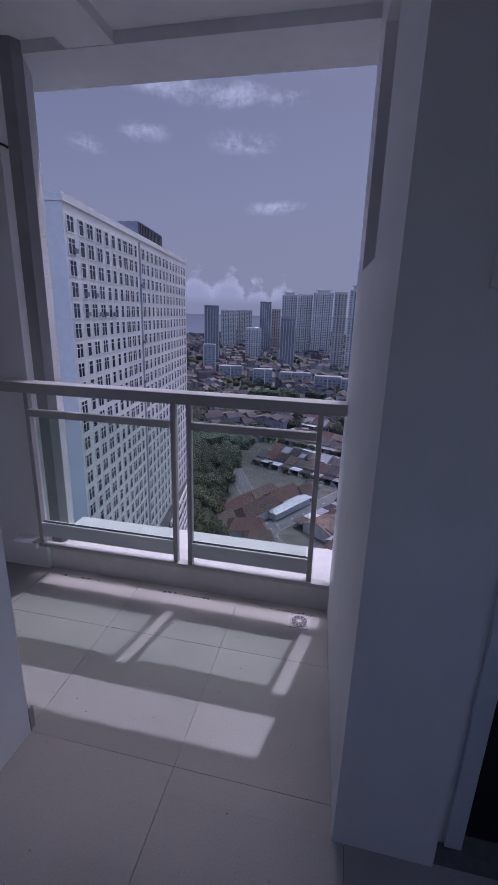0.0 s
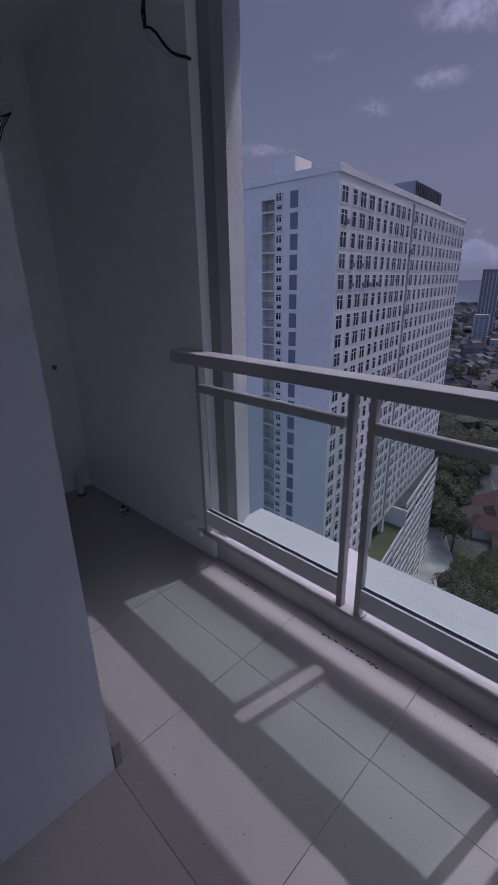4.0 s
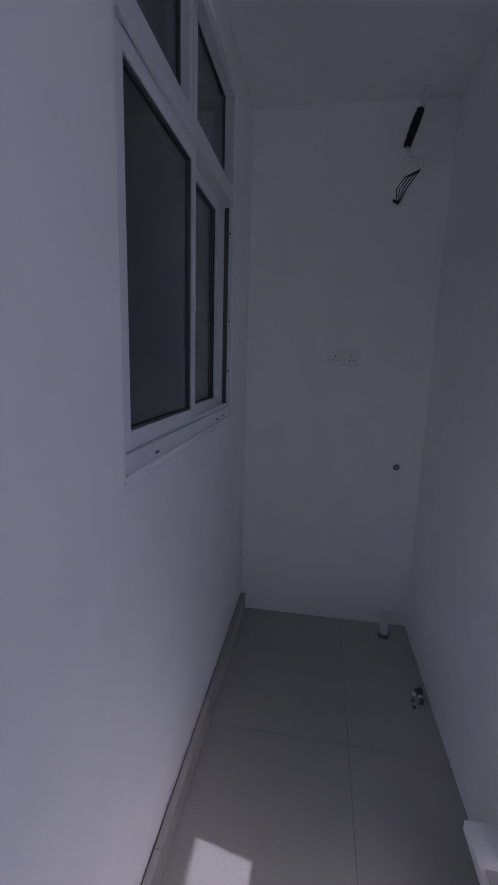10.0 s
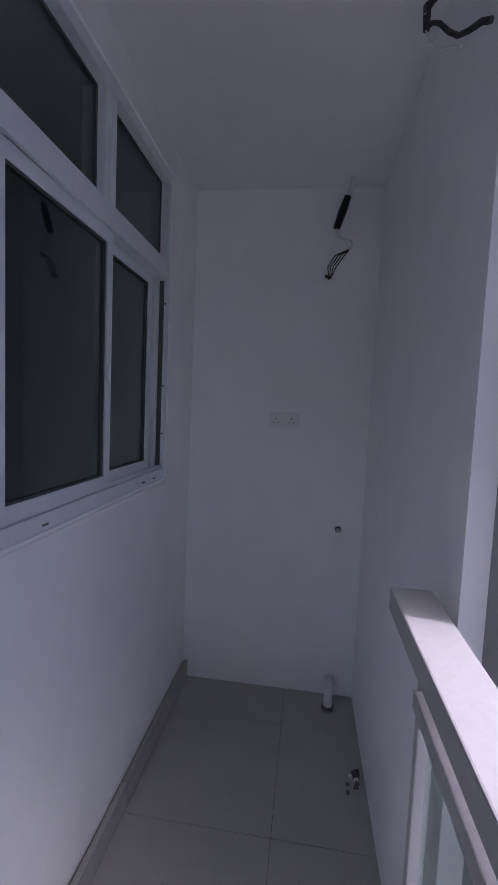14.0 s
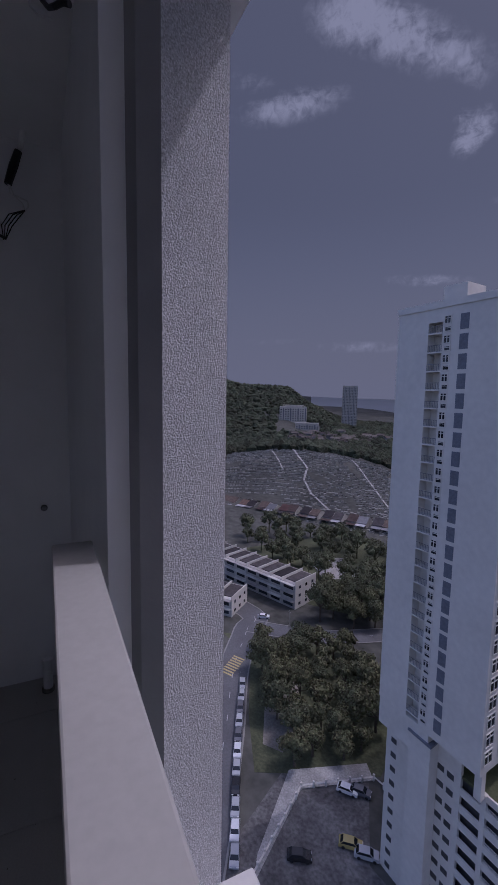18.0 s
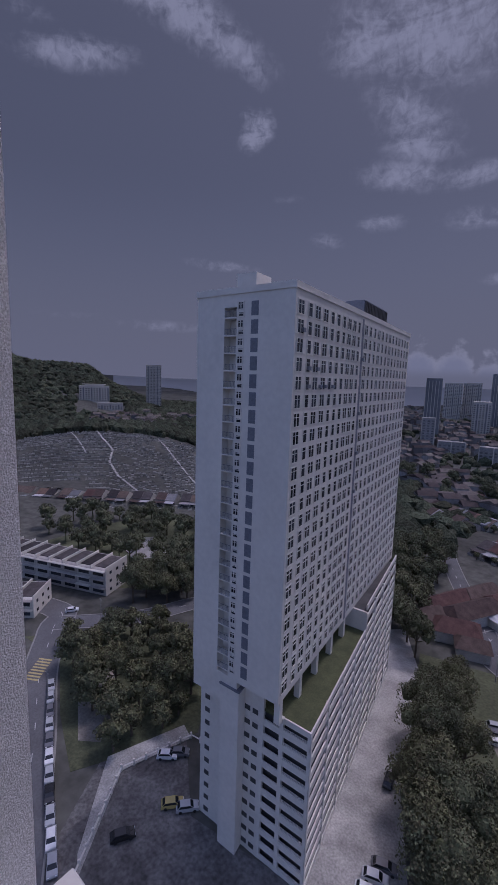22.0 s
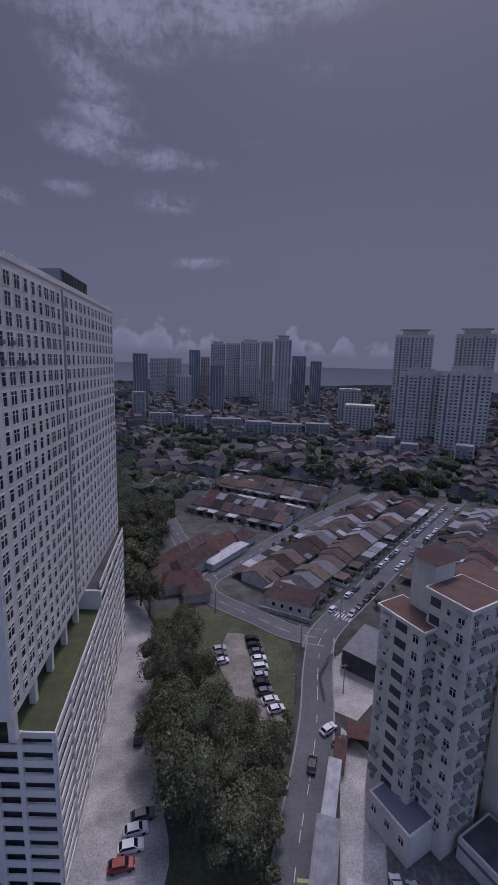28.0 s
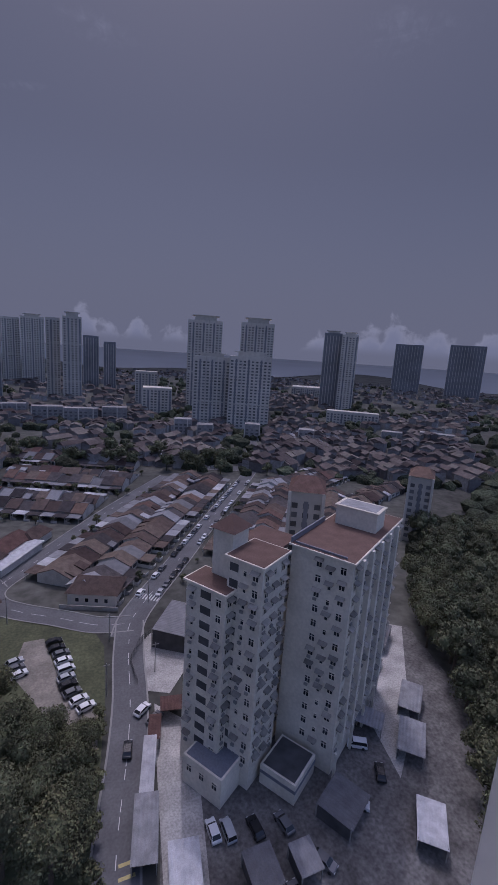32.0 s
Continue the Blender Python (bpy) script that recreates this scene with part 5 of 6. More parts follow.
def row(origin, way, count, side=1, group="terraced houses", gap_after=()):
    """Terraced houses from origin along way; they face to the right of it, or with side -1 to the left."""
    way = Vector(way).normalized()
    o = Vector(origin)
    for i in range(count):
        if i in gap_after:
            continue
        rk = RND.choice(ROOFS)
        hv = RND.randrange(3)
        p = o + way * 6.2 * i
        if side > 0:
            m = frame_on(Vector((p.x, p.y, G)), way, (-way.y, way.x))
        else:
            p = p + way * 6.2
            m = frame_on(Vector((p.x, p.y, G)), -way, (way.y, -way.x))
        wl, rf, pc, fc = HOUSE[(hv, rk)]
        ob = thing("terraced_house", {"roof_brown": "low terraced house with a brown tiled gable roof", "roof_red": "low terraced house with a terracotta gable roof", "roof_grey": "low terraced house with a grey metal roof", "roof_dark": "low terraced house with a dark weathered tile roof"}[rk], "house", group, at=m)
        part("wall", wl, None, ob)
        part("roof", rf, None, ob)
        if RND.random() < 0.9:
            part("porch_roof", RND.choice(pc), None, ob)
        if RND.random() < 0.4:
            ex = RND.uniform(0.4, 2.4)
            part("lean_to", YARD_ROOF[RND.randrange(4)], None, ob, at=pose(ex, 9.4, 0.0))
        part("fence", fc, None, ob)


SD1 = Vector((0.573, 0.819))
SN1 = Vector((0.819, -0.573))
S0 = Vector((44, 156))


def st(off, s):
    return S0 + SN1 * off + SD1 * s


row(st(-12.5, -38), SD1, 23, 1, "houses along the street")
row(st(-38.8, -34), SD1, 22, -1, "houses along the back street")
row(st(12.5, 4), SD1, 16, -1, "houses across the street")
row(st(33, 14), SD1, 14, 1, "houses across the street")
row(st(50, 24), SD1, 13, -1, "houses behind the apartment block")
E2 = Vector((-0.905, 0.425))
N2 = Vector((0.425, 0.905))
B2 = Vector((13, 202))
for off, skip, n in ((0, 0.6, 9), (26, 0.6, 9), (44, 0, 11), (70, 0, 12), (87, 1, 15), (113, 6.5, 9)):
    row(B2 + N2 * off + E2 * 6.2 * skip, E2, n, 1 if off in (26, 70, 113) else -1, "houses of the old estate")
for off, skip, n in ((20, 13, 5), (46, 12.5, 7), (64, 14, 7), (90, 18, 6)):
    row(B2 + N2 * off + E2 * 6.2 * skip, E2, n, 1 if off in (46, 90) else -1, "houses beside the old estate")
for k, (ox, oy, n) in enumerate(((118, 236, 9), (128, 214, 10), (144, 192, 10), (150, 300, 14), (168, 330, 16), (190, 362, 18), (60, 318, 10), (90, 345, 10))):
    row((ox, oy), (0.88, 0.47) if k % 2 else (0.9, 0.43), n, 1 if k % 2 else -1, "houses of the far estate")

for _ in range(70):
    p = B2 + N2 * RND.choice((-7, 35, 37, 79, 80, 13)) + E2 * RND.uniform(-4, 92) + Vector((RND.uniform(-2, 2), RND.uniform(-2, 2)))
    tree(p.x, p.y, RND.choice((2, 4, 4)), RND.uniform(0.35, 0.6), "small garden tree among the terraced houses", group="garden trees")
for _ in range(26):
    p = st(RND.choice((-7.2, -44.5, 7.4)), RND.uniform(-30, 95))
    tree(p.x, p.y, 4, RND.uniform(0.3, 0.5), "small garden tree among the terraced houses", group="garden trees")
# the large house with the terracotta roofs at the bend
hall = thing("meeting_hall", "rambling hall with brown and terracotta roofs and a pale annex", "building")


def gable(parent, cx, cy, lx, ly, yaw, hgt, ridge, roofmat, wallmat="house"):
    tr = pose(cx, cy, G, 0, 0, yaw)
    b = Build().box((-lx / 2, -ly / 2, 0), (lx / 2, ly / 2, hgt), 0, tr)
    part("wall", b, M[wallmat], parent)
    r = Build()
    o = 0.7
    A = [tr @ Vector(p) for p in ((-lx / 2 - o, -ly / 2 - o, hgt - 0.2), (lx / 2 + o, -ly / 2 - o, hgt - 0.2), (lx / 2 + o, ly / 2 + o, hgt - 0.2), (-lx / 2 - o, ly / 2 + o, hgt - 0.2), (-lx / 2 - o + ly * 0.3, 0, ridge), (lx / 2 + o - ly * 0.3, 0, ridge))]
    r.face([A[0], A[1], A[5], A[4]]).face([A[2], A[3], A[4], A[5]]).face([A[1], A[2], A[5]]).face([A[3], A[0], A[4]]).face([A[3], A[2], A[1], A[0]])
    part("roof", r, M[roofmat], parent)


gable(hall, -35, 158, 22, 9, 66, 4.5, 7.6, "roof_red")
gable(hall, -28, 172, 18, 9, 66, 4.5, 7.6, "roof_brown")
gable(hall, -27, 158, 22, 9, 62, 4.4, 7.2, "roof_brown")
gable(hall, -19, 175, 20, 9, 60, 4.2, 7.0, "roof_red")
gable(hall, -28, 143, 13, 9, 18, 4, 6.8, "roof_red")
gable(hall, -22, 137, 9, 7, 18, 3.5, 5.6, "roof_brown")
gable(hall, -15, 168, 24, 5.5, 60, 3.4, 4.0, "roof_pale")
gable(hall, -38, 146, 12, 8, 66, 3.8, 6.2, "roof_brown")
gable(hall, -10, 184, 12, 8, 60, 3.6, 6, "roof_brown")
corner_house = thing("corner_house", "white two storey house with a brown hipped roof at the junction", "house")
gable(corner_house, 11, 136, 15, 11, -22, 4.2, 7.2, "roof_brown", "tower")
for i in range(4):
    part("window", Build().box((-5 + i * 3, -5.56, 1.2), (-4 + i * 3, -5.5, 2.4), 0, pose(11, 136, G, 0, 0, -22)), M["towerglass"], corner_house)
part("garden_wall", Build().box((-9, -8.2, 0), (9, -8.0, 1.5), 0, pose(11, 136, G, 0, 0, -22)), M["house"], corner_house)
for cx, cy, lx, ly, yw, mt in ((31, 109, 15, 10, 56, "roof_grey"), (47, 50.5, 8, 7, 30, "roof_grey"), (15.6, 69, 2.6, 12, -14, "roof_pale"), (13.2, 58, 4.2, 11, -12, "roof_pale"), (17.8, 50, 5, 8, -10, "roof_pale"), (20, 41, 7, 6, 0, "roof_grey"), (29, 46, 5, 6, 0, "roof_grey"), (36, 45, 4, 5, 0, "roof_grey"), (69, 57, 5.5, 9, -45, "roof_pale"), (77, 66, 5, 9, -48, "roof_pale"), (86, 88, 5, 10, -50, "roof_grey"), (68, 72, 5, 7, -50, "awning"), (59.5, 42, 5, 8, -42, "roof_pale"), (63.5, 64, 6, 5, -48, "roof_grey"), (18.3, 77, 2.6, 6, -14, "roof_red"), (23, 82, 5, 4, -10, "roof_red")):
    sh = thing("shed", "open shed with a pale sheet metal roof and shade painted as dark sides" if mt != "roof_red" else "small shed with a terracotta roof", "shed", "sheds")
    hh = 5.5 if lx == 15 else 3.0
    tr = pose(cx, cy, G, 0, 0, yw)
    for sx in (-1, 1):
        for sy in (-1, 1):
            part("post", Build().box((sx * (lx / 2 - 0.2) - 0.08, sy * (ly / 2 - 0.2) - 0.08, 0), (sx * (lx / 2 - 0.2) + 0.08, sy * (ly / 2 - 0.2) + 0.08, hh), 0, tr), M["kerb"], sh)
    # dark panels stand for the shade in the shed's open sides
    part("side", Build().box((-lx / 2 + 0.3, ly / 2 - 0.5, 0), (lx / 2 - 0.3, ly / 2 - 0.35, hh - 0.3), 0, tr).box((-lx / 2 + 0.3, -ly / 2 + 0.5, 0), (-lx / 2 + 0.4, ly / 2 - 0.5, hh - 0.3), 0, tr), M["dark_and_shade"], sh)
    rb = Build()
    nrib = max(8, int(lx / 0.35))
    tilt = tr @ Matrix.Rotation(radians(3), 4, "X")
    for i in range(nrib + 1):
        x, dz = -lx / 2 + i * lx / nrib, 0.09 * (i % 2)
        rb.v += [tuple(tilt @ Vector((x, yy, hh + dz + zz))) for yy in (-ly / 2, ly / 2) for zz in (0, 0.05)]
    for i in range(nrib):
        n = 4 * i
        for q in ((1, 5, 7, 3), (2, 6, 4, 0), (0, 4, 5, 1), (3, 7, 6, 2)):
            rb.f.append(tuple(n + u for u in q))
            rb.m.append(0)
    part("roof", rb, M[mt], sh)

# three-storey terrace below the hill
def shop_row(x, y, yaw, n, storeys, label):
    ob = thing("shop_terrace", label, "building")
    tr = pose(x, y, G, 0, 0, yaw)
    for i in range(n):
        x0, x1 = i * 6.4, i * 6.4 + 6.4
        part("wall", Build().box((x0, 0, 0), (x1 - 0.02, 13, storeys * 3.2), 0, tr), M["house"], ob)
        for s in range(storeys):
            part("window", Build().box((x0 + 0.9, -0.06, s * 3.2 + 0.9), (x1 - 0.9, -0.01, s * 3.2 + 2.5), 0, tr), M["towerglass"], ob)
            part("ledge", Build().box((x0, -1.4, s * 3.2 + 2.85), (x1 - 0.02, 0, s * 3.2 + 3.1), 0, tr), M["house"], ob)
        part("roof", Build().box((x0 + 0.3, 2, storeys * 3.2), (x1 - 0.3, 12, storeys * 3.2 + 0.3), 0, tr), M["roof_dark"], ob)
        part("party_wall", Build().box((x0 - 0.15, 0, storeys * 3.2), (x0 + 0.15, 13, storeys * 3.2 + 1.2), 0, tr), M["tower"], ob)
    part("end_wall", Build().box((n * 6.4 - 0.02, 0, 0), (n * 6.4 + 0.3, 13, storeys * 3.2 + 1.2), 0, tr), M["tower"], ob)
    for s in range(storeys):
        for k in range(3):
            part("window", Build().box((n * 6.4 + 0.3, 2 + k * 4, s * 3.2 + 1.2), (n * 6.4 + 0.35, 3.2 + k * 4, s * 3.2 + 2.3), 0, tr), M["towerglass"], ob)


shop_row(-186, 62, 21, 9, 3, "white three storey terrace with brown roofs below the hill")
shop_row(-156, 42, 40, 4, 2, "white two storey terrace beside the junction")
for k in range(9):
    row((-290 + k * 13, 108 + k * 9 + 6), (0.83, 0.56), 2, 1, "houses at the foot of the hill")

# ---- the graves on the hill ----
tombs = Build()
for i in range(24):
    d = 272 + i * 7.0
    n = int(d * radians(34) / 2.2)
    for j in range(n):
        az = 46 + 34 * j / n + 0.3 * math.sin(i * 1.7)
        loose = sstep(58.5, 56, az)
        if RND.random() < 0.07 or az > 60.5 and d < 318 or noise.noise(Vector((az * 0.3, d * 0.04, 0))) > 0.42:
            continue
        dd = d + (az - 60) * 0.9 + RND.uniform(-0.4, 0.4) + loose * RND.uniform(-3.0, 3.0)
        p = ground_at(az, dd)
        m = pose(p.x, p.y, p.z, 0, 0, az + loose * RND.uniform(-25, 25))
        w, h = RND.uniform(0.8, 1.25), RND.uniform(0.8, 1.5)
        tombs.box((-w, -0.9, -0.4), (w, 0.7, 0.35), 0, m)
        tombs.box((-w * 0.8, 0.7, -0.4), (w * 0.8, 0.95, h), 0, m)
solid("graves", tombs, M["tomb"], "rows of pale graves on the terraced hillside", "graves", kind="stuff")
cem = Build()
for line, half in ((((59.4, 452), (58.4, 405), (57.2, 375), (57.6, 350), (56.6, 325), (54.6, 302), (53.2, 284), (52.2, 270)), 0.8), (((62.2, 440), (61.2, 400), (60.4, 370)), 0.6), (((51.5, 420), (49.5, 370), (47.5, 330), (45.8, 300)), 0.7)):
    prev = None
    for i in range((len(line) - 1) * 5 + 1):
        a, b = line[min(i // 5, len(line) - 2)], line[min(i // 5, len(line) - 2) + 1]
        u = (i - 5 * min(i // 5, len(line) - 2)) / 5
        az, d = a[0] + (b[0] - a[0]) * u, a[1] + (b[1] - a[1]) * u
        wide = math.degrees(half / d)
        a0, a1 = ground_at(az - wide, d, 0.7), ground_at(az + wide, d, 0.7)
        if prev:
            cem.face([prev[0], prev[1], a1, a0])
        prev = (a0, a1)
solid("hill_path", cem, M["concrete"], kind="structure")

# ---- skyline ----
def tower_block(az0, az1, el, d, style="light", depth=None, crown=0.0, label="pale high-rise apartment tower far off", yaw=0.0, floor=3.3, bay=4.2):
    azm = (az0 + az1) / 2
    w = 2 * d * math.tan(radians(abs(az1 - az0) / 2)) * (0.92 if yaw else 1.0)
    depth = depth or w * 0.7
    zb = G + height(azm, d)
    hgt = EYE_OUT[2] + d * math.tan(radians(el)) - zb
    p = along(azm, d)
    ob = thing("high_rise", label, "building", "skyline towers", at=pose(p.x, p.y, zb, 0, 0, azm + yaw))
    body, trim = {"light": ("far", "far"), "dark": ("fardark", "far"), "mid": ("town", "far")}[style]
    wallb = Build().box((-w / 2, 0, -2), (w / 2, depth, hgt))
    part("wall", wallb, M[body], ob)
    if crown:
        part("crown", Build().box((-w * 0.32, depth * 0.2, hgt), (w * 0.32, depth * 0.7, hgt + crown)).box((-w * 0.4, depth * 0.15, hgt + crown), (w * 0.4, depth * 0.75, hgt + crown + 1)), M[trim], ob)
    nb = max(3, int(w / bay))
    for i in range(nb + 1):
        if style == "dark" or i % 3 == 0:
            x = -w / 2 + i * w / nb
            part("fin", Build().box((x - 0.45, -0.9, 0), (x + 0.45, 0, hgt - (4 if style == "dark" else 0))), M[trim], ob)
    # flat dark strips painted as the shade of balcony recesses
    if style == "light":
        for i in range(nb):
            if i % 3 == 1:
                x = -w / 2 + (i + 0.5) * w / nb
                part("balcony_recess", Build().box((x - bay * 0.22, -0.12, 2), (x + bay * 0.22, -0.08, hgt - 3)), M["fardark"], ob)
        for k in range(1, int(hgt / 26)):
            part("string_course", Build().box((-w / 2 - 0.3, -0.5, k * 26), (w / 2 + 0.3, -0.14, k * 26 + 1.0)), M[trim], ob)
    wins = Build()
    nf = int(hgt / floor)
    for r in range(nf - 1):
        z = r * floor + 2
        for i in range(nb):
            if style != "dark":
                x = -w / 2 + (i + 0.5) * w / nb
                wins.face([(x - bay * 0.3, -0.06, z), (x + bay * 0.3, -0.06, z), (x + bay * 0.3, -0.06, z + 1.7), (x - bay * 0.3, -0.06, z + 1.7)])
        for i in range(max(2, int(depth / bay))):
            y = (i + 0.5) * depth / max(2, int(depth / bay))
            for sx in (-1, 1):
                wins.face([(sx * (w / 2 + 0.06), y - 1.1, z), (sx * (w / 2 + 0.06), y + 1.1, z), (sx * (w / 2 + 0.06), y + 1.1, z + 1.7), (sx * (w / 2 + 0.06), y - 1.1, z + 1.7)])
    tagged(part("window_bank", wins, M["farwin"], ob), kind="stuff")
    return ob


tower_block(17.9, 16.1, 0.78, 760, "dark", label="dark high-rise tower far off")
tower_block(15.8, 13.9, 0.3, 1150)
tower_block(13.8, 11.9, 0.36, 1180)
tower_block(12.6, 10.7, -1.79, 800)
tower_block(10.9, 9.5, 1.41, 1000, "dark", label="dark high-rise tower far off")
tower_block(9.4, 8.3, 0.6, 1040)
tower_block(8.2, 6.4, -0.52, 700, "dark", label="dark high-rise tower far off")
tower_block(8.15, 6.3, 2.3, 980, crown=4)
tower_block(6.2, 4.4, 2.4, 960)
tower_block(4.3, 1.9, 2.65, 940, crown=4)
tower_block(1.7, 0.2, 2.75, 700)
tower_block(-0.1, -2.2, 3.05, 670, crown=5, label="pale high-rise tower with a crown on its roof")
tower_block(-2.35, -4.1, 1.0, 900, "dark", label="dark high-rise tower far off")
tower_block(-4.7, -6.1, 0.4, 880, "dark", label="dark high-rise tower far off")
tower_block(-8.5, -11.2, -2.95, 640)
tower_block(-9.4, -13.1, -4.95, 540, label="pale apartment block among the houses")
tower_block(-14.9, -19.2, 3.85, 600, crown=6, label="pale twin high-rise tower with stepped roof")
tower_block(-21.6, -25.8, 3.95, 600, crown=6, label="pale twin high-rise tower with stepped roof")
tower_block(-15.8, -20.4, -0.6, 480, crown=3, label="white apartment slab with banded balconies")
tower_block(-20.4, -25.8, -0.3, 470, crown=4, label="white apartment slab with banded balconies")
tower_block(-32.2, -34.4, 3.3, 740, "dark", label="dark and white high-rise tower", crown=3)
tower_block(-34.4, -36.4, 3.2, 720, label="dark and white high-rise tower", crown=3)
tower_block(-40.9, -44.1, 2.4, 1330, "dark", depth=30, label="dark slab tower near the sea", bay=7)
tower_block(-47.0, -50.8, 2.6, 1300, "dark", depth=30, label="dark slab tower near the sea", bay=7)
tower_block(-28.6, -33.0, -3.7, 900, label="long pale apartment slab near the sea")
tower_block(-33.4, -39.9, -6.4, 560, label="long pale apartment slab among the houses", depth=14)
tower_block(53.0, 51.15, 1.4, 980, label="slim tower standing below the hill", bay=3)
tower_block(61.0, 57.5, -1.4, 812, label="white hotel on the wooded hillside", depth=20, crown=2)
tower_block(58.9, 55.9, -3.5, 770, label="white hotel annexe below the hotel", depth=14)
for az0, az1, el, d in ((16, 13, -6.3, 560), (11.5, 9, -6.6, 500), (8, 4, -6.9, 520), (3.5, 0, -7.2, 470), (0, -4, -7.4, 460), (-4.5, -7.5, -7.2, 480), (-13.5, -15.8, -8.4, 420), (-16.5, -18.6, -9.0, 400), (-22.8, -24.8, -8.6, 410), (18, 16.5, -3.6, 620), (-30, -32, -8.8, 430), (-40.5, -43, -8.0, 480), (-45, -49, -7.6, 500)):
    tower_block(az0, az1, el - 0.4, d, "mid", label="low weathered apartment block among trees", depth=12)

# far town: nobody could count these roofs
tw, tr_ = Build(), Build()
for _ in range(5200):
    az, d = RND.uniform(-64, 60), 300 + 1300 * RND.random() ** 1.4
    if az > 40 and (d < 600 or d > 780):
        continue
    if noise.noise(Vector((az * 0.12, d * 0.006, 3))) > 0.12:
        continue
    p = ground_at(az, d)
    yaw = 35 + (45 if noise.noise(Vector((az * 0.1, d * 0.01, 9))) > 0 else 0)
    mtx = pose(p.x, p.y, p.z, 0, 0, yaw)
    lx, ly, h = RND.uniform(6, 16), RND.uniform(7, 12), RND.choice((3.5, 3.5, 6.5, 6.5, 9))
    tw.box((-lx / 2, -ly / 2, -1), (lx / 2, ly / 2, h), 0, mtx)
    A = [mtx @ Vector(q) for q in ((-lx / 2 - 0.5, -ly / 2 - 0.5, h), (lx / 2 + 0.5, -ly / 2 - 0.5, h), (lx / 2 + 0.5, ly / 2 + 0.5, h), (-lx / 2 - 0.5, ly / 2 + 0.5, h), (-lx / 2, 0, h + 2.2), (lx / 2, 0, h + 2.2))]
    n = len(tr_.v)
    tr_.v += [tuple(q) for q in A]
    for q in ((0, 1, 5, 4), (2, 3, 4, 5), (1, 2, 5), (3, 0, 4)):
        tr_.f.append(tuple(n + i for i in q))
        tr_.m.append(0)
solid("far_houses", tw, M["town"], "pale walls of far houses across the town", "houses", kind="stuff")
solid("far_roofs", tr_, M["townroof"], "brown and grey roofs of far houses", "roofs", kind="stuff")

# apartment houses behind the cream block
for az0, az1, el, d, lab in ((-29.6, -34.2, -17.2, 128, "cream apartment house with open balconies and red roof"), (-44.6, -47.4, -13.4, 205, "white apartment house with a red roof")):
    ob = tower_block(az0, az1, el, d, label=lab, depth=14, bay=3.0, floor=3.0)
    w = 2 * d * math.tan(radians(abs(az1 - az0) / 2))
    hgt = EYE_OUT[2] + d * math.tan(radians(el)) - G
    rb = Build()
    A = [(-w / 2 - 0.6, -0.6, hgt), (w / 2 + 0.6, -0.6, hgt), (w / 2 + 0.6, 14.6, hgt), (-w / 2 - 0.6, 14.6, hgt), (-w / 4, 7, hgt + 3.4), (w / 4, 7, hgt + 3.4)]
    rb.face([A[0], A[1], A[5], A[4]]).face([A[2], A[3], A[4], A[5]]).face([A[1], A[2], A[5]]).face([A[3], A[0], A[4]])
    part("roof", rb, M["roof_red"], ob)

# ---- cars ----
def car_meshes(van):
    L, W = 4.3, 1.72
    prof = [(-2.1, 0.35), (-2.12, 0.75), (-1.95, 0.92), (-1.2, 1.0), (1.0, 1.0), (1.95, 0.85), (2.12, 0.65), (2.1, 0.35)]
    b = Build()
    for sy in (-1, 1):
        b.face([(x, sy * W / 2, z) for x, z in (prof if sy > 0 else prof[::-1])])
    for (x0, z0), (x1, z1) in zip(prof, prof[1:] + prof[:1]):
        b.face([(x0, -W / 2, z0), (x0, W / 2, z0), (x1, W / 2, z1), (x1, -W / 2, z1)])
    r0, r1, top = (-1.95, 0.95, 1.75) if van else (-1.35, 0.55, 1.45)
    f0, f1 = (-2.05, 1.45) if van else (-1.85, 1.15)
    roof = Build()
    roof.box((r0, -W / 2 + 0.14, top - 0.05), (r1, W / 2 - 0.14, top))
    for sy in (-1, 1):
        for x0, x1 in ((r0, f0), (r1, f1)):
            roof.tube([(x0, sy * (W / 2 - 0.16), top - 0.03), (x1, sy * (W / 2 - 0.04), 0.98)], 0.05, 0, 5)
    gl = Build()
    a = [(f0, -W / 2 + 0.03, 0.97), (f1, -W / 2 + 0.03, 0.97), (f1, W / 2 - 0.03, 0.97), (f0, W / 2 - 0.03, 0.97)]
    t = [(r0, -W / 2 + 0.17, top - 0.04), (r1, -W / 2 + 0.17, top - 0.04), (r1, W / 2 - 0.17, top - 0.04), (r0, W / 2 - 0.17, top - 0.04)]
    for i in range(4):
        j = (i + 1) % 4
        gl.face([a[i], a[j], t[j], t[i]])
    return b, roof, gl


CAR = {}
wheel = Build().tube([(0, -0.1, 0), (0, 0.1, 0)], 0.31, 0, 14).mesh("wheel", M["tyre"])
lampm = Build().box((-0.03, -0.2, -0.08), (0.03, 0.2, 0.08)).mesh("headlight", M["plastic"])
for col in ("white", "black", "silver", "red", "grey", "gold"):
    for van in (0, 1):
        b, rf, gl = car_meshes(van)
        CAR[(col, van)] = (b.mesh("body", M["car_" + col], 0.05), rf.mesh("roof", M["car_" + col]), gl.mesh("glass", M["carglass"]))


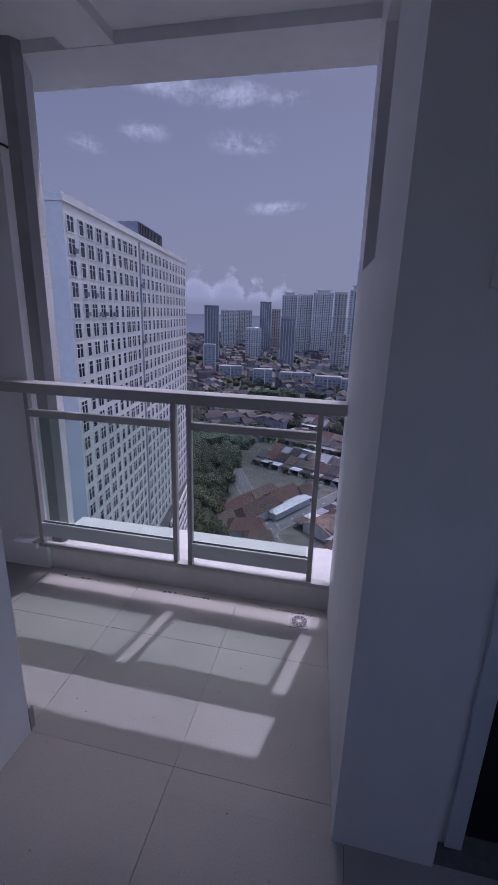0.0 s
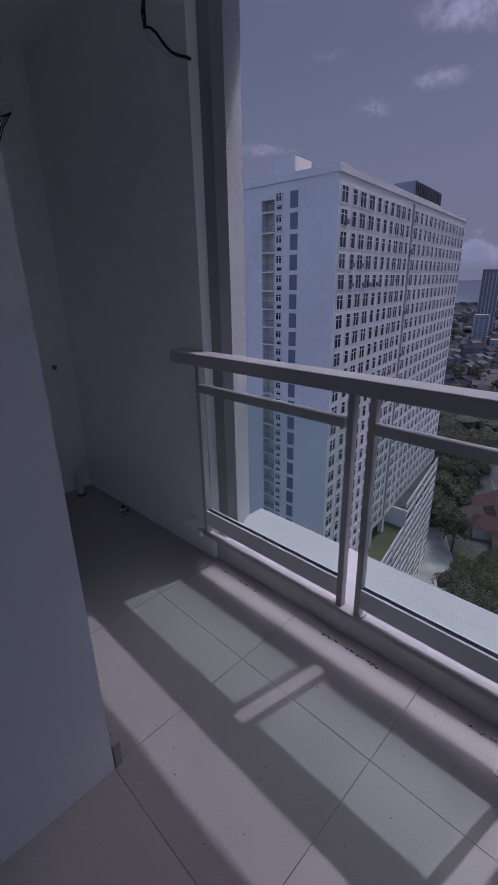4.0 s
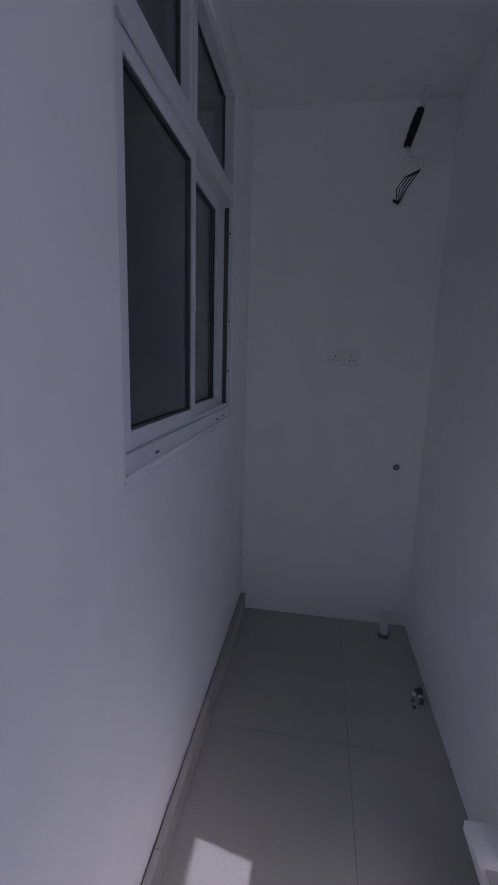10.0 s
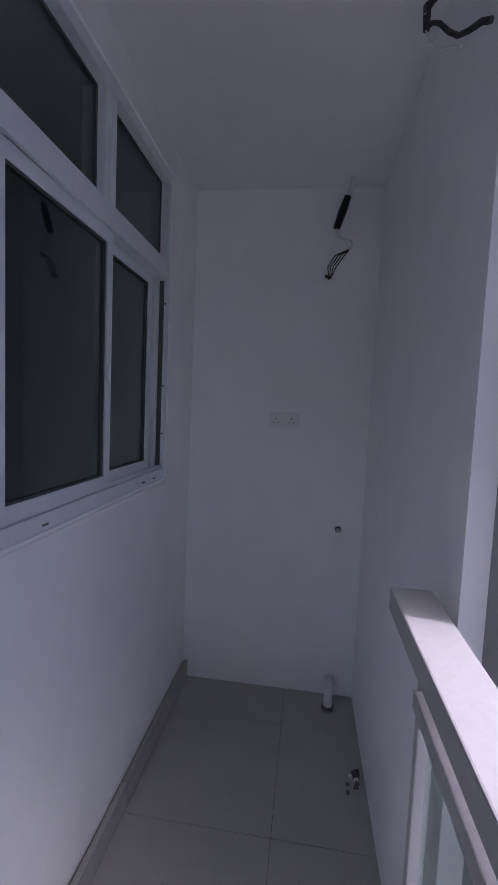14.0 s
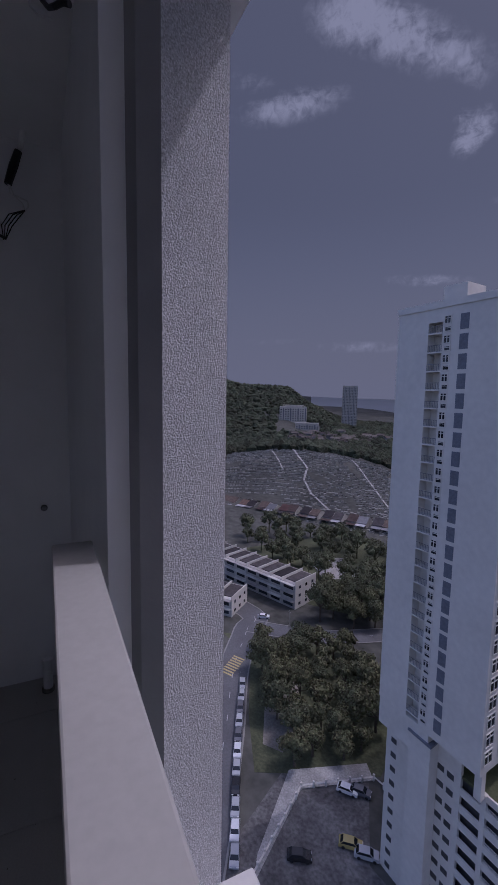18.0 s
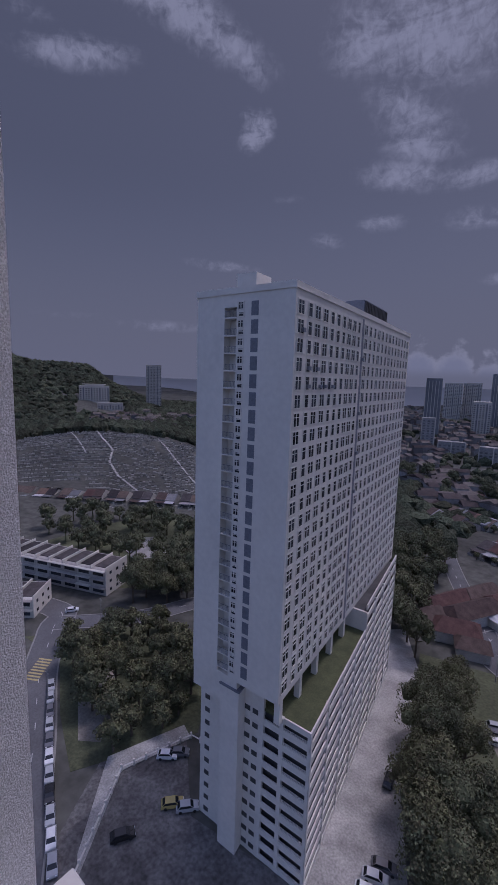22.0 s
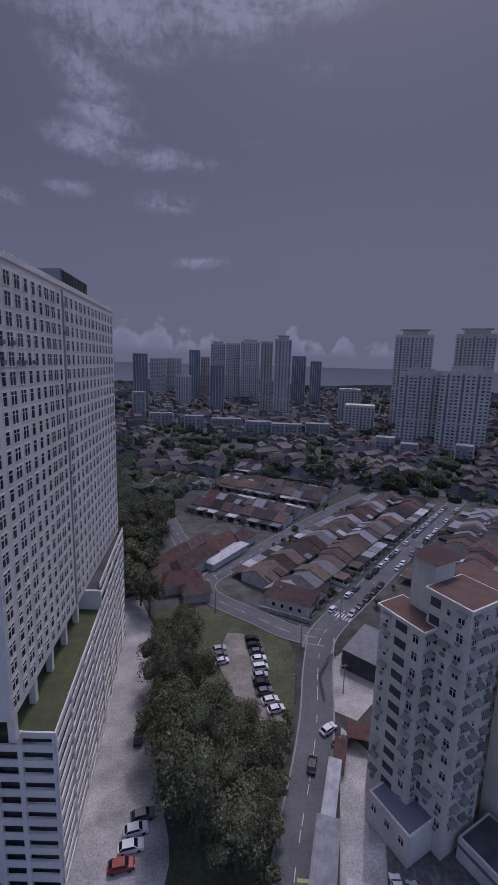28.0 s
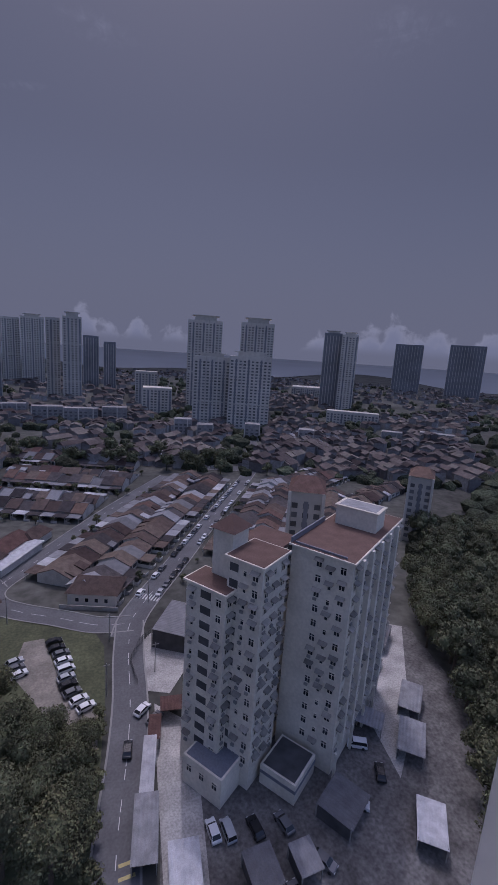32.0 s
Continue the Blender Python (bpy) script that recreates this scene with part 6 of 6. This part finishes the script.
def car(x, y, yaw, col="white", van=0, group="parked cars", where="on the road"):
    ob = thing("car", f"{col} {'van' if van else 'saloon car'} parked {where}", "car", group, at=pose(x, y, G + 0.1, 0, 0, yaw))
    b, rf, gl = CAR[(col, van)]
    part("body", b, None, ob)
    part("roof", rf, None, ob)
    part("window_glass", gl, None, ob)
    for wx in (-1.3, 1.32):
        for wy in (-0.8, 0.8):
            part("wheel", wheel, None, ob, at=pose(wx, wy, 0.31))
    for wy in (-0.6, 0.6):
        part("headlight", lampm, None, ob, at=pose(2.08, wy, 0.72))


cols = ["white", "black", "silver", "white", "grey", "black", "silver", "white"]
pick = lambda: RND.choice(cols)
for x, y, yw, c, v in ((17.0, 84.5, 40, "white", 0), (19.2, 81.2, 40, "grey", 0), (12.6, 75.4, 78, "black", 0)):
    car(x, y, yw, c, v, where="on the main road")
for i, (x, y) in enumerate(((-1.5, 115), (-0.8, 112), (0.2, 109.4), (0.8, 106.4), (1.4, 103), (1.4, 100), (1.8, 97.4), (2.6, 94.6), (4.0, 91.8), (5.4, 89.2), (-10.5, 109.5), (-10, 107), (-9.2, 104.5))):
    car(x, y, 12 + i, ("black", "black", "grey", "white", "white", "silver", "black", "grey", "white", "white", "silver", "grey", "white")[i], 1 if i == 4 else 0, where="on the grass lot")
for x, y, yw, c in ((-24, 79, 100, "black"), (-18.8, 60.5, 20, "white"), (-18.8, 57.8, 18, "white"), (-19.4, 55, 16, "red"), (-18.3, 63, 20, "grey")):
    car(x, y, yw, c, where="beside the driveway")
for x, y, yw, c in ((-53, 47, 50, "gold"), (-50.4, 48.4, 50, "silver"), (-55, 37.5, 60, "black"), (-62, 53.2, 40, "white"), (-60.6, 55.4, 40, "grey")):
    car(x, y, yw, c, where="in the tower car park")
for i in range(11):
    car(-100.5 + i * 4.7 * 0.87, 47 - i * 4.7 * 0.42 - (0.02 * i * (10 - i)), -27, pick(), where="along the kerb")
car(-109, 42.5, 152, "grey", where="on the road")
car(-131, 69, 60, "white", where="at the junction")
for x, y, yw, c, v in ((58, 61, 150, "white", 1), (58.5, 54, 60, "black", 0), (50.5, 50.5, -40, "white", 0), (39.5, 44.5, -60, "grey", 0), (24, 55, 92, "white", 0), (26.4, 54.2, 92, "silver", 1), (31, 53, 95, "black", 0), (36, 52, 100, "grey", 0), (23, 42.5, 88, "silver", 0), (26, 42, 88, "white", 0), (33, 42, 90, "grey", 0)):
    car(x, y, yw, c, v, where="in the apartment yard")
for s in range(-30, 112, 6):
    if RND.random() < 0.8:
        p = st(-3.0, s)
        car(p.x, p.y, 55, pick(), where="along the street")
    if RND.random() < 0.7:
        p = st(3.0, s + 2)
        car(p.x, p.y, 235, pick(), where="along the street")
for t in range(12):
    x, y = -100 + t * 18, 358 - t * 6.9
    car(x, y, -20, pick(), where="on the avenue")

# lamp posts and fence by the road
for x, y in ((12.5, 112), (10, 92), (-14, 128), (26, 128), (22, 96), (-118, 72), (-96, 44)):
    lp = thing("utility_pole", "grey utility pole beside the road", "pole", "utility poles", at=pose(x, y, G))
    part("pole", Build().tube([(0, 0, 0), (0, 0, 8.5)], [0.14, 0.09]), M["kerb"], lp)
    part("crossarm", Build().box((-0.8, -0.05, 7.9), (0.8, 0.05, 8.05)), M["kerb"], lp)
yard_fence = thing("yard_fence", "dark metal fence round a triangular yard", "fence")
FP = [(17.2, 93), (16.6, 101), (20, 108), (24, 111.5)]
for (x0, y0), (x1, y1) in zip(FP, FP[1:]):
    n = int(math.hypot(x1 - x0, y1 - y0) / 1.2)
    for i in range(n):
        x, y = x0 + (x1 - x0) * i / n, y0 + (y1 - y0) * i / n
        part("post", Build().box((x - 0.05, y - 0.05, G), (x + 0.05, y + 0.05, G + 2.0)), M["dark_and_shade"], yard_fence)
    for z in (0.5, 1.2, 1.9):
        part("rail", Build().tube([(x0, y0, G + z), (x1, y1, G + z)], 0.05, 0, 5), M["dark_and_shade"], yard_fence)
park_wall = thing("car_park_wall", "white wall with posts round the tower car park", "wall")
WP = [(-55, 28), (-66.5, 45), (-62, 60), (-52, 62)]
for (x0, y0), (x1, y1) in zip(WP, WP[1:]):
    n = max(2, int(math.hypot(x1 - x0, y1 - y0) / 2.5))
    for i in range(n):
        x, y = x0 + (x1 - x0) * i / n, y0 + (y1 - y0) * i / n
        part("post", Build().box((x - 0.18, y - 0.18, G), (x + 0.18, y + 0.18, G + 1.5)), M["tower"], park_wall)
    part("rail", Build().tube([(x0, y0, G + 0.9), (x1, y1, G + 0.9)], 0.18, 0, 4), M["tower"], park_wall)

# ---- clouds over the town ----
cloud = bpy.data.materials.new("hazy sky with thin cloud")
cloud.use_nodes = True
cn = cloud.node_tree
cn.nodes.clear()


def cnode(kind, *ins, op=None):
    """One node with its inputs linked or set; gives the first output."""
    nd = cn.nodes.new(kind)
    if op:
        nd.operation = op
    for i, s in enumerate(ins):
        if isinstance(s, bpy.types.NodeSocket):
            cn.links.new(s, nd.inputs[i])
        elif s is not None:
            nd.inputs[i].default_value = s
    return nd.outputs[0]


def cmath(op, *ins):
    return cnode("ShaderNodeMath", *ins, op=op)


def cramp(sock, lo, hi, top=1.0):
    nd = cn.nodes.new("ShaderNodeMapRange")
    nd.interpolation_type = "SMOOTHSTEP"
    cn.links.new(sock, nd.inputs["Value"])
    nd.inputs["From Min"].default_value, nd.inputs["From Max"].default_value, nd.inputs["To Max"].default_value = lo, hi, top
    return nd.outputs[0]


def cnoise(vec, scale, detail, rough, dist=0.0):
    nd = cn.nodes.new("ShaderNodeTexNoise")
    cn.links.new(vec, nd.inputs["Vector"])
    nd.inputs["Scale"].default_value, nd.inputs["Detail"].default_value = scale, detail
    nd.inputs["Roughness"].default_value, nd.inputs["Distortion"].default_value = rough, dist
    return nd.outputs[0]


c_geo = cn.nodes.new("ShaderNodeNewGeometry")
c_rel = cnode("ShaderNodeVectorMath", c_geo.outputs["Position"], EYE_OUT, op="SUBTRACT")
c_sep = cn.nodes.new("ShaderNodeSeparateXYZ")
cn.links.new(c_rel, c_sep.inputs[0])
c_az = cmath("MULTIPLY", cmath("ARCTAN2", cmath("MULTIPLY", c_sep.outputs[0], -1.0), c_sep.outputs[1]), 57.2958)
c_el = cmath("MULTIPLY", cmath("ARCSINE", cmath("DIVIDE", c_sep.outputs[2], 4600.0)), 57.2958)
c_ae = cnode("ShaderNodeCombineXYZ", c_az, c_el, 0.0)
# loose banks of thin cloud: bearing, height, half width, half height, thickness
bank = None
for az, el, w, h, k, tilt in ((47.5, 35.6, 8.5, 1.9, 1.2, 20), (53, 37.5, 5, 2.2, 1.1, 10), (41, 32.6, 2.6, 1.3, 0.9, 35), (60.5, 31.4, 6, 1.3, 1.0, -6), (66, 33.5, 4, 1.2, 0.5, 10), (39.8, 27.2, 2.0, 1.4, 1.6, -30), (40.8, 28.6, 1.1, 0.7, 0.9, 0),
                           (44, 13.6, 4.6, 0.6, 0.85, 3), (51, 6.2, 7, 0.7, 0.65, 0), (60, 6.8, 6, 0.6, 0.4, 0), (30.6, 16.6, 2.2, 0.8, 0.75, 8), (24.4, 18.2, 2.6, 0.9, 0.8, 0), (36, 21, 2.4, 0.6, 0.45, 0),
                           (27, 34.5, 5, 3.2, 0.95, 0), (19, 34, 9, 4.5, 1.1, 0), (8, 35, 10, 3.4, 1.15, 0), (-3, 36, 8, 2.4, 1.0, 0), (22.5, 29, 5, 3.2, 0.9, 30), (20.6, 25.6, 4.5, 2.2, 0.9, 10), (22, 22.6, 5, 1.5, 0.9, 5), (15, 22, 5, 1.1, 0.9, -4), (8.4, 21.8, 3, 0.8, 0.8, -6),
                           (4, 24, 3, 0.5, 0.5, -10), (13.4, 18, 4, 1.2, 0.8, 0), (9.3, 11.8, 3.6, 0.7, 0.85, -3), (-4, 30, 5, 1.6, 0.4, 0), (-38, 32, 8, 3, 0.35, 0)):
    off = cnode("ShaderNodeVectorMath", c_ae, (az, el, 0), op="SUBTRACT")
    turn = cn.nodes.new("ShaderNodeVectorRotate")
    turn.rotation_type = "Z_AXIS"
    cn.links.new(off, turn.inputs["Vector"])
    turn.inputs["Angle"].default_value = radians(-tilt)
    nrm = cnode("ShaderNodeVectorMath", turn.outputs[0], (w, h, 1), op="DIVIDE")
    ln = cn.nodes.new("ShaderNodeVectorMath")
    ln.operation = "LENGTH"
    cn.links.new(nrm, ln.inputs[0])
    one = cmath("MULTIPLY", cramp(ln.outputs["Value"], 1.9, 0.0), k)
    bank = one if bank is None else cmath("MAXIMUM", bank, one)
c_slant = cnode("ShaderNodeVectorMath", cnode("ShaderNodeCombineXYZ", cmath("ADD", c_az, cmath("MULTIPLY", c_el, 0.5)), c_el, 0.0), (0.4, 1.5, 1.0), op="MULTIPLY")
wisp = cnoise(c_slant, 0.22, 9, 0.6, 0.8)
ripple = cnoise(c_ae, 0.95, 6, 0.62, 0.6)
body = cmath("ADD", cmath("MULTIPLY", cmath("SUBTRACT", wisp, 0.5), 3.2), cmath("MULTIPLY", cmath("SUBTRACT", ripple, 0.5), 2.2))
thin = cramp(cmath("MULTIPLY", bank, cmath("ADD", body, 1.0)), 0.18, 1.4, 0.75)
# heaped cloud low over the sea
heap = None
for az, top, w in ((15, 5.0, 4), (19, 5.4, 3.5), (11.5, 4.0, 3), (8.3, 4.1, 2.6), (3, 3.0, 3), (-2.3, 5.0, 2.8), (-5, 3.2, 3), (-8.7, 4.5, 2.2), (-13, 3.4, 2.6), (-16, 3.0, 3), (-32, 3.4, 4), (-38, 4.6, 4), (-40.5, 5.8, 3), (-45, 5.0, 5), (-52, 5.2, 5)):
    d = cmath("DIVIDE", cmath("SUBTRACT", c_az, az), w)
    one = cmath("MULTIPLY", cramp(cmath("ABSOLUTE", d), 1.2, 0.0), top)
    heap = one if heap is None else cmath("MAXIMUM", heap, one)
lump = cnoise(c_ae, 0.6, 8, 0.6, 0.3)
crown = cmath("SUBTRACT", cmath("ADD", heap, cmath("MULTIPLY", cmath("SUBTRACT", lump, 0.5), 7.0)), c_el)
heaped = cmath("MULTIPLY", cramp(crown, 0.0, 1.8), cmath("MULTIPLY", cramp(c_el, 0.6, 2.2), 0.7))
haze = cmath("ADD", cmath("MULTIPLY", cramp(c_el, 20.0, -0.8), 0.07), 0.93)


def glow(col, strength):
    return cnode("ShaderNodeEmission", (*col, 1), strength)


SKY_WHITE = 0.24
shade = cn.nodes.new("ShaderNodeMix")
shade.data_type = "RGBA"
cn.links.new(cramp(cmath("ADD", crown, cmath("MULTIPLY", lump, -3.0)), 1.5, -1.5), shade.inputs["Factor"])
shade.inputs["A"].default_value, shade.inputs["B"].default_value = (0.58, 0.63, 0.78, 1), (0.88, 0.91, 1.0, 1)
e_heap = cnode("ShaderNodeEmission", shade.outputs["Result"], SKY_WHITE)
s1 = cnode("ShaderNodeMixShader", haze, cnode("ShaderNodeBsdfTransparent"), glow((0.60, 0.64, 0.76), cmath("ADD", cmath("MULTIPLY", cramp(c_el, 24.0, -0.5), 0.08), 0.09)))
s2 = cnode("ShaderNodeMixShader", thin, s1, glow((0.84, 0.88, 1.0), SKY_WHITE))
s3 = cnode("ShaderNodeMixShader", heaped, s2, e_heap)
cn.links.new(s3, cn.nodes.new("ShaderNodeOutputMaterial").inputs[0])
dome = Build()
CA, CE = list(range(-90, 111, 5)), [-0.55, 1.5, 4, 8, 12, 16, 20, 25, 30, 36, 42, 48]
for el in CE:
    for az in CA:
        dome.v.append(tuple(along(az, 4600 * math.cos(radians(el)), 1.52 + 4600 * math.sin(radians(el)))))
k = len(CA)
for i in range(len(CE) - 1):
    for j in range(k - 1):
        dome.f.append((i * k + j, i * k + j + 1, (i + 1) * k + j + 1, (i + 1) * k + j))
        dome.m.append(0)
solid("backdrop_clouds", dome, cloud, kind="structure", smooth=True)

# ---- floor tiles and skirting ----
floor = solid("floor", Build().box((XE, -4.75, -0.3), (2.75, 0.054, -0.006)).box((2.75, -4.75, -0.3), (5.2, -1.05, -0.006)).box((3.005, -1.05, -0.3), (5.2, -0.83, -0.006)), M["grout"], kind="structure")
XL = [0.345 + 0.6 * i for i in range(-3, 10)]
YL = [-0.357 + 0.6 * i for i in range(-8, 3)]
GAP = 0.0011
ZONES = [(XE, 1.56, YS, 0.054), (1.56, 2.72, -1.05, 0.054), (1.56, 5.2, -4.75, -1.05), (XE, 1.4, -4.75, -1.145)]
shared = {}


def tile_mesh(w, h):
    key = (round(w, 3), round(h, 3))
    if key not in shared:
        shared[key] = Build().box((0, 0, -0.008), (w, h, 0)).mesh("tile", M["tile"])
    return shared[key]


done = set()
for zone in ZONES:
    x0, x1, y0, y1 = zone
    for xa in XL:
        for ya in YL:
            ax, bx = max(xa + GAP, x0), min(xa + 0.6 - GAP, x1)
            ay, by = max(ya + GAP, y0), min(ya + 0.6 - GAP, y1)
            if bx - ax > 0.01 and by - ay > 0.01:
                part("tile", tile_mesh(bx - ax, by - ay), None, floor, at=pose(ax, ay, RND.uniform(-0.0004, 0.0004)))
skirt = solid("baseboard", Build().prism([(XE, ys(XE) - 0.01), (1.559, ys(1.56) - 0.01), (1.559, ys(1.56) + 0.006), (XE, ys(XE) + 0.006)], 0.0, 0.09), M["grout"], kind="structure")
xs = [XE] + [x for x in (0.315 + 0.6 * i for i in range(-2, 3)) if XE < x < 1.56] + [1.56]
for xa, xb in zip(xs, xs[1:]):
    part("tile", Build().prism([(xa + 0.0015, ys(xa) + 0.006), (xb - 0.0015, ys(xb) + 0.006), (xb - 0.0015, ys(xb) + 0.03), (xa + 0.0015, ys(xa) + 0.03)], 0.0, 0.1), M["tile"], skirt, bevel=0.002)

# grit on the tiles and grime along the kerb
grit = Build()
for _ in range(170):
    x, y = RND.uniform(XE + 0.05, 2.6), RND.uniform(-0.93, -0.02)
    if RND.random() < 0.25:
        x, y = RND.uniform(1.6, 2.6), RND.uniform(-1.9, -0.95)
    s = RND.uniform(0.0008, 0.0026)
    t = RND.uniform(0, 3)
    grit.prism([(x + s * RND.uniform(0.6, 1.3) * math.cos(t + k * 1.55), y + s * RND.uniform(0.6, 1.3) * math.sin(t + k * 1.55)) for k in range(4)], 0.0006, 0.0006 + s * 0.6)
for _ in range(110):
    x = RND.uniform(0.98, 2.58)
    s = RND.uniform(0.001, 0.0028) * (1.5 if noise.noise(Vector((x * 3, 0, 0))) > 0 else 0.5)
    y = -0.001 - abs(RND.gauss(0, 0.006)) - s
    t = RND.uniform(0, 3)
    grit.prism([(x + 1.8 * s * math.cos(t + k * 1.55), y + s * math.sin(t + k * 1.55)) for k in range(4)], 0.0006, 0.0006 + s * 0.5)
solid("grit", grit, M["spot"], "specks of dark grit scattered on the floor tiles", "dirt", kind="stuff")
